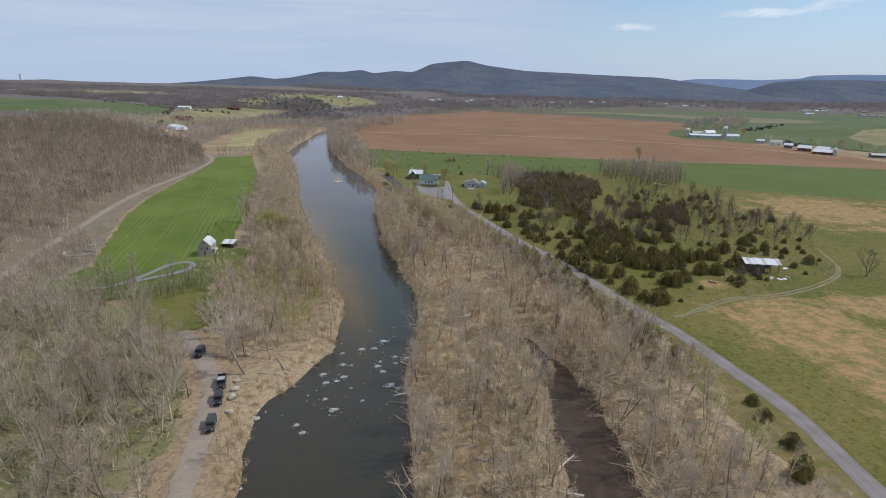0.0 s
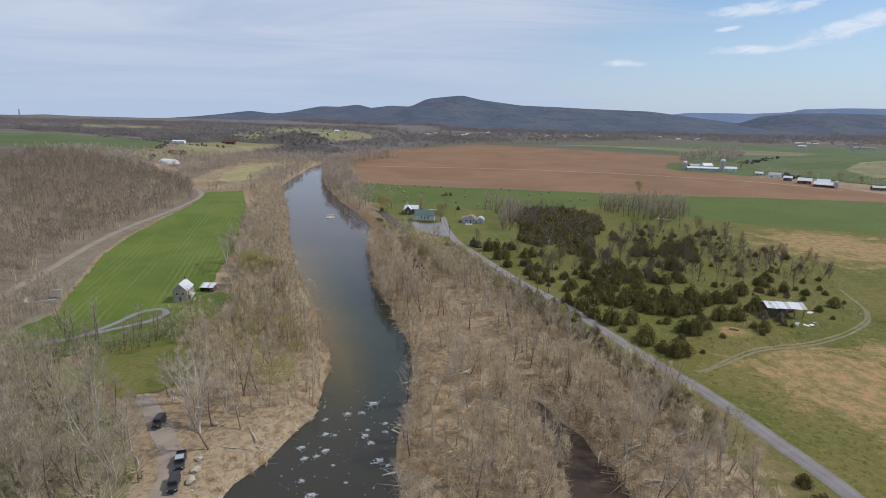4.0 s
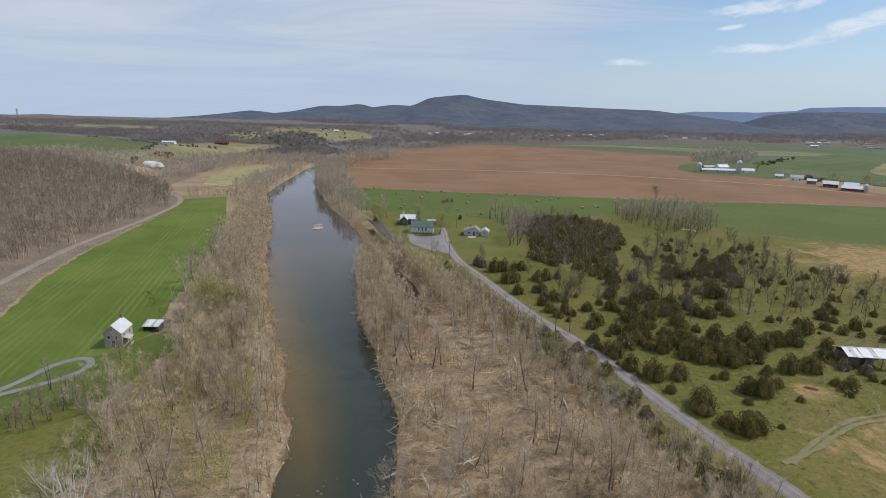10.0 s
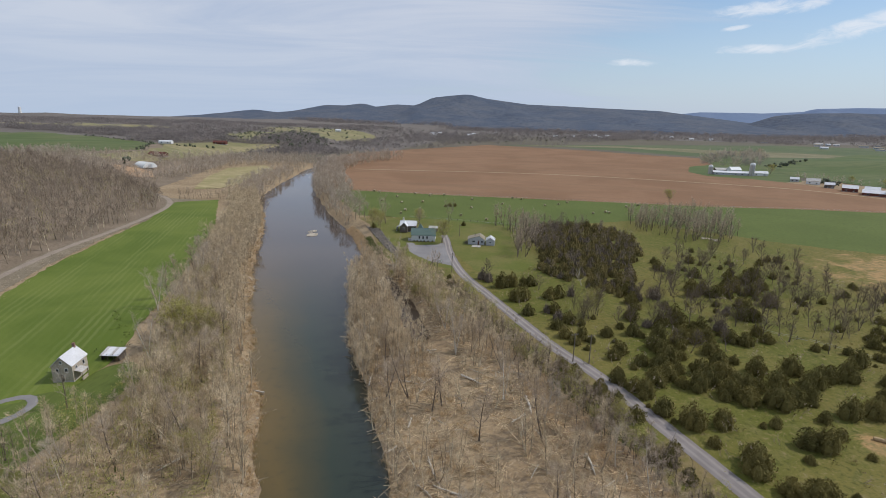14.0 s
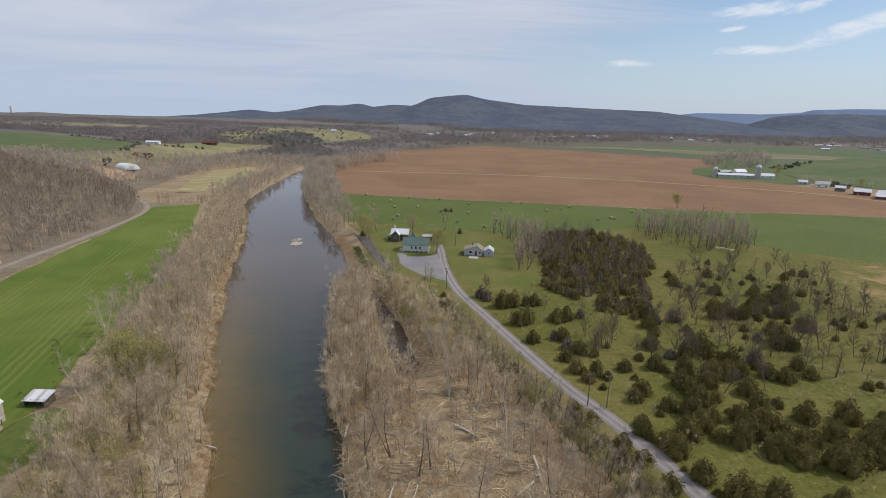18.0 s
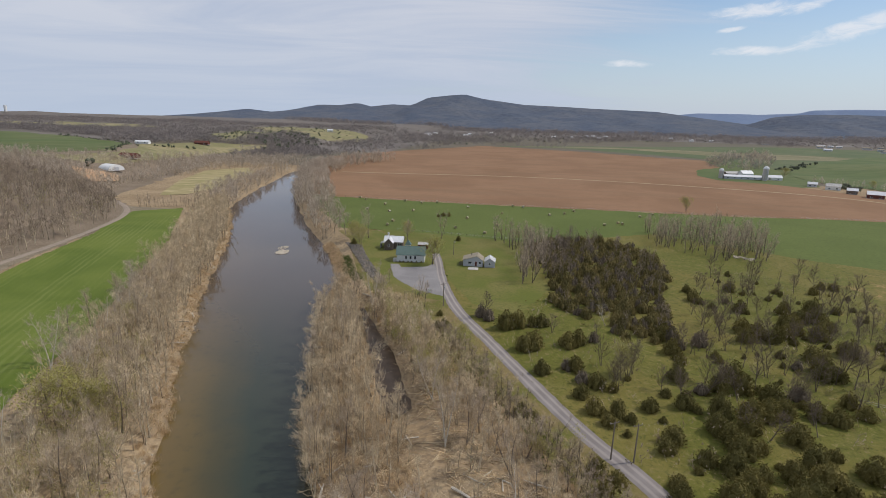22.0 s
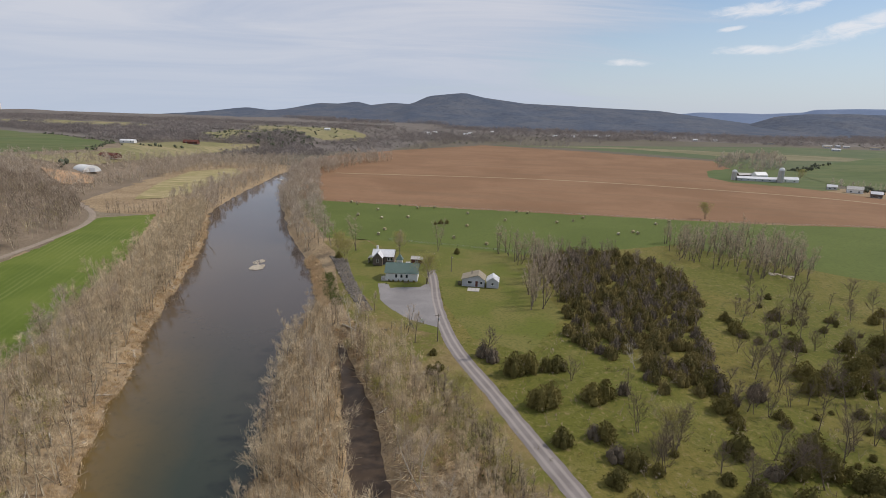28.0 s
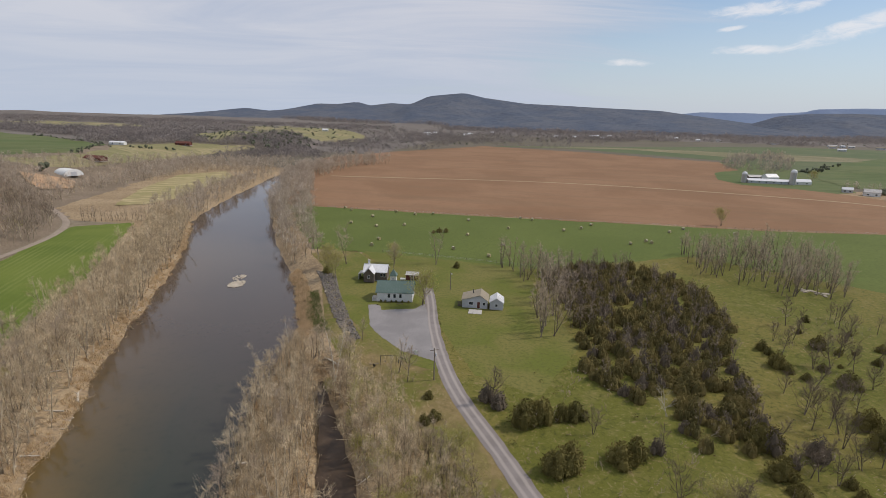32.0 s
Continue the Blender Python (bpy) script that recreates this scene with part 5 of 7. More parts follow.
scatter("verge_shrubs", SHRUB, p[:, 0], p[:, 1], r1.uniform(0.5, 1.3, len(p)), shrub_leaf, "low green shrubs on the verge", "shrubs", 0.1, seed=12)


# single trees as things: trunk and crown
def tree_kind(name, data, trunk_mat, crown_mat, label, category, group, extra=None):
    e = empty(name, pose(0, 0, -500), label, category, group)
    raw("trunk", *data[0], trunk_mat, e)
    raw("crown", *data[1], crown_mat, e)
    if extra is not None:
        raw("spring_foliage", *extra, bud, e)
    return e


def plant(kinds, places, r, lo=0.8, hi=1.15, sizes=None):
    """Copies of the kinds at the places; the first of each kind is moved to the first places."""
    used = set()
    for i, (x, y) in enumerate(places):
        k = int(r.integers(0, len(kinds)))
        s = float(r.uniform(lo, hi)) if sizes is None else sizes[i]
        m = pose(x, y, float(ground_z(x, y)) - 0.05, 0, 0, float(r.uniform(0, 360))) @ Matrix.Diagonal((s, s, s * float(r.uniform(0.9, 1.1)), 1))
        if k not in used:
            used.add(k)
            kinds[k].matrix_world = m
        else:
            c = copy_thing(kinds[k], m)
            c.matrix_basis = m
    for k, e in enumerate(kinds):
        if k not in used:
            for o in (*e.children_recursive, e):
                bpy.data.objects.remove(o)


r2 = np.random.default_rng(5)
PASTURE_TREES = [[(-23.8, 258.7), (12, 225), (20.2, 221.6), (29.6, 221.6), (23.3, 217.4), (43.1, 247.9), (44.1, 238.9), (47.6, 233.7), (52.6, 236.2), (65, 249.9), (44.9, 269.1), (55, 289), (31.9, 254.1), (32.9, 244), (8.4, 231.5), (-3.1, 249.6), (49.3, 222.7), (46.8, 209.2), (88.7, 277.7), (8.4, 245.1)],
                 [(67, 220.1), (74, 213.6), (83, 250), (66.4, 224.3), (41.9, 274.5), (95.2, 280.3), (103.1, 292.9), (96.7, 255.9), (96.3, 247.7), (108, 267.2), (107.4, 255.5), (114.7, 268.7), (107.7, 235.7), (112, 240), (119.7, 245.4), (115.3, 230.7), (122.2, 236.6), (99.5, 330.6)]]
slim = [tree_kind("pasture_tree", d, bark, dark_twig, "spreading leafless dark-barked tree standing in the pasture", "tree", "pasture trees") for d in (ROUND[0], SLIM[1], TALL[0], ROUND[1], TALL[3])]
more = spread(120, [(6, 222), (30, 200), (60, 215), (100, 215), (124, 250), (112, 300), (70, 335), (48, 300), (40, 262), (22, 240)], r2, 5.0)
plant(slim, [q for row in PASTURE_TREES for q in row] + [tuple(q) for q in more], r2, 0.45, 0.76)
grove_n = spread(60, [(-30, 366), (-10, 360), (0, 330), (-4, 298), (-15, 290), (-12, 330)], r2, 3.0)
grove_f = spread(150, [(54, 404), (70, 418), (112, 410), (108, 372), (96, 350), (77, 345), (50, 372)], r2, 3.4)
slim = [tree_kind("grove_tree", d, bark, twig, "tall slender leafless tree in an open grove", "tree", "grove trees") for d in SLIM[2:]]
plant(slim, [tuple(q) for q in np.vstack([grove_n, grove_f])], r2, 0.75, 1.15)
# old trees near the water and the lane
bank_old = spread(80, strip_left(62, 270, lambda y: np.interp(y, [50, 120, 190, 270], [44, 48, 34, 24]), 9.0), r2, 4.6, in_woods)
bottom_old = spread(100, between, r2, 5.0, in_woods)
lane_old = spread(50, near_left, r2, 5.0, in_woods)
tall = [tree_kind("bottomland_tree", d, bark, twig, "tall leafless grey-brown tree on the river bottom", "tree", "river trees") for d in TALL[:4]]
plant(tall, [tuple(q) for q in np.vstack([bank_old[:60], bottom_old[:62], lane_old[:40]])], r2, 0.5, 0.85)
pale = [tree_kind("sycamore", d, pale_bark, pale_twig, "leafless sycamore with pale whitish bark and limbs", "tree", "sycamores") for d in TALL[1:5]]
plant([tree_kind("sycamore", d, pale_bark, pale_bark, "leafless sycamore with whitish bark and limbs", "tree", "sycamores") for d in [bare_tree(320 + i, 15, 0.36, 14, 190, 2, 0.05, 6, 0.08, 0.22, 4) for i in range(3)]], [(-64, 98), (-62, 97.4), (-61, 105), (-70, 106), (13, 259)], r2, sizes=[1.15, 1.05, 0.8, 0.9, 0.5])
plant(pale, [tuple(q) for q in np.vstack([bank_old[60:], bottom_old[62:], lane_old[40:]])], r2, 0.55, 0.9, None)
yard_trees = [(-128, 133), (-121, 127), (-119.5, 128), (-115, 131), (-113, 128), (-107, 138), (-124, 131), (-100, 150)]
tall = [tree_kind("yard_tree", d, bark, pale_twig, "slender leafless tree beside the loop drive", "tree", "yard trees") for d in SLIM[1:3]]
plant(tall, yard_trees, r2, 0.7, 0.9)
row_l = [(x, 397 + (x + 240) * 0.4 + r2.normal(0, 0.6)) for x in np.arange(-252, -219, 1.7)]
tall = [tree_kind("hedgerow_tree", d, bark, twig, "leafless tree in the row at the field's end", "tree", "hedgerow trees") for d in SLIM[:2]]
plant(tall, row_l, r2, 0.5, 0.8)
budding = [tree_kind("budding_tree", ROUND[i], bark, twig, "tree hazed with yellow-green spring buds", "tree", "budding trees", leaves(180 + i, ROUND[i][2], 2400, 0.8, 0.27)) for i in (0, 1)]
plant(budding, [(-97, 182), (-93, 186), (-101, 188), (-120, 226), (-49.6, 311), (-87, 331), (-94, 342), (-70, 354), (98, 481), (-31, 228), (-34, 222), (12, 168), (-28, 240), (-128, 240), (-18, 212), (36, 118), (286, 770), (334, 690), (350, 660), (362, 640), (-46, 236), (-50, 244), (2, 178), (-60, 258), (-8, 192), (14, 228)], r2, 0.5, 0.8, [1.15, 0.95, 0.9, 0.7, 0.95, 0.85, 0.85, 0.75, 0.8, 0.4, 0.35, 0.45, 0.38, 0.5, 0.4, 0.45, 1.0, 0.7, 0.8, 0.7, 0.4, 0.36, 0.4, 0.34, 0.38, 0.72])
plant([tree_kind("lone_tree", ROUND[1], bark, dark_twig, "broad round leafless tree standing alone in the pasture", "tree", "field trees")], [(118.4, 190.6)], r2, sizes=[0.85])
field_trees = [(-53.5, 357), (-69, 349), (-89, 349), (-60, 281), (-46, 266), (-43, 262)]
tall = [tree_kind("field_tree", TALL[i], bark, twig, "spreading leafless tree standing alone in grass", "tree", "field trees") for i in (5, 2)]
plant(tall, field_trees, r2, 0.5, 0.75, [0.75, 0.6, 0.95, 0.35, 0.5, 0.5])

# cedars: singly in the pasture, and the thicket
CEDARS = [[(-16.4, 249.9, 6.6), (-13, 252, 6), (-6.1, 254.4, 5.5), (-10.4, 236.5, 6.5), (-8, 239, 6), (-6.7, 224.6, 4.9), (1.4, 227.8, 5.9), (1.8, 215.4, 4.6), (3.7, 209.7, 4.4), (0.8, 241.6, 6.2), (3.5, 243, 6), (6.3, 205.3, 3.9), (8.6, 209.2, 4.4), (10.9, 207.2, 3.3), (9.2, 219.3, 3.2), (15.9, 212.7, 4.6), (28.8, 237.3, 3.3), (27.8, 242.9, 6.0), (25.1, 227.7, 5.9), (17.8, 201.8, 5.6), (28.7, 204, 6.1), (27.2, 207.1, 5.9), (34, 208.5, 6.1), (33.2, 224.2, 6), (39.1, 224.8, 6.1), (23.6, 215.3, 5)],
          [(5.6, 220.4, 4.8), (63.8, 261, 6), (58.4, 256.8, 5.7), (58.6, 281.2, 5.4), (52.5, 262.8, 5.9), (55.3, 259.2, 6), (62.7, 239.8, 6.5), (61.1, 235.2, 6.1), (46.7, 298.4, 3.4), (46.3, 288.6, 5.2), (27.9, 252.2, 6.2), (39.6, 214.3, 6.3), (43.5, 216.1, 6), (41.8, 206.5, 6.3), (14.8, 185.1, 4.8), (19.9, 180, 5.3), (22.3, 174, 5.1), (26.8, 169.6, 6.2), (33.2, 171, 5.4), (34.2, 156.8, 6), (34.6, 159.2, 5.5), (29.4, 163.6, 3.2), (40.2, 150, 6.4), (42.4, 151.5, 6.2), (37.5, 152, 5), (44, 173.2, 2.9)],
          [(55.1, 171.2, 3.5), (47.1, 167.2, 6.1), (50.2, 166.6, 6), (61.2, 180.1, 6.2), (67.2, 181.4, 5.7), (73.7, 189.8, 4), (78.6, 197, 4.5), (55.1, 177, 3.7), (47.8, 181.5, 6.8), (42.1, 181.8, 6.3), (38.9, 184, 6.4), (32.8, 185.8, 5.5), (23.5, 186.9, 6.6), (29.5, 200.2, 6.6), (27, 190, 6), (26, 194.5, 6), (36, 189, 6), (43, 186, 6), (52, 184, 6.5), (38.2, 229.6, 6.7), (43.4, 221.4, 6.4), (36, 213.3, 6.5), (56, 187.6, 6.7), (61.1, 193.3, 6.1), (65.6, 196.8, 5.5), (70.7, 198.6, 6.4)],
          [(77.3, 206.9, 5.8), (53.5, 215.1, 5.8), (59.4, 222.8, 4.6), (50.1, 216.4, 5.1), (65.5, 266.6, 6.3), (64.4, 235.4, 4.8), (74.2, 275.3, 6.5), (81.7, 284.1, 6.4), (72.8, 262, 6.5), (74.6, 250.8, 6.4), (71.9, 281.7, 5.8), (77, 268, 6), (79, 276, 6), (70, 271, 6), (63, 303.1, 5.2), (92.8, 306.2, 4.3), (98.9, 313.7, 4), (103.2, 313.1, 4.4), (89.8, 286, 4), (89, 220.8, 4.7), (95.8, 230.8, 4.2), (92, 226, 4), (102.5, 241.6, 3.5), (118.4, 265.4, 3.9), (104.9, 200.9, 5.2), (71.3, 172.8, 4.6)],
          [(78.2, 187.5, 5.2), (95.1, 214.3, 4.7), (89.3, 209.4, 3.8), (101.4, 212, 3.9), (107.8, 227, 2.5), (28.5, 143.2, 3.3), (28.2, 129.9, 5.2), (48.4, 101.5, 3.2), (48.8, 96.5, 3.4), (50.4, 89, 4.4), (48.2, 81, 5), (-34.4, 248.6, 3.4), (-37, 256.5, 2.6), (-36, 246.5, 2.6), (-44.5, 355.2, 3.4), (-62.3, 417.8, 3.6), (-59, 418.5, 3.2), (-65, 415, 2.6), (-92, 336, 4), (-76, 338, 4), (13, 176, 4.5), (10, 180, 4.5), (5, 187, 4.2), (2, 190, 4), (16, 170, 4.4), (21, 160, 3.6)],
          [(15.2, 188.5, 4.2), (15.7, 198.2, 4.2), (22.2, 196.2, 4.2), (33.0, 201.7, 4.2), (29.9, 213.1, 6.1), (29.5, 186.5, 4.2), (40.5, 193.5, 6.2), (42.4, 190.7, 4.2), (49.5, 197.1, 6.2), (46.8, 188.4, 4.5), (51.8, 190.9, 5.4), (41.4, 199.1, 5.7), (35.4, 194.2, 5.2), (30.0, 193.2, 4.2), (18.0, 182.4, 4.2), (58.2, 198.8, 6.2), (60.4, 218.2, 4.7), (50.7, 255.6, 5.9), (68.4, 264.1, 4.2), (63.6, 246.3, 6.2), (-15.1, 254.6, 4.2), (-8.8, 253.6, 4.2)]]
cedar_kinds = []
for i in range(6):
    crown, trunk = cedar(200 + i, 5.2, 4.6 if i % 2 else 3.9, 1500, 0.26)
    e = empty("cedar", pose(0, 0, -500), "dark olive-green bushy red cedar standing in the grass", "cedar", "pasture cedars")
    raw("trunk", *trunk, bark, e)
    raw("crown", *crown, cedar_leaf, e)
    cedar_kinds.append(e)
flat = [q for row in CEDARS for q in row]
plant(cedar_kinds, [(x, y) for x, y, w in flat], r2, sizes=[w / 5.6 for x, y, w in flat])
from_grass = [(2, 200), (20, 168), (44, 150), (70, 168), (110, 192), (122, 240), (112, 300), (70, 335), (46, 300), (40, 262), (20, 240), (4, 232)]
small = spread(125, from_grass, r2, 4.0)
SMALL_CEDARS = [copy_thing(cedar_kinds[i % 6], pose(float(x), float(y), -0.05, 0, 0, i * 71)) for i, (x, y) in enumerate(small)]
for c in SMALL_CEDARS:
    k = float(r2.uniform(0.22, 0.6))
    c.scale = (k, k, k * 0.95)
for i, (x, y) in enumerate(spread(26, [(34, 118), (28, 138), (14, 162), (2, 184), (-12, 206), (-9, 208), (6, 186), (18, 164), (32, 140), (40, 120)], r2, 3.0, off_ways)):
    k = float(r2.uniform(0.5, 0.85))
    copy_thing(cedar_kinds[i % 6], pose(float(x), float(y), float(ground_z(x, y)) - 0.05, 0, 0, i * 53)).scale = (k, k, k)
brown_kinds = []
for i in range(2):
    crown, trunk = cedar(220 + i, 5.0, 4.8, 620, 0.30)
    e = empty("browned_shrub", pose(0, 0, -500), "brownish half-bare evergreen shrub in the pasture", "shrub", "browned shrubs")
    raw("trunk", *trunk, bark, e)
    raw("crown", *crown, brown_cedar, e)
    brown_kinds.append(e)
plant(brown_kinds, [(-24.5, 257.8), (-22, 255.5), (-0.5, 228), (2.5, 222), (24, 217), (29, 222.5), (37, 250), (50, 224), (8, 246), (15, 254), (31, 246), (76, 184), (80, 182.5), (57, 240)], r2, 0.55, 0.95)
thicket = [(-10, 356), (8, 372), (24, 374), (38, 360), (46, 344), (44, 312), (34, 284), (33, 266), (31, 250), (17, 247), (13, 258), (4, 266), (-5, 280), (0, 300), (-6, 330)]
p = spread(430, thicket, r2, 2.3)
k = r2.random(len(p)) < 0.22
scatter("browned_thicket", [cedar(250 + i, 4.6, 4.6, 380, 0.30)[0] for i in range(2)], p[k, 0], p[k, 1], r2.uniform(0.55, 1.0, k.sum()), brown_cedar, "grey-brown half-bare evergreens in the thicket", "thicket", 0.2, seed=14)
p = p[~k]
scatter("cedar_thicket", [cedar(240 + i, 4.8, 4.0 + 0.7 * (i % 2), 430, 0.30)[0] for i in range(5)], p[:, 0], p[:, 1], r2.uniform(0.5, 1.1, len(p)), cedar_mass, "dense dark thicket of red cedars", "thicket", 0.2, seed=15)
p = np.vstack([spread(60, thicket, r2, 3.0), spread(60, [(-10, 356), (8, 372), (24, 374), (20, 340), (4, 300), (-4, 300), (-6, 330)], r2, 3.0)])
scatter("thicket_trees", [two_tone(t) for t in SLIM[:3]], p[:, 0], p[:, 1], r2.uniform(0.5, 0.75, len(p)), (bark, wood_mass), "leafless grey trees standing out of the cedar thicket", "trees", 0.2, seed=16)

# brush and tussocks over the pasture
PASTURE_GROUND = [(-24, 262), (-14, 226), (8, 192), (34, 152), (60, 150), (110, 190), (126, 240), (112, 310), (60, 330), (40, 262), (14, 256), (-8, 284)]
p = spread(330, PASTURE_GROUND, r2)
scatter("pasture_brush", BRUSH, p[:, 0], p[:, 1], r2.uniform(0.6, 1.5, len(p)), twig, "tan leafless brush dotted over the pasture", "brush", 0.05, seed=71)
p = spread(600, PASTURE_GROUND, r2)
scatter("pasture_tussocks", SHRUB, p[:, 0], p[:, 1], r2.uniform(0.25, 0.75, len(p)), cedar_mass, "low olive tussocks and seedling cedars in the pasture", "tussocks", 0.05, seed=72)

# far woods
p = spread(300, [(-262, 388), (-300, 400), (-420, 400), (-480, 440), (-430, 520), (-400, 600), (-372, 560), (-372, 505), (-376, 470), (-340, 440), (-300, 425)], r2, 5.0, lambda x, y: off_ways(x, y) & (np.hypot(x + 367, y - 500) > 24))
scatter("slope_woods", STRIP, p[:, 0], p[:, 1], r2.uniform(0.7, 1.1, len(p)), (limb_wood, upper_twig), "leafless woods on the slope below the hoop barn", "forest", 0.3, seed=20)
def far_stand(name, n, poly, kinds, material, label, lo=0.8, hi=1.4, seed=1, gap=0.0, keep=None):
    p = spread(n, poly, r2, gap, keep)
    return scatter(name, kinds, p[:, 0], p[:, 1], r2.uniform(lo, hi, len(p)), material, label, "woods", 0.5, seed=seed)


OPEN_LAND = (HILL_MEADOW, HILL_PASTURE, FAR_CLEARING, BUSHY_SLOPE, WEST_CLEARING)


def wooded(x, y):
    ok = np.ones(np.shape(x), bool)
    for outline in OPEN_LAND:
        ok &= ~inside(outline, x, y)
    return ok


def patchy(x, y):
    return (wave(x, y, 260, 0.9) > -0.75) & wooded(x, y)


far_stand("west_woods", 1900, [(-420, 220), (-440, 430), (-600, 430), (-900, 420), (-1700, 800), (-2600, 600), (-2000, 100), (-900, 0)], LOW_WOOD, hazed_far_wood, "far leafless woods on the western hills", 0.8, 1.2, 31, 11, wooded)
far_stand("upland_woods", 6500, [(-800, 1000), (-1500, 1150), (-3000, 1300), (-3600, 1950), (-400, 1950), (-150, 1700), (-300, 1250), (-420, 1020)], LOW_WOOD, hazed_far_wood, "far leafless woods along the skyline", 0.75, 1.2, 32, 9, patchy)
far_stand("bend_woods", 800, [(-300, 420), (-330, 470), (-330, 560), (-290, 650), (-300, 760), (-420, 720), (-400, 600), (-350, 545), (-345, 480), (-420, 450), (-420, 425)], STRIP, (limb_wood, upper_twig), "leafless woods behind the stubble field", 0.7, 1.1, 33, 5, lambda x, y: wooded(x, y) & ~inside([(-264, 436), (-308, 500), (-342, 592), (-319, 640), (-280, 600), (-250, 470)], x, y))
far_stand("valley_woods", 1500, [(-300, 850), (-250, 1030), (-130, 1290), (60, 1300), (250, 1700), (700, 1800), (1500, 1900), (2200, 2300), (300, 2300), (-300, 1900), (-420, 1200), (-380, 900)], FAR_WOOD, hazed_far_wood, "belts of leafless trees across the far valley", 0.7, 1.2, 34, 10, lambda x, y: (wave(x, y, 170, 2.2) > 0.1) | (near_line([(-290, 840), (-245, 1010), (-125, 1265), (60, 1290)], x, y) < 60))
far_stand("valley_belt", 2000, [(-150, 1400), (300, 1780), (700, 2130), (1000, 2080), (1800, 2300), (2500, 2800), (-500, 2800), (-350, 1700)], FAR_WOOD, hazed_far_wood, "broad belt of leafless woods across the far valley", 0.8, 1.3, 69, 14)
far_stand("valley_evergreens", 420, [(-300, 850), (-250, 1050), (-60, 1420), (500, 1980), (1500, 2150), (2000, 2500), (-900, 2300), (-900, 1000), (-420, 860)], FAR_CEDAR, hazed_far_cedar, "scattered dark evergreens among the far woods", 0.6, 1.2, 35, 12, wooded)
far_stand("ridge_woods", 1500, [(-420, 765), (-570, 725), (-660, 830), (-1500, 1110), (-800, 1010), (-420, 1030), (-300, 850)], LOW_WOOD, hazed_far_wood, "leafless woods on the slope behind the hill pasture", 0.7, 1.1, 39, 9, wooded)
far_stand("slope_woods_far", 200, CONIFERS, LOW_WOOD, hazed_far_wood, "leafless woods mixed with evergreens above the bend", 0.5, 0.9, 65, 8)
far_stand("slope_evergreens", 130, CONIFERS, FAR_CEDAR, hazed_far_cedar, "dark evergreens massed on the slope above the bend", 0.8, 1.6, 36, 7)
far_stand("slope_shrubs", 150, BUSHY_SLOPE, FAR_CEDAR, hazed_far_cedar, "dark shrubs dotted over the pale slope", 0.35, 0.9, 66, 8)
far_stand("clearing_shrubs", 90, FAR_CLEARING, FAR_CEDAR, hazed_far_cedar, "dark shrubs dotted over the cleared hill", 0.5, 1.1, 67, 12)
far_stand("meadow_hedge", 60, [(-445, 585), (-512, 700), (-720, 800), (-724, 808), (-516, 710), (-440, 592)], FAR_CEDAR, hazed_far_cedar, "dark bushes along the edge of the upland field", 0.35, 0.8, 68, 4)
HILL_EVERGREENS = np.array([(-476, 716, 1.0), (-468, 721, 1.25), (-458, 733, 1.0), (-450, 740, 0.9), (-545, 723, 0.9), (-474, 664, 0.7), (-378, 494, 1.5), (-482, 708, 0.8)])
scatter("hill_evergreens", FAR_CEDAR, *HILL_EVERGREENS.T, hazed_far_cedar, "row of dark evergreens standing on the hill pasture", "evergreens", 0.2, seed=50)
far_stand("farm_trees", 130, [(240, 900), (268, 985), (360, 1200), (480, 1330), (440, 1160), (345, 940), (300, 860), (262, 800)], STRIP, (limb_wood, upper_twig), "leafless woods behind the dairy farm", 0.9, 1.5, 37, 6)
far_stand("farm_copse", 120, [(246, 905), (268, 985), (360, 1200), (480, 1330), (440, 1160), (345, 940), (300, 870)], FAR_WOOD, hazed_far_wood, "brown leafless copse behind the dairy farm", 0.5, 0.9, 49, 6)
far_stand("farm_hedge", 46, [(292, 720), (318, 690), (345, 645), (372, 600), (384, 606), (356, 655), (326, 704), (300, 735)], STRIP, (limb_wood, upper_twig), "leafless hedge trees beside the farm sheds", 0.5, 0.9, 40, 5)
far_stand("farm_evergreens", 26, [(330, 900), (420, 1010), (430, 990), (345, 880)], FAR_CEDAR, hazed_far_cedar, "dark evergreens on the slope behind the farm", 0.8, 1.2, 47, 6)
far_stand("shed_evergreens", 9, [(296, 672), (304, 690), (312, 676), (304, 656)], FAR_CEDAR, hazed_far_cedar, "dark evergreens beside the farm sheds", 0.8, 1.3, 48, 4)
far_stand("foothill_woods", 2200, [(-900, 2350), (2600, 2350), (3200, 3100), (-1600, 3100)], FAR_WOOD, hazed_far_wood, "wooded foothills below the mountain", 1.2, 2.0, 38, 18, lambda x, y: wave(x, y, 330, 4.2) > -0.1)


# ---- buildings ----
def window(parent, x, y, z, w, h, turn=0.0, frame_mat=None):
    """A window on a wall: frame bars round a dark pane, with a sill."""
    win = box("window", (w, 0.05, h), (0, 0, 0), pane_dark, parent)
    win.matrix_basis = pose(x, y, z, 0, 0, turn)
    fm = frame_mat or white_paint
    for s in (-1, 1):
        box("jamb", (0.09, 0.09, h + 0.18), (s * (w / 2 + 0.045), -0.01, 0), fm, win)
        box("rail", (w, 0.09, 0.09), (0, -0.01, s * (h / 2 + 0.045)), fm, win)
    box("sill", (w + 0.3, 0.16, 0.06), (0, -0.05, -h / 2 - 0.12), fm, win)
    return win


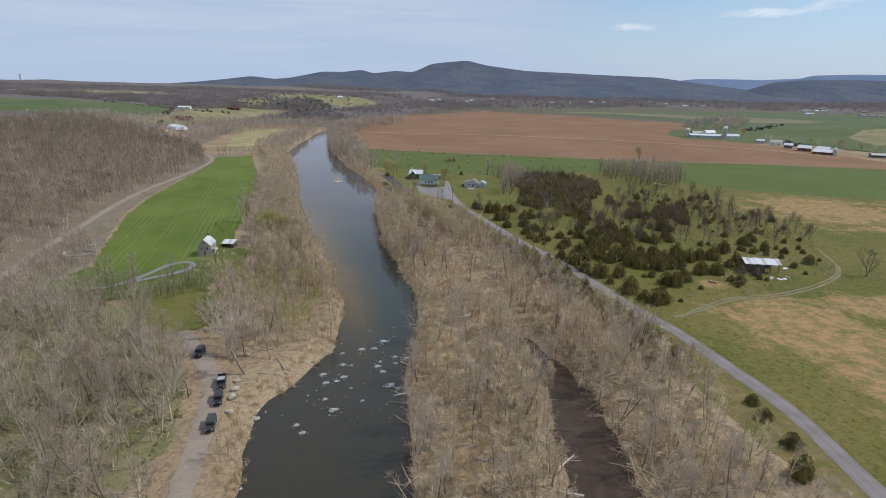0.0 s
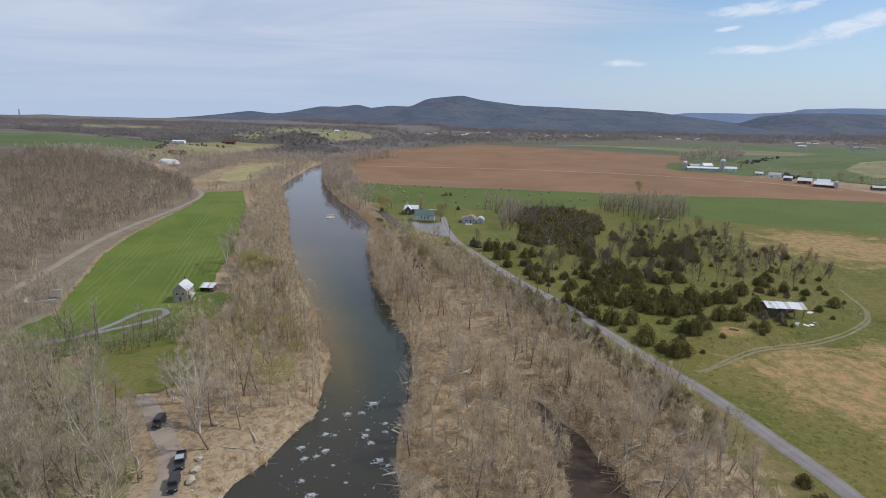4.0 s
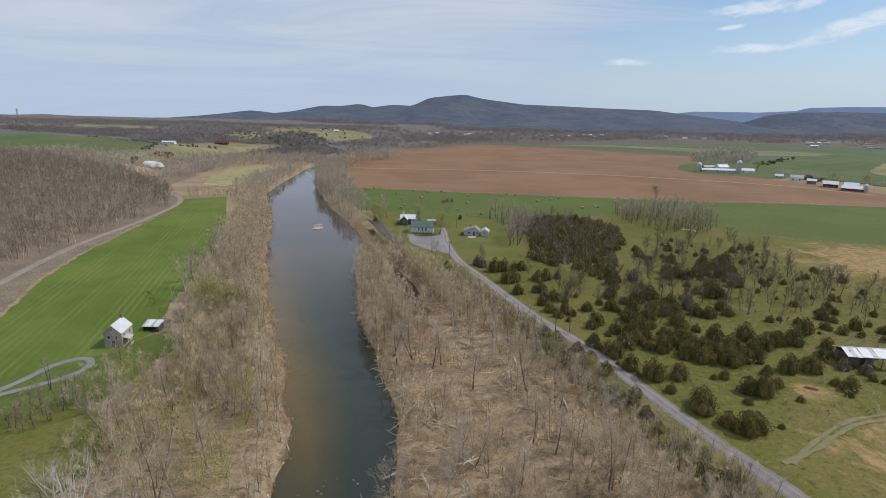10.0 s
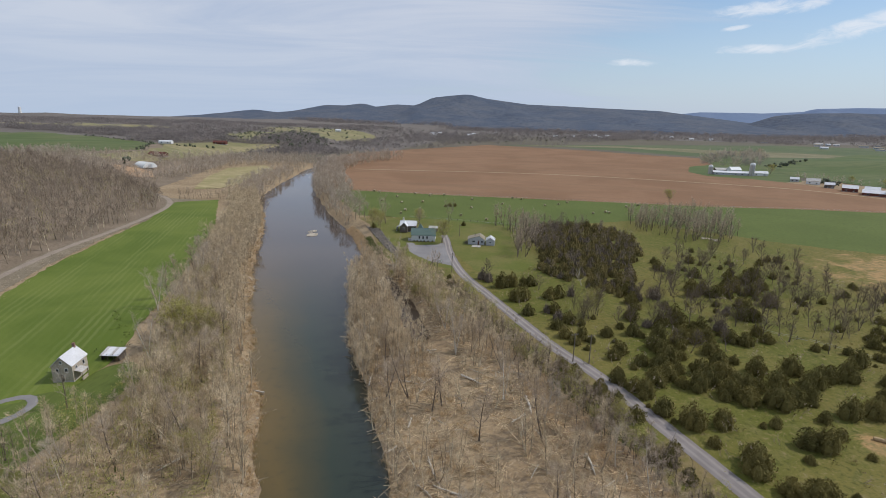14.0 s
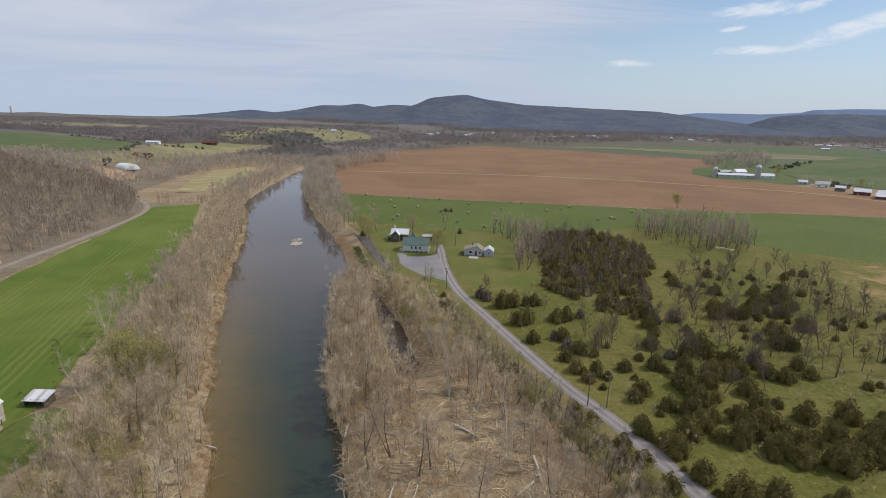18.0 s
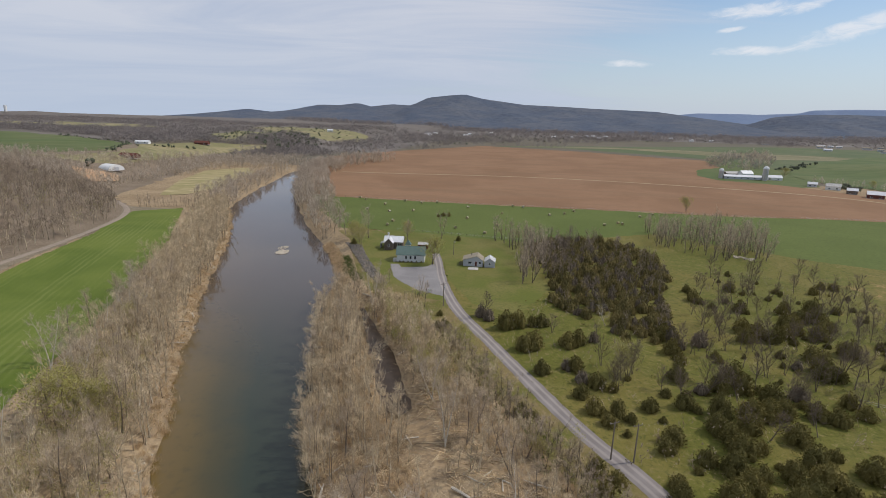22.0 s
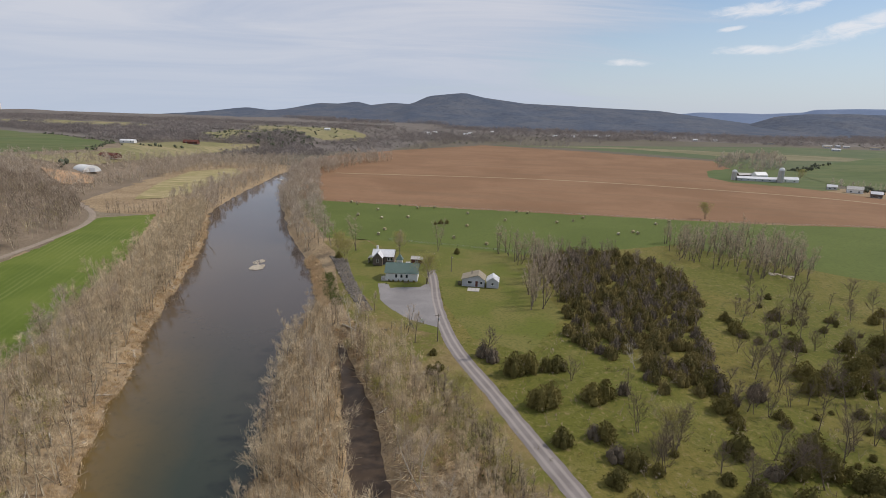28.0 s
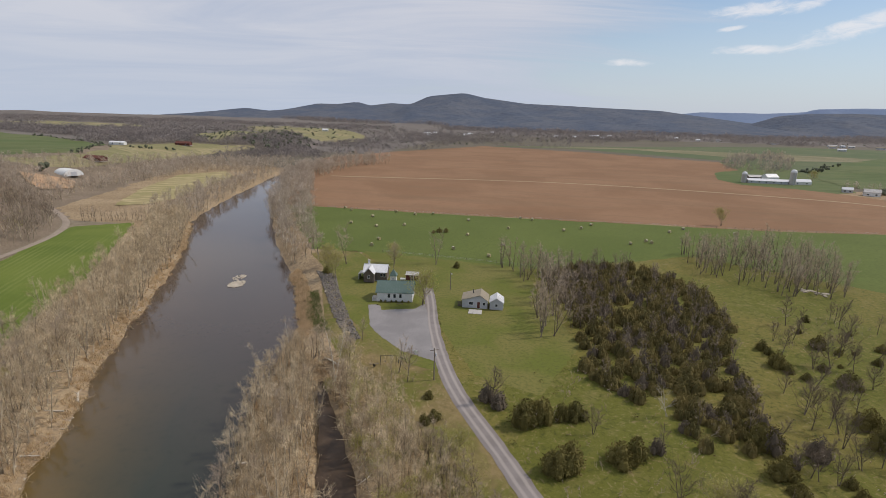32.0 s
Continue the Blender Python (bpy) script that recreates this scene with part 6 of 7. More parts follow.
def door(parent, x, y, z, w, h, material, turn=0.0):
    d = box("door", (w, 0.07, h), (0, 0, h / 2), material, parent, 0.01)
    d.matrix_basis = pose(x, y, z, 0, 0, turn)
    for s in (-1, 1):
        box("jamb", (0.1, 0.1, h + 0.1), (s * (w / 2 + 0.05), -0.01, h / 2), white_paint, d)
    cyl("knob", 0.035, 0.08, (w * 0.38, -0.07, h * 0.48), steel, d, 8, (90, 0, 0))
    return d


def gable(parent, L, W, H, rise, wall, roof, over=0.35, apex=0.0, foundation=0.3, ribs=0.0, gable_mat=None):
    """Walls and roof of a house whose ridge runs along x, centred on the origin. apex: the ridge's shift towards +y."""
    box("foundation", (L + 0.1, W + 0.1, foundation + 0.4), (0, 0, foundation / 2 - 0.2), concrete, parent)
    t = 0.16
    for s in (-1, 1):
        box("wall", (L, t, H), (0, s * (W / 2 - t / 2), foundation + H / 2), wall, parent)
        prism("gable_wall", [(-W / 2 + t, 0), (W / 2 - t, 0), (W / 2 - t, H), (apex, H + rise * 0.97), (-W / 2 + t, H)], t, pose(s * (L / 2 - t / 2), 0, foundation, 0, 0, 90), gable_mat or wall, parent)
    for s in (-1, 1):
        run = W / 2 - s * apex
        ang = math.atan2(rise, run)
        length = math.hypot(rise, run) + over
        slab = box("roof", (L + 2 * over, length, 0.12), (0, 0, 0), roof, parent)
        mid_ = length / 2
        slab.matrix_basis = pose(0, apex + s * mid_ * math.cos(ang), foundation + H + rise - mid_ * math.sin(ang) + 0.1, -s * math.degrees(ang), 0, 0)
        if ribs:
            for x in np.arange(-L / 2, L / 2 + 0.01, ribs):
                box("seam", (0.05, length, 0.05), (x, 0, 0.085), roof, slab)
    cyl("ridge_cap", 0.11, L + 2 * over, (0, apex, foundation + H + rise + 0.12), roof, parent, 8, (0, 90, 0))
    return foundation + H


def house(name, label, x, y, turn, category="house", group="", z=None):
    return empty(name, pose(x, y, float(ground_z(x, y)) if z is None else z, 0, 0, turn), label, category, group)


# meeting hall
hall = house("meeting_hall", "white-sided hall with a green metal roof beside a gravel lot", -59.5, 315.6, 8, "hall", z=0.05)
gable(hall, 11.6, 8.4, 3.0, 2.5, white_paint, green_roof, 0.45, ribs=0.9)
for x in (-1.9, 0.0, 1.9):
    window(hall, x, -4.22, 2.1, 0.75, 1.25)
for x in (-3.2, 0, 3.2):
    window(hall, x, 4.22, 2.1, 0.75, 1.25, 180)
for y in (-2.0, 2.0):
    window(hall, 5.82, y, 2.1, 0.75, 1.25, 90)
door(hall, -5.82, -1.5, 0.75, 1.1, 2.1, old_wood, -90)
box("porch_deck", (1.6, 2.4, 0.14), (-6.7, -1.5, 0.68), concrete, hall)
for i in range(4):
    box("porch_step", (1.4, 0.32, 0.17), (-6.7, -2.85 - 0.3 * i, 0.6 - 0.17 * i), concrete, hall)
for dx in (-0.72, 0.72):
    box("handrail", (0.07, 1.7, 0.07), (-6.7 + dx, -3.3, 1.25), white_paint, hall, 0.01, (-28, 0, 0), "white-painted handrail")
    for k in range(3):
        box("baluster", (0.06, 0.06, 1.0), (-6.7 + dx, -2.7 - 0.55 * k, 1.0 - 0.29 * k), white_paint, hall)
shrub_kind = None
for x, w in ((-4.4, 1.0), (-2.9, 0.8), (-1.0, 0.9), (0.6, 0.8), (2.6, 1.3), (4.6, 0.9)):
    sx = hall.matrix_world @ Vector((x, -4.95, 0))
    if shrub_kind is None:
        shrub_kind = empty("foundation_shrub", pose(sx.x, sx.y, 0.05), "low dark clipped shrub against the hall's front wall", "shrub", "foundation shrubs")
        raw("foliage", *cedar(300, 1.0, 0.9, 260, 0.1)[0], cedar_leaf, shrub_kind)
    else:
        copy_thing(shrub_kind, pose(sx.x, sx.y, 0.05, 0, 0, x * 50))
bench = empty("picnic_bench", pose(-56.5, 309.2, 0.06, 0, 0, 8), "weathered wooden picnic bench on the grass", "bench")
box("seat", (2.0, 0.3, 0.06), (0, 0, 0.46), old_wood, bench, 0.01)
for dx in (-0.8, 0.8):
    box("leg", (0.08, 0.3, 0.46), (dx, 0, 0.23), old_wood, bench)

# old farmhouse behind the hall
old = house("farmhouse", "dark weathered farmhouse with a white metal cross-gable roof", -71.8, 334.2, 6)
old.scale = (0.88, 0.88, 0.88)
gable(old, 9.6, 6.6, 3.6, 2.3, old_wood, white_roof, 0.4, ribs=0.8)
for s in (-1, 1):
    box("wing_wall", (0.16, 3.4, 3.6), (-2.0 + s * 2.0, -4.7, 2.1), old_wood, old)
prism("wing_gable", [(-2.1, 0.3), (2.1, 0.3), (2.1, 3.9), (0, 6.1), (-2.1, 3.9)], 0.16, pose(-2.0, -6.4, 0), old_wood, old)
for s in (-1, 1):
    ang = math.atan2(2.3, 2.1)
    sl = box("wing_roof", (3.35, 6.4, 0.12), (0, 0, 0), white_roof, old)
    sl.matrix_basis = pose(-2.0 + s * 1.25, -3.6, 5.05, 0, s * math.degrees(ang), 0)
window(old, -2.0, -6.5, 2.6, 0.8, 1.3)
window(old, 2.6, -3.33, 2.6, 0.8, 1.3)
window(old, 3.9, -3.33, 2.6, 0.8, 1.3)
box("chimney", (0.8, 0.8, 2.0), (-3.2, 0.6, 6.8), white_paint, old, 0.03, label="white-painted brick chimney")
box("chimney_cap", (1.0, 1.0, 0.15), (-3.2, 0.6, 7.85), concrete, old)
box("lean_to_roof", (2.6, 5.0, 0.1), (-6.0, -0.5, 2.9), tin_roof, old, 0, (0, -18, 0))
box("lean_to_wall", (0.14, 4.8, 2.4), (-7.0, -0.5, 1.4), white_paint, old)
cup = house("well_house", "small white well house with a green pyramid roof", -64.6, 331.6, 6, "outbuilding")
box("wall_box", (2.3, 2.3, 2.7), (0, 0, 1.3), white_paint, cup, 0.02)
cyl("pyramid_roof", 2.05, 2.3, (0, 0, 3.8), green_roof, cup, 4, (0, 0, 45), 0.05)
door(cup, 0, -1.18, 0.05, 0.8, 1.9, grey_siding)
redshed = house("tool_shed", "small dull red shed behind the hall", -58.5, 336.5, 4, "shed")
gable(redshed, 4.6, 3.0, 1.9, 0.8, red_board, tin_roof, 0.2, foundation=0.1)
door(redshed, 0, -1.52, 0.1, 0.9, 1.7, old_wood)
crate = empty("propane_tank", pose(-61.6, 333.6, 0.0, 0, 0, 10), "white propane tank on short legs", "tank")
cyl("shell", 0.45, 1.9, (0, 0, 0.75), white_paint, crate, 16, (0, 90, 0))
for dx in (-0.6, 0.6):
    box("leg", (0.1, 0.5, 0.4), (dx, 0, 0.2), concrete, crate)

# cottage and garage
cot = house("cottage", "small grey cottage with a tan shingle roof on the lawn", -32.8, 315.0, 92, z=0.06)
gable(cot, 6.4, 8.0, 2.5, 1.7, grey_siding, shingle, 0.35, apex=-1.6, foundation=0.15)
window(cot, -3.24, 1.2, 1.6, 1.3, 0.9, -90)
window(cot, -3.24, -2.9, 1.6, 0.7, 0.9, -90)
door(cot, -3.24, -1.2, 0.15, 0.9, 2.0, red_board, -90)
cyl("flue", 0.13, 1.3, (0.6, 0.8, 4.4), black_paint, cot, 10, label="black stove pipe")
pad = empty("patio", pose(-32.2, 308.6, 0.07, 0, 0, 2), "pale concrete patio slab in front of the cottage", "patio")
for i in range(3):
    box("slab", (1.36, 3.6, 0.12), (-1.4 + 1.4 * i, 0, 0.05), concrete, pad, 0.02)
bin_ = empty("trellis", pose(-37.6, 312.4, 0.06, 0, 0, 2), "dark wooden lattice screen beside the cottage", "screen")
for i in range(7):
    box("slat", (0.14, 0.05, 1.7), (-0.6 + 0.2 * i, 0, 0.85), old_wood, bin_)
for z in (0.3, 1.5):
    box("rail", (1.4, 0.06, 0.09), (0, 0.05, z), old_wood, bin_)
gar = house("garage", "small grey garage with a bright white gable roof", -25.9, 314.6, 92, "garage", z=0.06)
gable(gar, 5.6, 4.2, 2.3, 1.35, grey_siding, white_roof, 0.25, foundation=0.12, ribs=0.7)
window(gar, -2.83, 0, 1.5, 0.7, 0.8, -90)
door(gar, -0.5, -2.13, 0.12, 0.9, 2.0, white_paint, 0)
wood_pile = empty("lattice_gate", pose(-29.0, 312.6, 0.06, 0, 0, 2), "dark gate between cottage and garage", "gate")
for i in range(6):
    box("board", (0.18, 0.05, 1.6), (-0.5 + 0.2 * i, 0, 0.8), old_wood, wood_pile)
box("brace", (1.2, 0.05, 0.1), (0, 0.05, 0.8), old_wood, wood_pile, 0, (0, -35, 0))

# stone house and shed by the grain field
st = house("stone_house", "tall narrow old stone house with a pale tin roof", -110.6, 161.8, 106)
st.scale = (0.78, 0.78, 0.82)
gable(st, 7.6, 5.6, 4.6, 2.6, field_stone, white_roof, 0.3, ribs=0.8)
for y in (-1.2, 1.2):
    window(st, -3.84, y, 3.6, 0.7, 1.1, -90)
window(st, -3.84, 0, 6.0, 0.5, 0.7, -90)
door(st, -3.84, 0.0, 0.3, 0.95, 2.0, old_wood, -90)
for x in (-1.8, 1.8):
    window(st, x, -2.84, 3.6, 0.7, 1.1)
    window(st, x, 2.84, 3.6, 0.7, 1.1, 180)
box("chimney", (0.7, 0.7, 1.6), (3.2, 0, 8.0), brick, st, 0.03)
box("side_porch_roof", (3.4, 2.2, 0.1), (-1.6, -3.9, 3.0), tin_roof, st, 0, (16, 0, 0))
for x in (-3.0, -0.2):
    box("porch_post", (0.14, 0.14, 2.7), (x, -4.8, 1.35), old_wood, st)
box("porch_wall", (3.0, 0.14, 1.0), (-1.6, -4.75, 0.5), field_stone, st)
ls = house("open_shed", "low open-fronted shed with a streaked white tin roof", -108.2, 171.6, 8, "shed")
ls.scale = (0.82, 0.82, 0.85)
for x in (-2.6, -0.9, 0.9, 2.6):
    box("post", (0.16, 0.16, 2.1), (x, -1.6, 1.05), old_wood, ls)
box("back_wall", (5.4, 0.14, 1.9), (0, 1.7, 0.95), old_wood, ls)
for s in (-1, 1):
    box("side_wall", (0.14, 3.2, 1.9), (s * 2.65, 0.1, 0.95), old_wood, ls)
for i in range(6):
    box("roof_sheet", (0.98, 4.3, 0.06), (-2.45 + 0.98 * i, 0, 2.25 + 0.012 * (i % 2)), white_roof if i % 3 else tin_roof, ls, 0, (13, 0, 0))

# tumbledown shed in the east pasture
ru = house("derelict_shed", "derelict shed with a patched whitish tin roof", 83.0, 188.8, 4, "shed")
ru.scale = (1, 1, 1.4)
for x in (-5.4, -2.7, 0, 2.7, 5.4):
    for y in (-2.6, 2.6):
        box("post", (0.18, 0.18, 2.4), (x, y, 1.2), old_wood, ru)
box("back_wall", (11.0, 0.14, 2.2), (0, 2.7, 1.1), old_wood, ru)
box("end_wall", (0.14, 5.2, 2.1), (-5.5, 0, 1.05), old_wood, ru)
for x, w in ((-3.9, 2.6), (-0.4, 2.2)):
    for i in range(int(w / 0.3)):
        box("board", (0.26, 0.06, 2.0 + 0.2 * (i % 3)), (x - w / 2 + 0.3 * i, -2.7, 1.0), old_wood, ru, 0, (0, (i % 3 - 1) * 2, 0))
for s in (-1, 1):
    for i in range(10):
        z = 2.9 - 0.04 * ((i * 7) % 3)
        box("roof_sheet", (1.24, 3.5, 0.05), (-5.6 + 1.22 * i, s * 1.6, z - 0.15 + 0.02 * (i % 2)), (white_roof, tin_roof, white_roof, white_roof)[(i * 5 + (s > 0)) % 4], ru, 0, (-s * 15, 0, 0))
junk = [(88.5, 181.0, 1.9, 1.0, "fallen white roof panel lying in the grass"), (86.6, 180.2, 1.7, 0.9, "fallen white roof panel lying in the grass"), (90.4, 183.0, 1.4, 1.0, "white scrap sheet beside the derelict shed"), (84.2, 180.9, 2.8, 1.1, "grey tin sheet lying beside the derelict shed"), (93.5, 192.6, 2.2, 1.6, "pale scrap sheet in the pasture")]
for x, y, w, d, l in junk:
    e = empty("scrap_sheet", pose(x, y, 0.12, 6, 4, x * 37), l, "scrap sheet", "scrap round the shed")
    bm = bmesh.new()
    bmesh.ops.create_grid(bm, x_segments=8, y_segments=2, size=0.5)
    for v in bm.verts:
        v.co = Vector((v.co.x * w, v.co.y * d, 0.04 * math.sin(v.co.x * 25) + 0.05 * v.co.y))
    ext = bmesh.ops.extrude_face_region(bm, geom=bm.faces[:])
    bmesh.ops.translate(bm, vec=(0, 0, 0.03), verts=[v for v in ext["geom"] if isinstance(v, bmesh.types.BMVert)])
    part("sheet", bm, tin_roof if "grey" in l else white_roof, e)
log = empty("cut_log", pose(62.7, 171.8, 0.35, 0, 0, -20), "pale tan cut log section lying in dry grass", "log")
raw("log_body", *tube([(-1.3, 0, 0), (-0.4, 0.05, 0.03), (0.5, 0, 0), (1.3, 0.06, 0.02)], [0.42, 0.4, 0.38, 0.34], 10), straw_orange, log)
for s, rr in ((-1.3, 0.42), (1.3, 0.34)):
    cyl("cut_face", rr * 0.98, 0.03, (s, 0.03 * (s > 0), 0.01), straw_orange, log, 10, (0, 90, 0))
raw("stub", *tube([(0.3, 0, 0.2), (0.6, 0.2, 0.8)], [0.15, 0.07], 7), straw_orange, log)

# ruins at the field's west corner
rw = house("ruined_barn", "collapsed stone barn with broken timber and rubble", -152, 151, 40, "ruin")
box("standing_wall", (2.4, 0.6, 3.2), (3.2, 1.0, 1.5), field_stone, rw, 0.08)
box("low_wall", (8.0, 0.6, 1.1), (-1.0, -2.2, 0.5), field_stone, rw, 0.1)
box("low_wall", (0.6, 5.0, 1.4), (-5.0, 0.4, 0.6), field_stone, rw, 0.1)
for i in range(7):
    box("timber", (4.5 - 0.3 * i, 0.2, 0.2), (-1.5 + 0.7 * i, 0.3 * math.sin(i * 2.1), 0.5 + 0.15 * (i % 3)), old_wood, rw, 0, (0, 8 * math.sin(i), 25 * math.cos(i * 1.7)))
box("fallen_roof", (4.0, 3.0, 0.08), (-0.5, 0.8, 1.0), old_wood, rw, 0, (14, 10, 20))


# ---- farms across the fields ----
def farm_barn(label, x, y, turn, L, W, H, rise, wall, roof, group="farm buildings", name="farm_barn"):
    b = house(name, label, x, y, turn, "barn", group)
    gable(b, L, W, H, rise, wall, roof, 0.4, foundation=0.3)
    for i in range(max(2, int(L / 7))):
        window(b, -L / 2 + (i + 0.5) * L / max(2, int(L / 7)), -W / 2 - 0.03, 1.6, 1.4, 1.1)
    door(b, -L / 2 - 0.03, 0, 0.3, 2.6, 2.8, old_wood, -90)
    return b


def silo(label, x, y, r, h, dome=True):
    s = empty("silo", pose(x, y, float(ground_z(x, y)) - 0.1), label, "silo", "farm silos")
    cyl("shaft", r, h, (0, 0, h / 2), concrete, s, 24)
    for z in np.arange(1.0, h, 1.5):
        cyl("hoop", r + 0.05, 0.1, (0, 0, z), steel, s, 24)
    bm = bmesh.new()
    bmesh.ops.create_uvsphere(bm, u_segments=20, v_segments=10, radius=r)
    bmesh.ops.bisect_plane(bm, geom=bm.verts[:] + bm.edges[:] + bm.faces[:], plane_co=(0, 0, 0), plane_no=(0, 0, 1), clear_inner=True)
    bmesh.ops.translate(bm, vec=(0, 0, h), verts=bm.verts)
    part("dome", bm, white_roof, s)
    box("chute", (0.8, 0.6, h), (0, -r - 0.2, h / 2), steel, s)


silo("tall grey concrete silo with a white dome", 251, 735, 3.0, 13)
silo("shorter silo with a white dome at the dairy barn's end", 207, 741, 2.6, 9)
farm_barn("long low white dairy barn with a white roof", 231, 741, -2, 42, 9, 2.6, 1.8, grey_siding, white_roof)
farm_barn("white barn end beyond the silo", 263, 744, -4, 17, 9, 3.0, 2.2, white_paint, white_roof)
farm_barn("white farmhouse behind the dairy barn", 240, 760, 20, 14, 9, 5.0, 3.0, white_paint, white_roof)
farm_barn("dark shed beside the farmhouse", 226, 764, 5, 14, 8, 4.0, 2.0, old_wood, tin_roof)
farm_barn("small white-roofed farm shed", 277, 688, -20, 8, 5, 2.8, 1.8, grey_siding, white_roof)
farm_barn("grey-green roofed farm shed", 286, 668, -24, 12, 7, 3.4, 2.4, white_paint, tin_roof)
farm_barn("small dark shed with a white roof", 286, 637, -24, 8, 6, 3.2, 2.0, old_wood, white_roof)
farm_barn("red barn with a bright white roof", 291, 612, -26, 12, 9, 3.2, 2.6, red_board, white_roof)
farm_barn("wide red barn with a large white roof", 297, 586, -30, 17, 11, 2.4, 2.4, red_board, white_roof)
farm_barn("white-roofed barn behind the wide barn", 303, 600, -30, 11, 8, 3.8, 2.4, red_board, white_roof)
farm_barn("long grey open shed at the field's edge", 341, 574, -8, 15, 6, 2.4, 1.6, old_wood, tin_roof)
silo("grey concrete silo beside the wide barn", 303, 578, 1.9, 6)

# round-roofed barn on the hillside
q = house("hoop_barn", "white round-roofed barn on the hillside", -367, 502, -18, "barn")
pts = [(7 * math.cos(a), 5.2 * math.sin(a)) for a in np.linspace(0, math.pi, 17)]
prism("vault", pts, 15, pose(0, 0, 0, 0, 0, 90), white_paint, q)
for s in (-1, 1):
    box("end_door", (0.1, 4.0, 3.2), (s * 7.55, 0, 1.6), grey_siding, q)
draped("cut_bank", [(-380, 474), (-366, 482), (-352, 492), (-338, 476), (-340, 452), (-356, 458)], mottled("red_clay", (0.42, 0.26, 0.15), (0.50, 0.34, 0.21), (0.30, 0.19, 0.11), 0.1, 1.0), "bare orange clay bank cut into the hillside", 0.8, 2.0, "bank")


# ---- scattered far houses ----
def far_house(label, x, y, turn, L, W, H, rise, wall, roof):
    b = house("far_house", label, x, y, turn, "house", "far houses")
    gable(b, L, W, H, rise, wall, roof, 0.4, foundation=0.2)
    for dx in (-L / 4, L / 4):
        window(b, dx, -W / 2 - 0.03, 1.8, 1.2, 1.4)


r3 = np.random.default_rng(9)
far_house("long low white farm building at the field's edge", -504, 711, 12, 17, 7, 2.6, 1.4, white_paint, white_roof)
far_house("low barn with a dull red roof on the hill pasture", -410, 575, -8, 20, 8, 2.6, 2.0, red_board, red_board)
far_house("red-roofed barn beyond the hill pasture", -469, 783, 10, 19, 8, 2.8, 2.2, red_board, red_board)
far_house("pale house on the cleared hill", -520, 1400, 15, 14, 9, 4.0, 2.4, white_paint, white_roof)
town = spread(34, [(640, 1480), (1250, 1600), (1500, 2000), (700, 1950)], r3, 24)
for x, y in town:
    far_house("distant white town building", x, y, float(r3.uniform(-40, 40)), float(r3.uniform(10, 24)), float(r3.uniform(8, 12)), 4.0, 2.0, grey_siding, (white_roof, tin_roof, shingle)[int(r3.integers(0, 3))])
hamlet = spread(16, [(-320, 1750), (300, 1780), (900, 2250), (-500, 2250)], r3, 40)
for x, y in hamlet:
    far_house("distant pale house among trees", x, y, float(r3.uniform(-40, 40)), 14, 9, 4.0, 2.4, white_paint, white_roof)
tw = empty("water_tower", pose(-2330, 2130, 36), "white standpipe water tower on the western skyline", "water tower")
cyl("tank", 6.0, 27, (0, 0, 13.5), white_paint, tw, 20)
cyl("cap", 6.2, 1.6, (0, 0, 27.6), white_roof, tw, 20, r2=1.0)


# ---- hay bales ----
BALES = [(-133, 470), (-127, 465), (-114, 427), (-98, 422), (-98, 466), (-85, 462), (-75, 467), (-84, 429), (-88, 381), (-88, 393), (-51, 452), (-47, 414), (-50, 384), (-33, 375), (-28, 397), (-27, 436), (-21, 467), (-14, 465), (3, 439), (13, 447), (20, 459), (34, 416), (43, 424), (45, 421), (61, 451), (71, 462), (-108, 448), (96, 455)]
bale = None
for i, (x, y) in enumerate(BALES):
    m = pose(x, y, 0.05, 0, 0, (i * 47) % 180)
    if bale:
        copy_thing(bale, m)
        continue
    bale = empty("hay_bale", m, "round tan hay bale standing in the green meadow", "hay bale", "hay bales")
    bm = bmesh.new()
    bmesh.ops.create_cone(bm, cap_ends=True, segments=20, radius1=0.78, radius2=0.78, depth=1.5)
    bmesh.ops.bevel(bm, geom=[e for e in bm.edges if abs(e.verts[0].co.z - e.verts[1].co.z) < 0.01], offset=0.09, segments=2, affect="EDGES")
    bmesh.ops.transform(bm, matrix=pose(0, 0, 0.74, 90, 0, 0), verts=bm.verts)
    part("roll", bm, bale_hay, bale)
    for s in (-0.45, 0, 0.45):
        bm = bmesh.new()
        bmesh.ops.create_cone(bm, cap_ends=False, segments=20, radius1=0.79, radius2=0.79, depth=0.05)
        bmesh.ops.transform(bm, matrix=pose(0, s, 0.74, 90, 0, 0), verts=bm.verts)
        part("twine", bm, white_paint, bale)


# ---- poles, signs, fences, play frame ----
def pole(name, label, x, y, h, arm=True, lamp=False):
    e = empty(name, pose(x, y, float(ground_z(x, y)), 0, 0, 30), label, "pole", "poles along the lane")
    raw("shaft", *tube([(0, 0, -0.3), (0, 0, h * 0.5), (0, 0, h)], [0.16, 0.13, 0.10], 8), pole_wood, e)
    if arm:
        box("crossarm", (2.0, 0.1, 0.12), (0, 0.1, h - 0.5), pole_wood, e)
        for dx in (-0.9, 0.0, 0.9):
            cyl("insulator", 0.06, 0.18, (dx, 0.1, h - 0.35), concrete, e, 8)
    if lamp:
        box("lamp_arm", (0.08, 1.0, 0.08), (0, -0.5, h - 0.3), steel, e)
        cyl("lamp_head", 0.2, 0.25, (0, -1.0, h - 0.4), grey_siding, e, 10)
    cyl("transformer", 0.22, 0.7, (0.3, 0, h - 1.6), grey_siding, e, 10) if arm and x < -30 else None


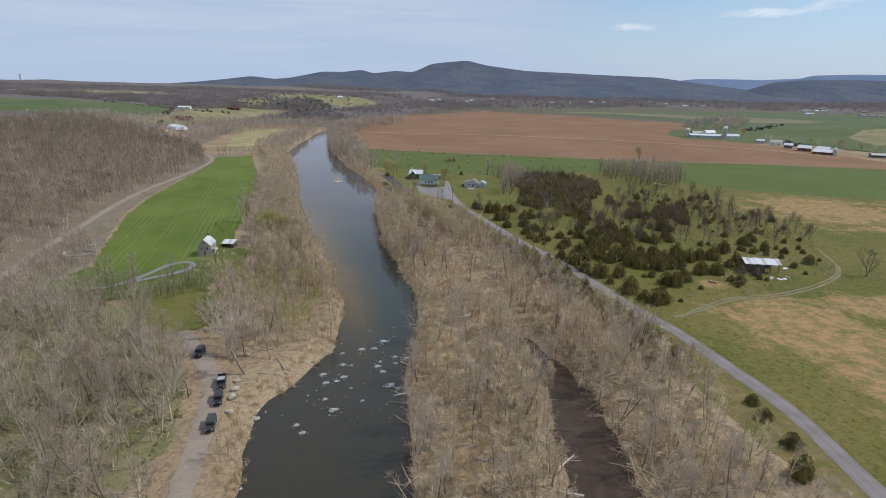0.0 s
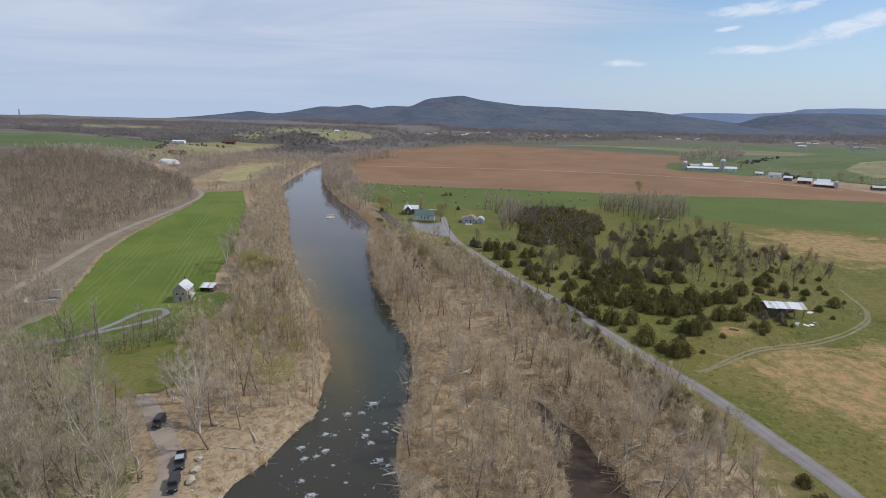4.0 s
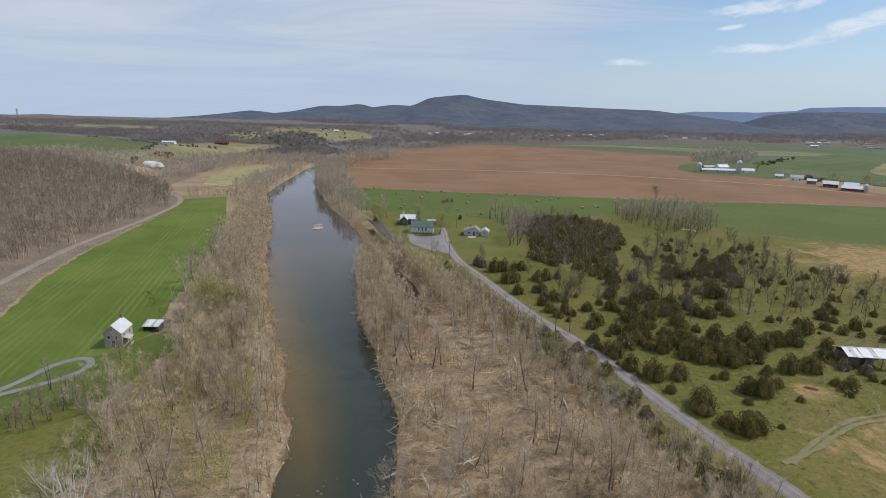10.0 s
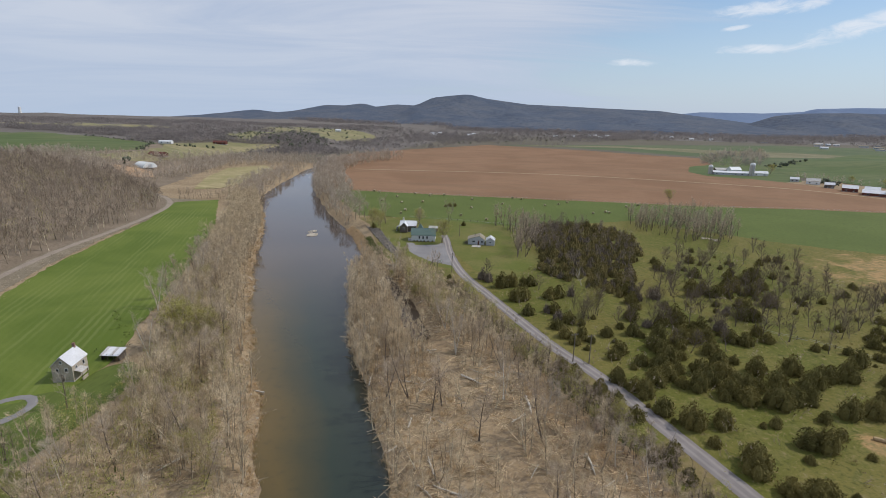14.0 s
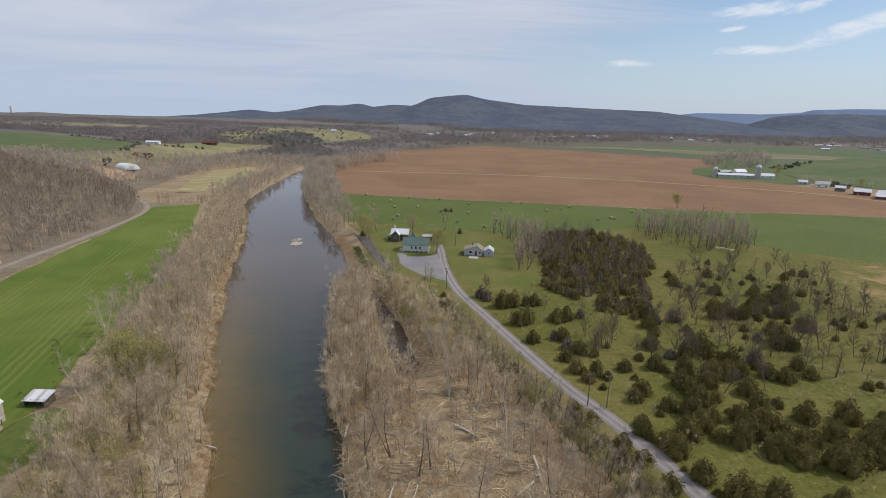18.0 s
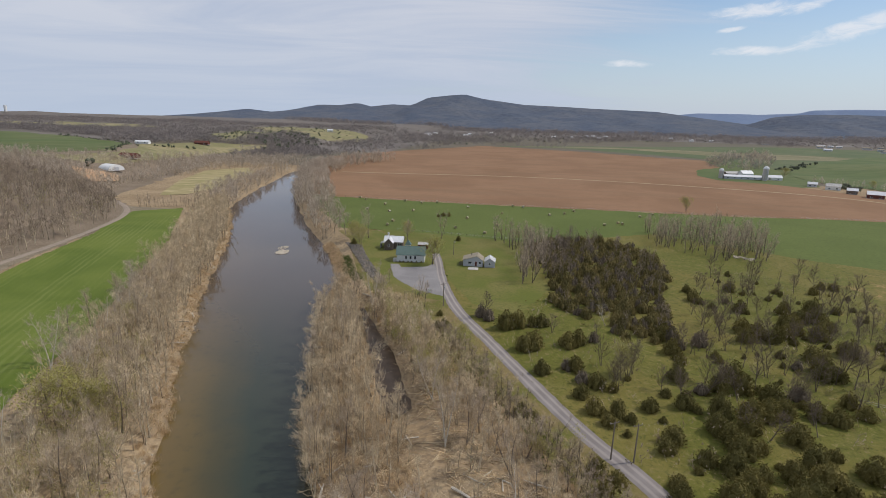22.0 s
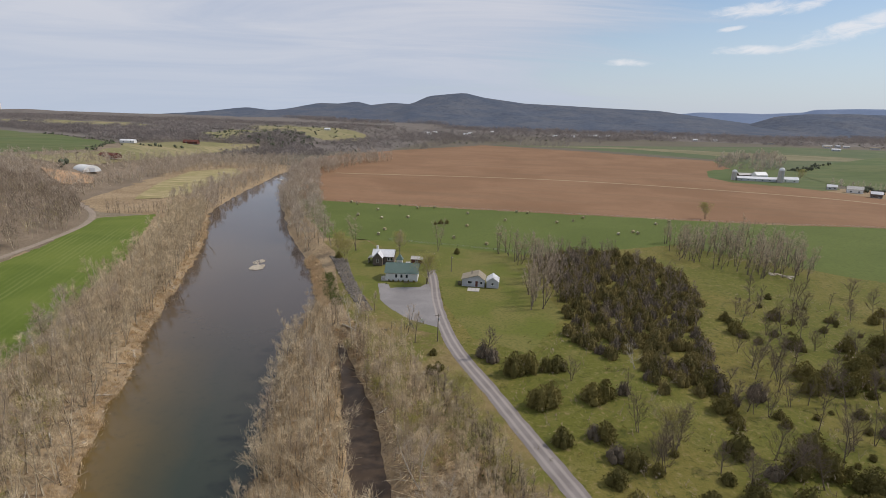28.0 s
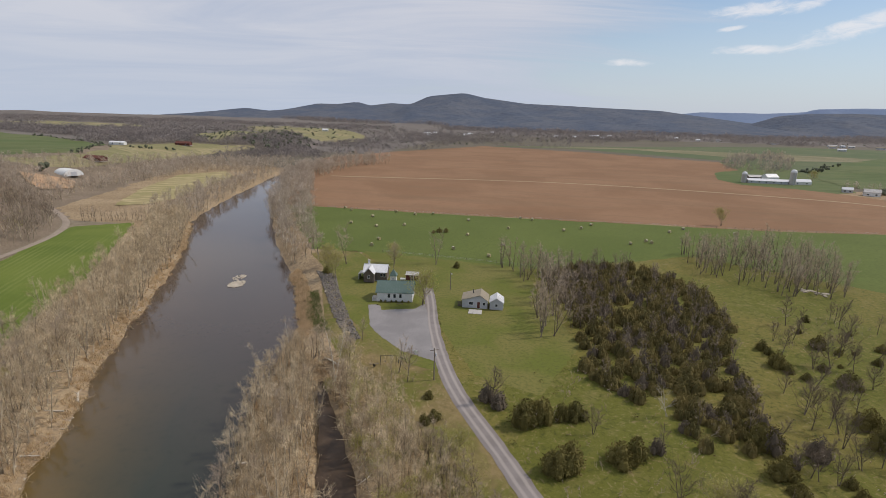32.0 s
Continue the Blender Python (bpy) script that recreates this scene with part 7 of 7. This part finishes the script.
pole("utility_pole", "weathered wooden utility pole beside the gravel lane", -37.2, 264, 8.0)
pole("utility_pole", "weathered wooden utility pole beside the gravel lane", 5.0, 194, 8.0)
pole("utility_pole", "weathered wooden utility pole across the lane", 9.0, 194, 8.0)
pole("light_pole", "tall pole with a yard lamp on the lawn", -43, 328, 6.5, False, True)
sg = empty("notice_board", pose(-43.9, 275.1, 0.05, 0, 0, -25), "white notice board on two posts at the lot's edge", "sign")
box("panel", (1.3, 0.08, 0.95), (0, 0, 1.05), white_paint, sg, 0.01)
for dx in (-0.6, 0.6):
    box("post", (0.1, 0.1, 1.5), (dx, 0.09, 0.75), old_wood, sg)
sw = empty("swing_frame", pose(-49.6, 269.6, 0.0, 0, 0, 12), "dark metal swing frame on the grass", "swing frame")
for dx in (-1.9, 1.9):
    for s in (-1, 1):
        raw("frame_leg", *tube([(dx, s * 0.9, 0), (dx, 0, 2.2)], [0.05, 0.05], 6), black_paint, sw)
raw("top_bar", *tube([(-1.9, 0, 2.2), (1.9, 0, 2.2)], [0.05, 0.05], 6), black_paint, sw)
for dx in (-0.8, 0.8):
    seat = box("swing_seat", (0.5, 0.22, 0.05), (dx, 0, 0.5), black_paint, sw)
    for s in (-0.22, 0.22):
        raw("chain", *tube([(dx + s, 0, 0.5), (dx + s, 0, 2.2)], [0.018, 0.018], 4), steel, seat)
tt = empty("seesaw", pose(-52.6, 267.6, 0.0, 0, 0, 60), "dark wooden seesaw tilted on its stand", "seesaw")
box("plank", (3.0, 0.3, 0.07), (0, 0, 0.6), old_wood, tt, 0.01, (0, 18, 0))
box("stand", (0.3, 0.5, 0.55), (0, 0, 0.28), black_paint, tt)
for dx in (-1.2, 1.2):
    raw("grip", *tube([(dx, -0.2, 0.6 - dx * 0.31), (dx, 0, 0.95 - dx * 0.31), (dx, 0.2, 0.6 - dx * 0.31)], [0.025] * 3, 5), steel, tt)
cb = empty("climbing_arch", pose(-46.4, 270.8, 0.0, 0, 0, 20), "dark metal climbing arch beside the swing", "climbing frame")
for k in range(3):
    raw("hoop", *tube([(1.0 * math.cos(a), k * 0.6 - 0.6, 1.5 * math.sin(a)) for a in np.linspace(0, math.pi, 9)], [0.04] * 9, 6), black_paint, cb)
for a in np.linspace(0.3, 2.8, 6):
    raw("rung", *tube([(math.cos(a), -0.6, 1.5 * math.sin(a)), (math.cos(a), 0.6, 1.5 * math.sin(a))], [0.03, 0.03], 6), black_paint, cb)


def fence(name, label, line, step=4.0, h=1.1, rails=(0.5, 0.95)):
    line = spline(line, step)
    e = empty(name, pose(float(line[0, 0]), float(line[0, 1]), 0), label, "fence")
    rel = line - line[0]
    z = ground_z(line[:, 0], line[:, 1])
    me = None
    for (x, y), zz in zip(rel, z):
        if me is None:
            p0 = box("post", (0.14, 0.14, h + 0.3), (0, 0, h / 2), pole_wood, e)
            me = p0.data
            p0.location = (x, y, zz)
        else:
            o = new("post", me)
            o.parent, o.location = e, (x, y, zz)
    for zr in rails:
        raw("wire", *tube([(x, y, zz + zr) for (x, y), zz in zip(rel, z)], [0.02] * len(rel), 4), steel, e)


fence("meadow_fence", "post and wire fence between lawn and meadow", [(-80, 371.5), (-60, 369.5), (-12, 364)])
fence("field_fence", "post and wire fence along the ploughed field", [(-145, 471.4), (-63, 469.6), (39, 471.4), (134, 473.4), (187, 481.4), (280, 483.5)], 5.0)
fence("pasture_fence", "old post and wire fence in the pasture", [(62, 226), (78, 218), (92, 206), (110, 196)], 4.0)


# ---- vehicles beside the river ----
def vehicle(name, label, x, y, turn, paint, top, L=4.6, W=1.85, high=1.85, bed=False):
    e = empty(name, pose(x, y, float(ground_z(x, y)) + 0.2, 0, 0, turn), label, "car", "parked vehicles")
    hood = 0.28 * L
    body = box("body", (L, W, 0.72), (0, 0, 0.78), paint, e, 0.1)
    if bed:
        cab = box("cab", (L * 0.36, W * 0.92, 0.72), (0.02 * L, 0, 1.48), paint, e, 0.14)
        for s in (-1, 1):
            box("bed_side", (L * 0.34, 0.08, 0.35), (-L * 0.32, s * (W / 2 - 0.06), 1.3), paint, e)
        box("tailgate", (0.08, W * 0.94, 0.35), (-L * 0.49, 0, 1.3), paint, e)
        box("roof", (L * 0.3, W * 0.84, 0.06), (0.02 * L, 0, 1.86), top, e, 0.02)
        cx, cl = 0.02 * L, L * 0.36
    else:
        cl = L - hood - 0.15
        cx = -hood / 2
        cab = box("cab", (cl, W * 0.92, high - 1.1), (cx, 0, 1.12 + (high - 1.1) / 2), paint, e, 0.14)
        box("roof", (cl - 0.25, W * 0.84, 0.07), (cx, 0, high + 0.03), top, e, 0.025)
    zg = 1.15 + (high - 1.15) * 0.5
    box("windscreen", (0.05, W * 0.78, 0.5), (cx + cl / 2 + 0.005, 0, zg), pane_dark, e, 0.01, (0, -12, 0))
    box("rear_window", (0.05, W * 0.7, 0.42), (cx - cl / 2 - 0.005, 0, zg), pane_dark, e, 0.01, (0, 8, 0))
    for s in (-1, 1):
        for k in (-0.24, 0.24):
            box("side_window", (cl * 0.38, 0.04, 0.42), (cx + k * cl, s * (W * 0.46 + 0.005), zg), pane_dark, e, 0.01)
        box("mirror", (0.12, 0.22, 0.18), (cx + cl / 2 - 0.1, s * (W / 2 + 0.08), 1.25), paint, e, 0.03)
        box("headlight", (0.06, 0.3, 0.2), (L / 2 + 0.005, s * W * 0.36, 0.9), white_paint, e, 0.02)
        box("tail_light", (0.06, 0.16, 0.3), (-L / 2 - 0.005, s * W * 0.42, 0.95), lamp_red, e, 0.02)
        for k in (-0.31, 0.31):
            w = cyl("wheel", 0.38, 0.24, (0, 0, 0), rubber, e, 18, (90, 0, 0))
            w.location = (k * L, s * (W / 2 - 0.08), 0.38)
            cyl("rim", 0.22, 0.26, (0, 0, 0), steel, w, 12, (90, 0, 0))
    for s in (-1, 1):
        box("bumper", (0.16, W * 0.95, 0.22), (s * (L / 2 + 0.06), 0, 0.6), rubber, e, 0.04)
    e.scale = (0.86, 0.86, 0.86)
    return e


vehicle("off_roader", "black off-road car parked under the sycamore", -70.5, 97.2, -75, black_paint, black_paint, 4.2)
vehicle("pickup_truck", "dark pickup with a pale grey cab top on the lane", -59.7, 88.4, -62, black_paint, grey_top, 5.3, 1.95, 1.9, True)
vehicle("dark_car", "dark station car parked behind the pickup", -57.2, 83.2, -64, black_paint, black_paint, 4.7)
vehicle("green_car", "dark green station car parked on the lane", -53.9, 75.6, -66, green_paint, green_paint, 4.8)


# ---- stones, foam, driftwood, reeds ----
def rock(seed, n=1):
    r = np.random.default_rng(seed)
    bm = bmesh.new()
    bmesh.ops.create_icosphere(bm, subdivisions=n, radius=1.0)
    for v in bm.verts:
        v.co *= float(r.uniform(0.72, 1.12))
        v.co.z *= 0.6
    V = np.array([v.co[:] for v in bm.verts])
    F = np.array([[v.index for v in f.verts] for f in bm.faces])
    bm.free()
    return V, F


ROCKS = [rock(400 + i) for i in range(5)]
p = spread(2100, [(-97, 338), (-88, 335), (-80.5, 318), (-70.5, 299), (-60.5, 281.5), (-63.5, 279.5), (-74, 296), (-83, 313), (-92, 330)], r3)
scatter("riprap", ROCKS, p[:, 0], p[:, 1], r3.uniform(0.16, 0.46, len(p)), riprap_stone, "bank of grey riprap boulders above the river", "riprap", -0.12, seed=41)
ry_ = np.concatenate([r3.uniform(60, 420, 520), r3.uniform(80, 135, 200)])
scatter("shore_stones", ROCKS, bank_l(ry_) - np.abs(r3.normal(0, 2.2, len(ry_))) + 0.8, ry_, r3.uniform(0.12, 0.5, len(ry_)), stone, "pale stones along the water's edge", "stones", 0.0, seed=42)
ry_ = r3.uniform(60, 420, 420)
scatter("shore_stones", ROCKS, bank_r(ry_) + np.abs(r3.normal(0, 1.5, len(ry_))) - 0.5, ry_, r3.uniform(0.1, 0.42, len(ry_)), stone, "pale stones along the water's edge", "stones", 0.0, seed=43)
for i, (x, y, s, l) in enumerate([(-57.4, 90.4, 0.75, "pale boulder beside the lane"), (-56.2, 87.6, 1.0, "pale boulder beside the lane"), (-55.4, 85.0, 1.05, "pale boulder beside the lane"), (-53.2, 80.6, 0.9, "pale boulder beside the lane"), (-60.5, 100.5, 0.6, "pale boulder beneath the sycamore"), (-48.5, 82.0, 0.8, "pale boulder at the water's edge"), (-84.5, 316, 0.6, "white stone beside the riprap"), (-47.9, 84.5, 0.6, "pale boulder at the water's edge")]):
    e = raw("boulder", *rock(430 + i, 2), stone)
    e.matrix_world = pose(x, y, float(ground_z(x, y)) + 0.3 * s, 0, 0, i * 50) @ Matrix.Diagonal((s, s * 0.8, s * 0.8, 1))
    tagged(e, l, "boulder", "boulders")
for i, (x, y, n) in enumerate([(86.5, 357, 16), (90.5, 354, 12)]):
    a, d = r3.random(n) * 6.28, r3.random(n) * 3.2
    scatter("stone_pile", ROCKS, x + np.cos(a) * d, y + np.sin(a) * d, r3.uniform(0.4, 0.9, n), stone, "pile of pale field stones in the grove", "stone pile", -0.2, seed=45 + i)
# gravel bar in the river
n = 170
a, d = r3.random(n) * 6.28, np.sqrt(r3.random(n))
scatter("gravel_bar", ROCKS, -123.4 + np.cos(a) * d * 2.6, 325.5 + np.sin(a) * d * 4.0, r3.uniform(0.3, 0.8, n), stone, "small pale gravel bar breaking the river", "gravel bar", 0.0, np.full(n, WATER_Z + 0.02), 44)
n = 50
a, d = r3.random(n) * 6.28, np.sqrt(r3.random(n))
scatter("gravel_bar", ROCKS, -127.0 + np.cos(a) * d * 2.2, 333.0 + np.sin(a) * d * 3.4, r3.uniform(0.25, 0.55, n), stone, "small pale gravel bar breaking the river", "gravel bar", 0.0, np.full(n, WATER_Z - 0.02), 46)


def crest(seed):
    """A broken wave: a low ragged ridge of white water."""
    r = np.random.default_rng(seed)
    n = 9
    xs = np.linspace(-1, 1, n)
    w = 0.24 * (1 - xs**2) ** 0.6 + 0.04
    bend = 0.3 * xs**2 + r.normal(0, 0.06, n)
    V = []
    for i in range(n):
        for k, (o, z) in enumerate(((-1, 0.0), (-0.3, 0.16), (0.4, 0.2), (1, 0.0))):
            V.append((xs[i], bend[i] + o * w[i] * r.uniform(0.6, 1.2), z * w[i] * 2.2 * r.uniform(0.5, 1.3)))
    F = []
    for i in range(n - 1):
        for k in range(3):
            q = (i * 4 + k, i * 4 + k + 1, i * 4 + k + 5, i * 4 + k + 4)
            F += [(q[0], q[2], q[1]), (q[0], q[3], q[2])]
    return np.array(V), np.array(F)


CRESTS = [crest(460 + i) for i in range(5)]


def riffle(n, y0, y1, u0, u1, lo, hi, seed, bias=1.0):
    y = y0 + (y1 - y0) * r3.random(n) ** bias
    u = r3.uniform(u0, u1, n)
    x = bank_l(y) + (bank_r(y) - bank_l(y)) * u
    scatter("white_water", CRESTS, x, y, lo + (hi - lo) * r3.random(n) ** 2, foam, "white broken water in the riffle", "white water", 0.0, np.full(n, WATER_Z + 0.03), seed)


riffle(110, 84, 128, 0.12, 0.95, 0.06, 0.26, 51)


def splash(seed):
    """White water breaking over a stone: a bright core and streaks drawn out downstream."""
    r = np.random.default_rng(seed)
    out = [(v * s + np.array([*o, 0]), f) for (v, f), s, o in ((CRESTS[seed % 5], 0.75, (0, 0)), (CRESTS[(seed + 2) % 5], 0.55, (0.3, -0.4)), (CRESTS[(seed + 3) % 5], 0.4, (-0.4, -0.8)))]
    n = 70
    a = r.normal(-math.pi / 2, 0.75, n)
    d = np.abs(r.normal(0, 0.8, n)) + 0.1
    base = np.column_stack([np.cos(a) * d, np.sin(a) * d, r.uniform(0.02, 0.12, n)])
    way = np.column_stack([np.cos(a), np.sin(a), r.uniform(-0.02, 0.25, n)])
    out.append(spikes(base, way, r.uniform(0.1, 0.4, n), r.uniform(0.08, 0.22, n), r))
    return merge(out)


for i, (x, y, s) in enumerate([(-33, 118, 1.6), (-37, 113, 1.0), (-34, 114, 0.9), (-41, 110, 0.7), (-39, 105, 0.9), (-37, 105, 0.6), (-31, 106, 1.1), (-29, 104, 0.9), (-28, 111, 0.8), (-25, 111, 0.8), (-42, 100, 1.0), (-37, 100, 1.0), (-40, 97, 0.9), (-38, 98, 0.8), (-26, 99, 1.3), (-24, 98, 0.8), (-38, 91, 0.8), (-35, 88, 1.2), (-40, 82, 0.7), (-38, 80, 0.8), (-31, 108, 0.7), (-27, 108, 0.7), (-34, 96, 0.5), (-30, 92, 0.5)]):
    e = raw("white_water", *splash(700 + i), foam)
    e.matrix_world = pose(x, y, WATER_Z + 0.02, 0, 0, float(r3.uniform(-25, 25))) @ Matrix.Diagonal((s * 0.85, s * 0.95, s, 1))
    tagged(e, "white water breaking over a stone in the riffle", "white water", "splashes in the riffle")
riffle(40, 560, 690, 0.1, 0.9, 0.8, 2.2, 53)
# driftwood and fallen limbs
p = np.vstack([spread(200, between, r3, 0, off_ways), spread(45, strip_left(70, 260, lambda y: 26), r3, 0, in_woods)])
STICKS = [tube([(-1.6, 0, 0.1), (0, r3.normal(0, 0.15), 0.16), (1.7, 0.1, 0.12)], [0.11, 0.09, 0.03], 5) for _ in range(3)] + [merge([tube([(-2.2, 0, 0.15), (0, 0.1, 0.2), (2.4, 0, 0.2)], [0.2, 0.16, 0.06], 6), tube([(0.4, 0, 0.2), (1.4, 0.8, 0.7)], [0.08, 0.02], 4), tube([(1.2, 0, 0.2), (2.0, -0.7, 0.6)], [0.06, 0.02], 4)])]
scatter("driftwood", STICKS, p[:, 0], p[:, 1], r3.uniform(0.5, 1.5, len(p)), pale_bark, "bleached fallen limbs and driftwood on the forest floor", "driftwood", 0.0, seed=61)
FALLEN = []
for i in range(5):
    r = np.random.default_rng(520 + i)
    FALLEN.append(merge([tube([(r.normal(0, 0.9), r.normal(0, 0.9), 0.05)] * 1 + [(r.normal(0, 1.6), r.normal(0, 1.6), r.uniform(0.1, 0.5))], [0.06, 0.025], 3) for _ in range(6)]))
p = np.vstack([spread(3000, between, r3, 0, off_ways), spread(420, strip_left(64, 300, lambda y: 24), r3, 0, in_woods), spread(160, [(8, 60), (44, 88), (26, 134), (-6, 130)], r3, 0, off_ways)])
scatter("fallen_sticks", FALLEN, p[:, 0], p[:, 1], r3.uniform(0.5, 1.3, len(p)), bank_mass, "litter of fallen sticks and flood debris", "debris", 0.0, seed=64)
# dead reeds and grass along the east bank
REEDS = []
for i in range(3):
    r = np.random.default_rng(480 + i)
    base = np.column_stack([r.normal(0, 0.45, 60), r.normal(0, 0.45, 60), np.zeros(60)])
    way = np.column_stack([r.normal(0, 0.35, 60), r.normal(0, 0.35, 60), np.ones(60)])
    REEDS.append(spikes(base, way / np.linalg.norm(way, axis=1)[:, None], r.uniform(0.5, 1.3, 60), np.full(60, 0.07), r))
p = np.vstack([spread(700, strip_left(128, 420, lambda y: 5.5), r3), spread(60, strip_left(60, 128, lambda y: 6), r3), spread(600, spit, r3, 0, off_ways), spread(900, strip_right(262, 345, lambda y: 6), r3), spread(700, strip_right(60, 262, lambda y: 22), r3, 0, off_ways), spread(350, [(-33, 238), (-14, 206), (6, 172), (22, 142), (34, 116), (28, 116), (-4, 170), (-40, 232)], r3, 0, off_ways)])
scatter("dead_reeds", REEDS, p[:, 0], p[:, 1], r3.uniform(0.6, 1.2, len(p)), reed, "matted tan dead grass and reeds on the bank", "reeds", 0.0, seed=62)
p = spread(520, [(-88, 318), (-79, 300), (-71, 286), (-74, 284), (-83.5, 298), (-92, 318)], r3)
scatter("bank_grass", SHRUB, p[:, 0], p[:, 1], r3.uniform(0.3, 0.7, len(p)), shrub_leaf, "fresh green grass on the bank", "grass", 0.0, seed=63)
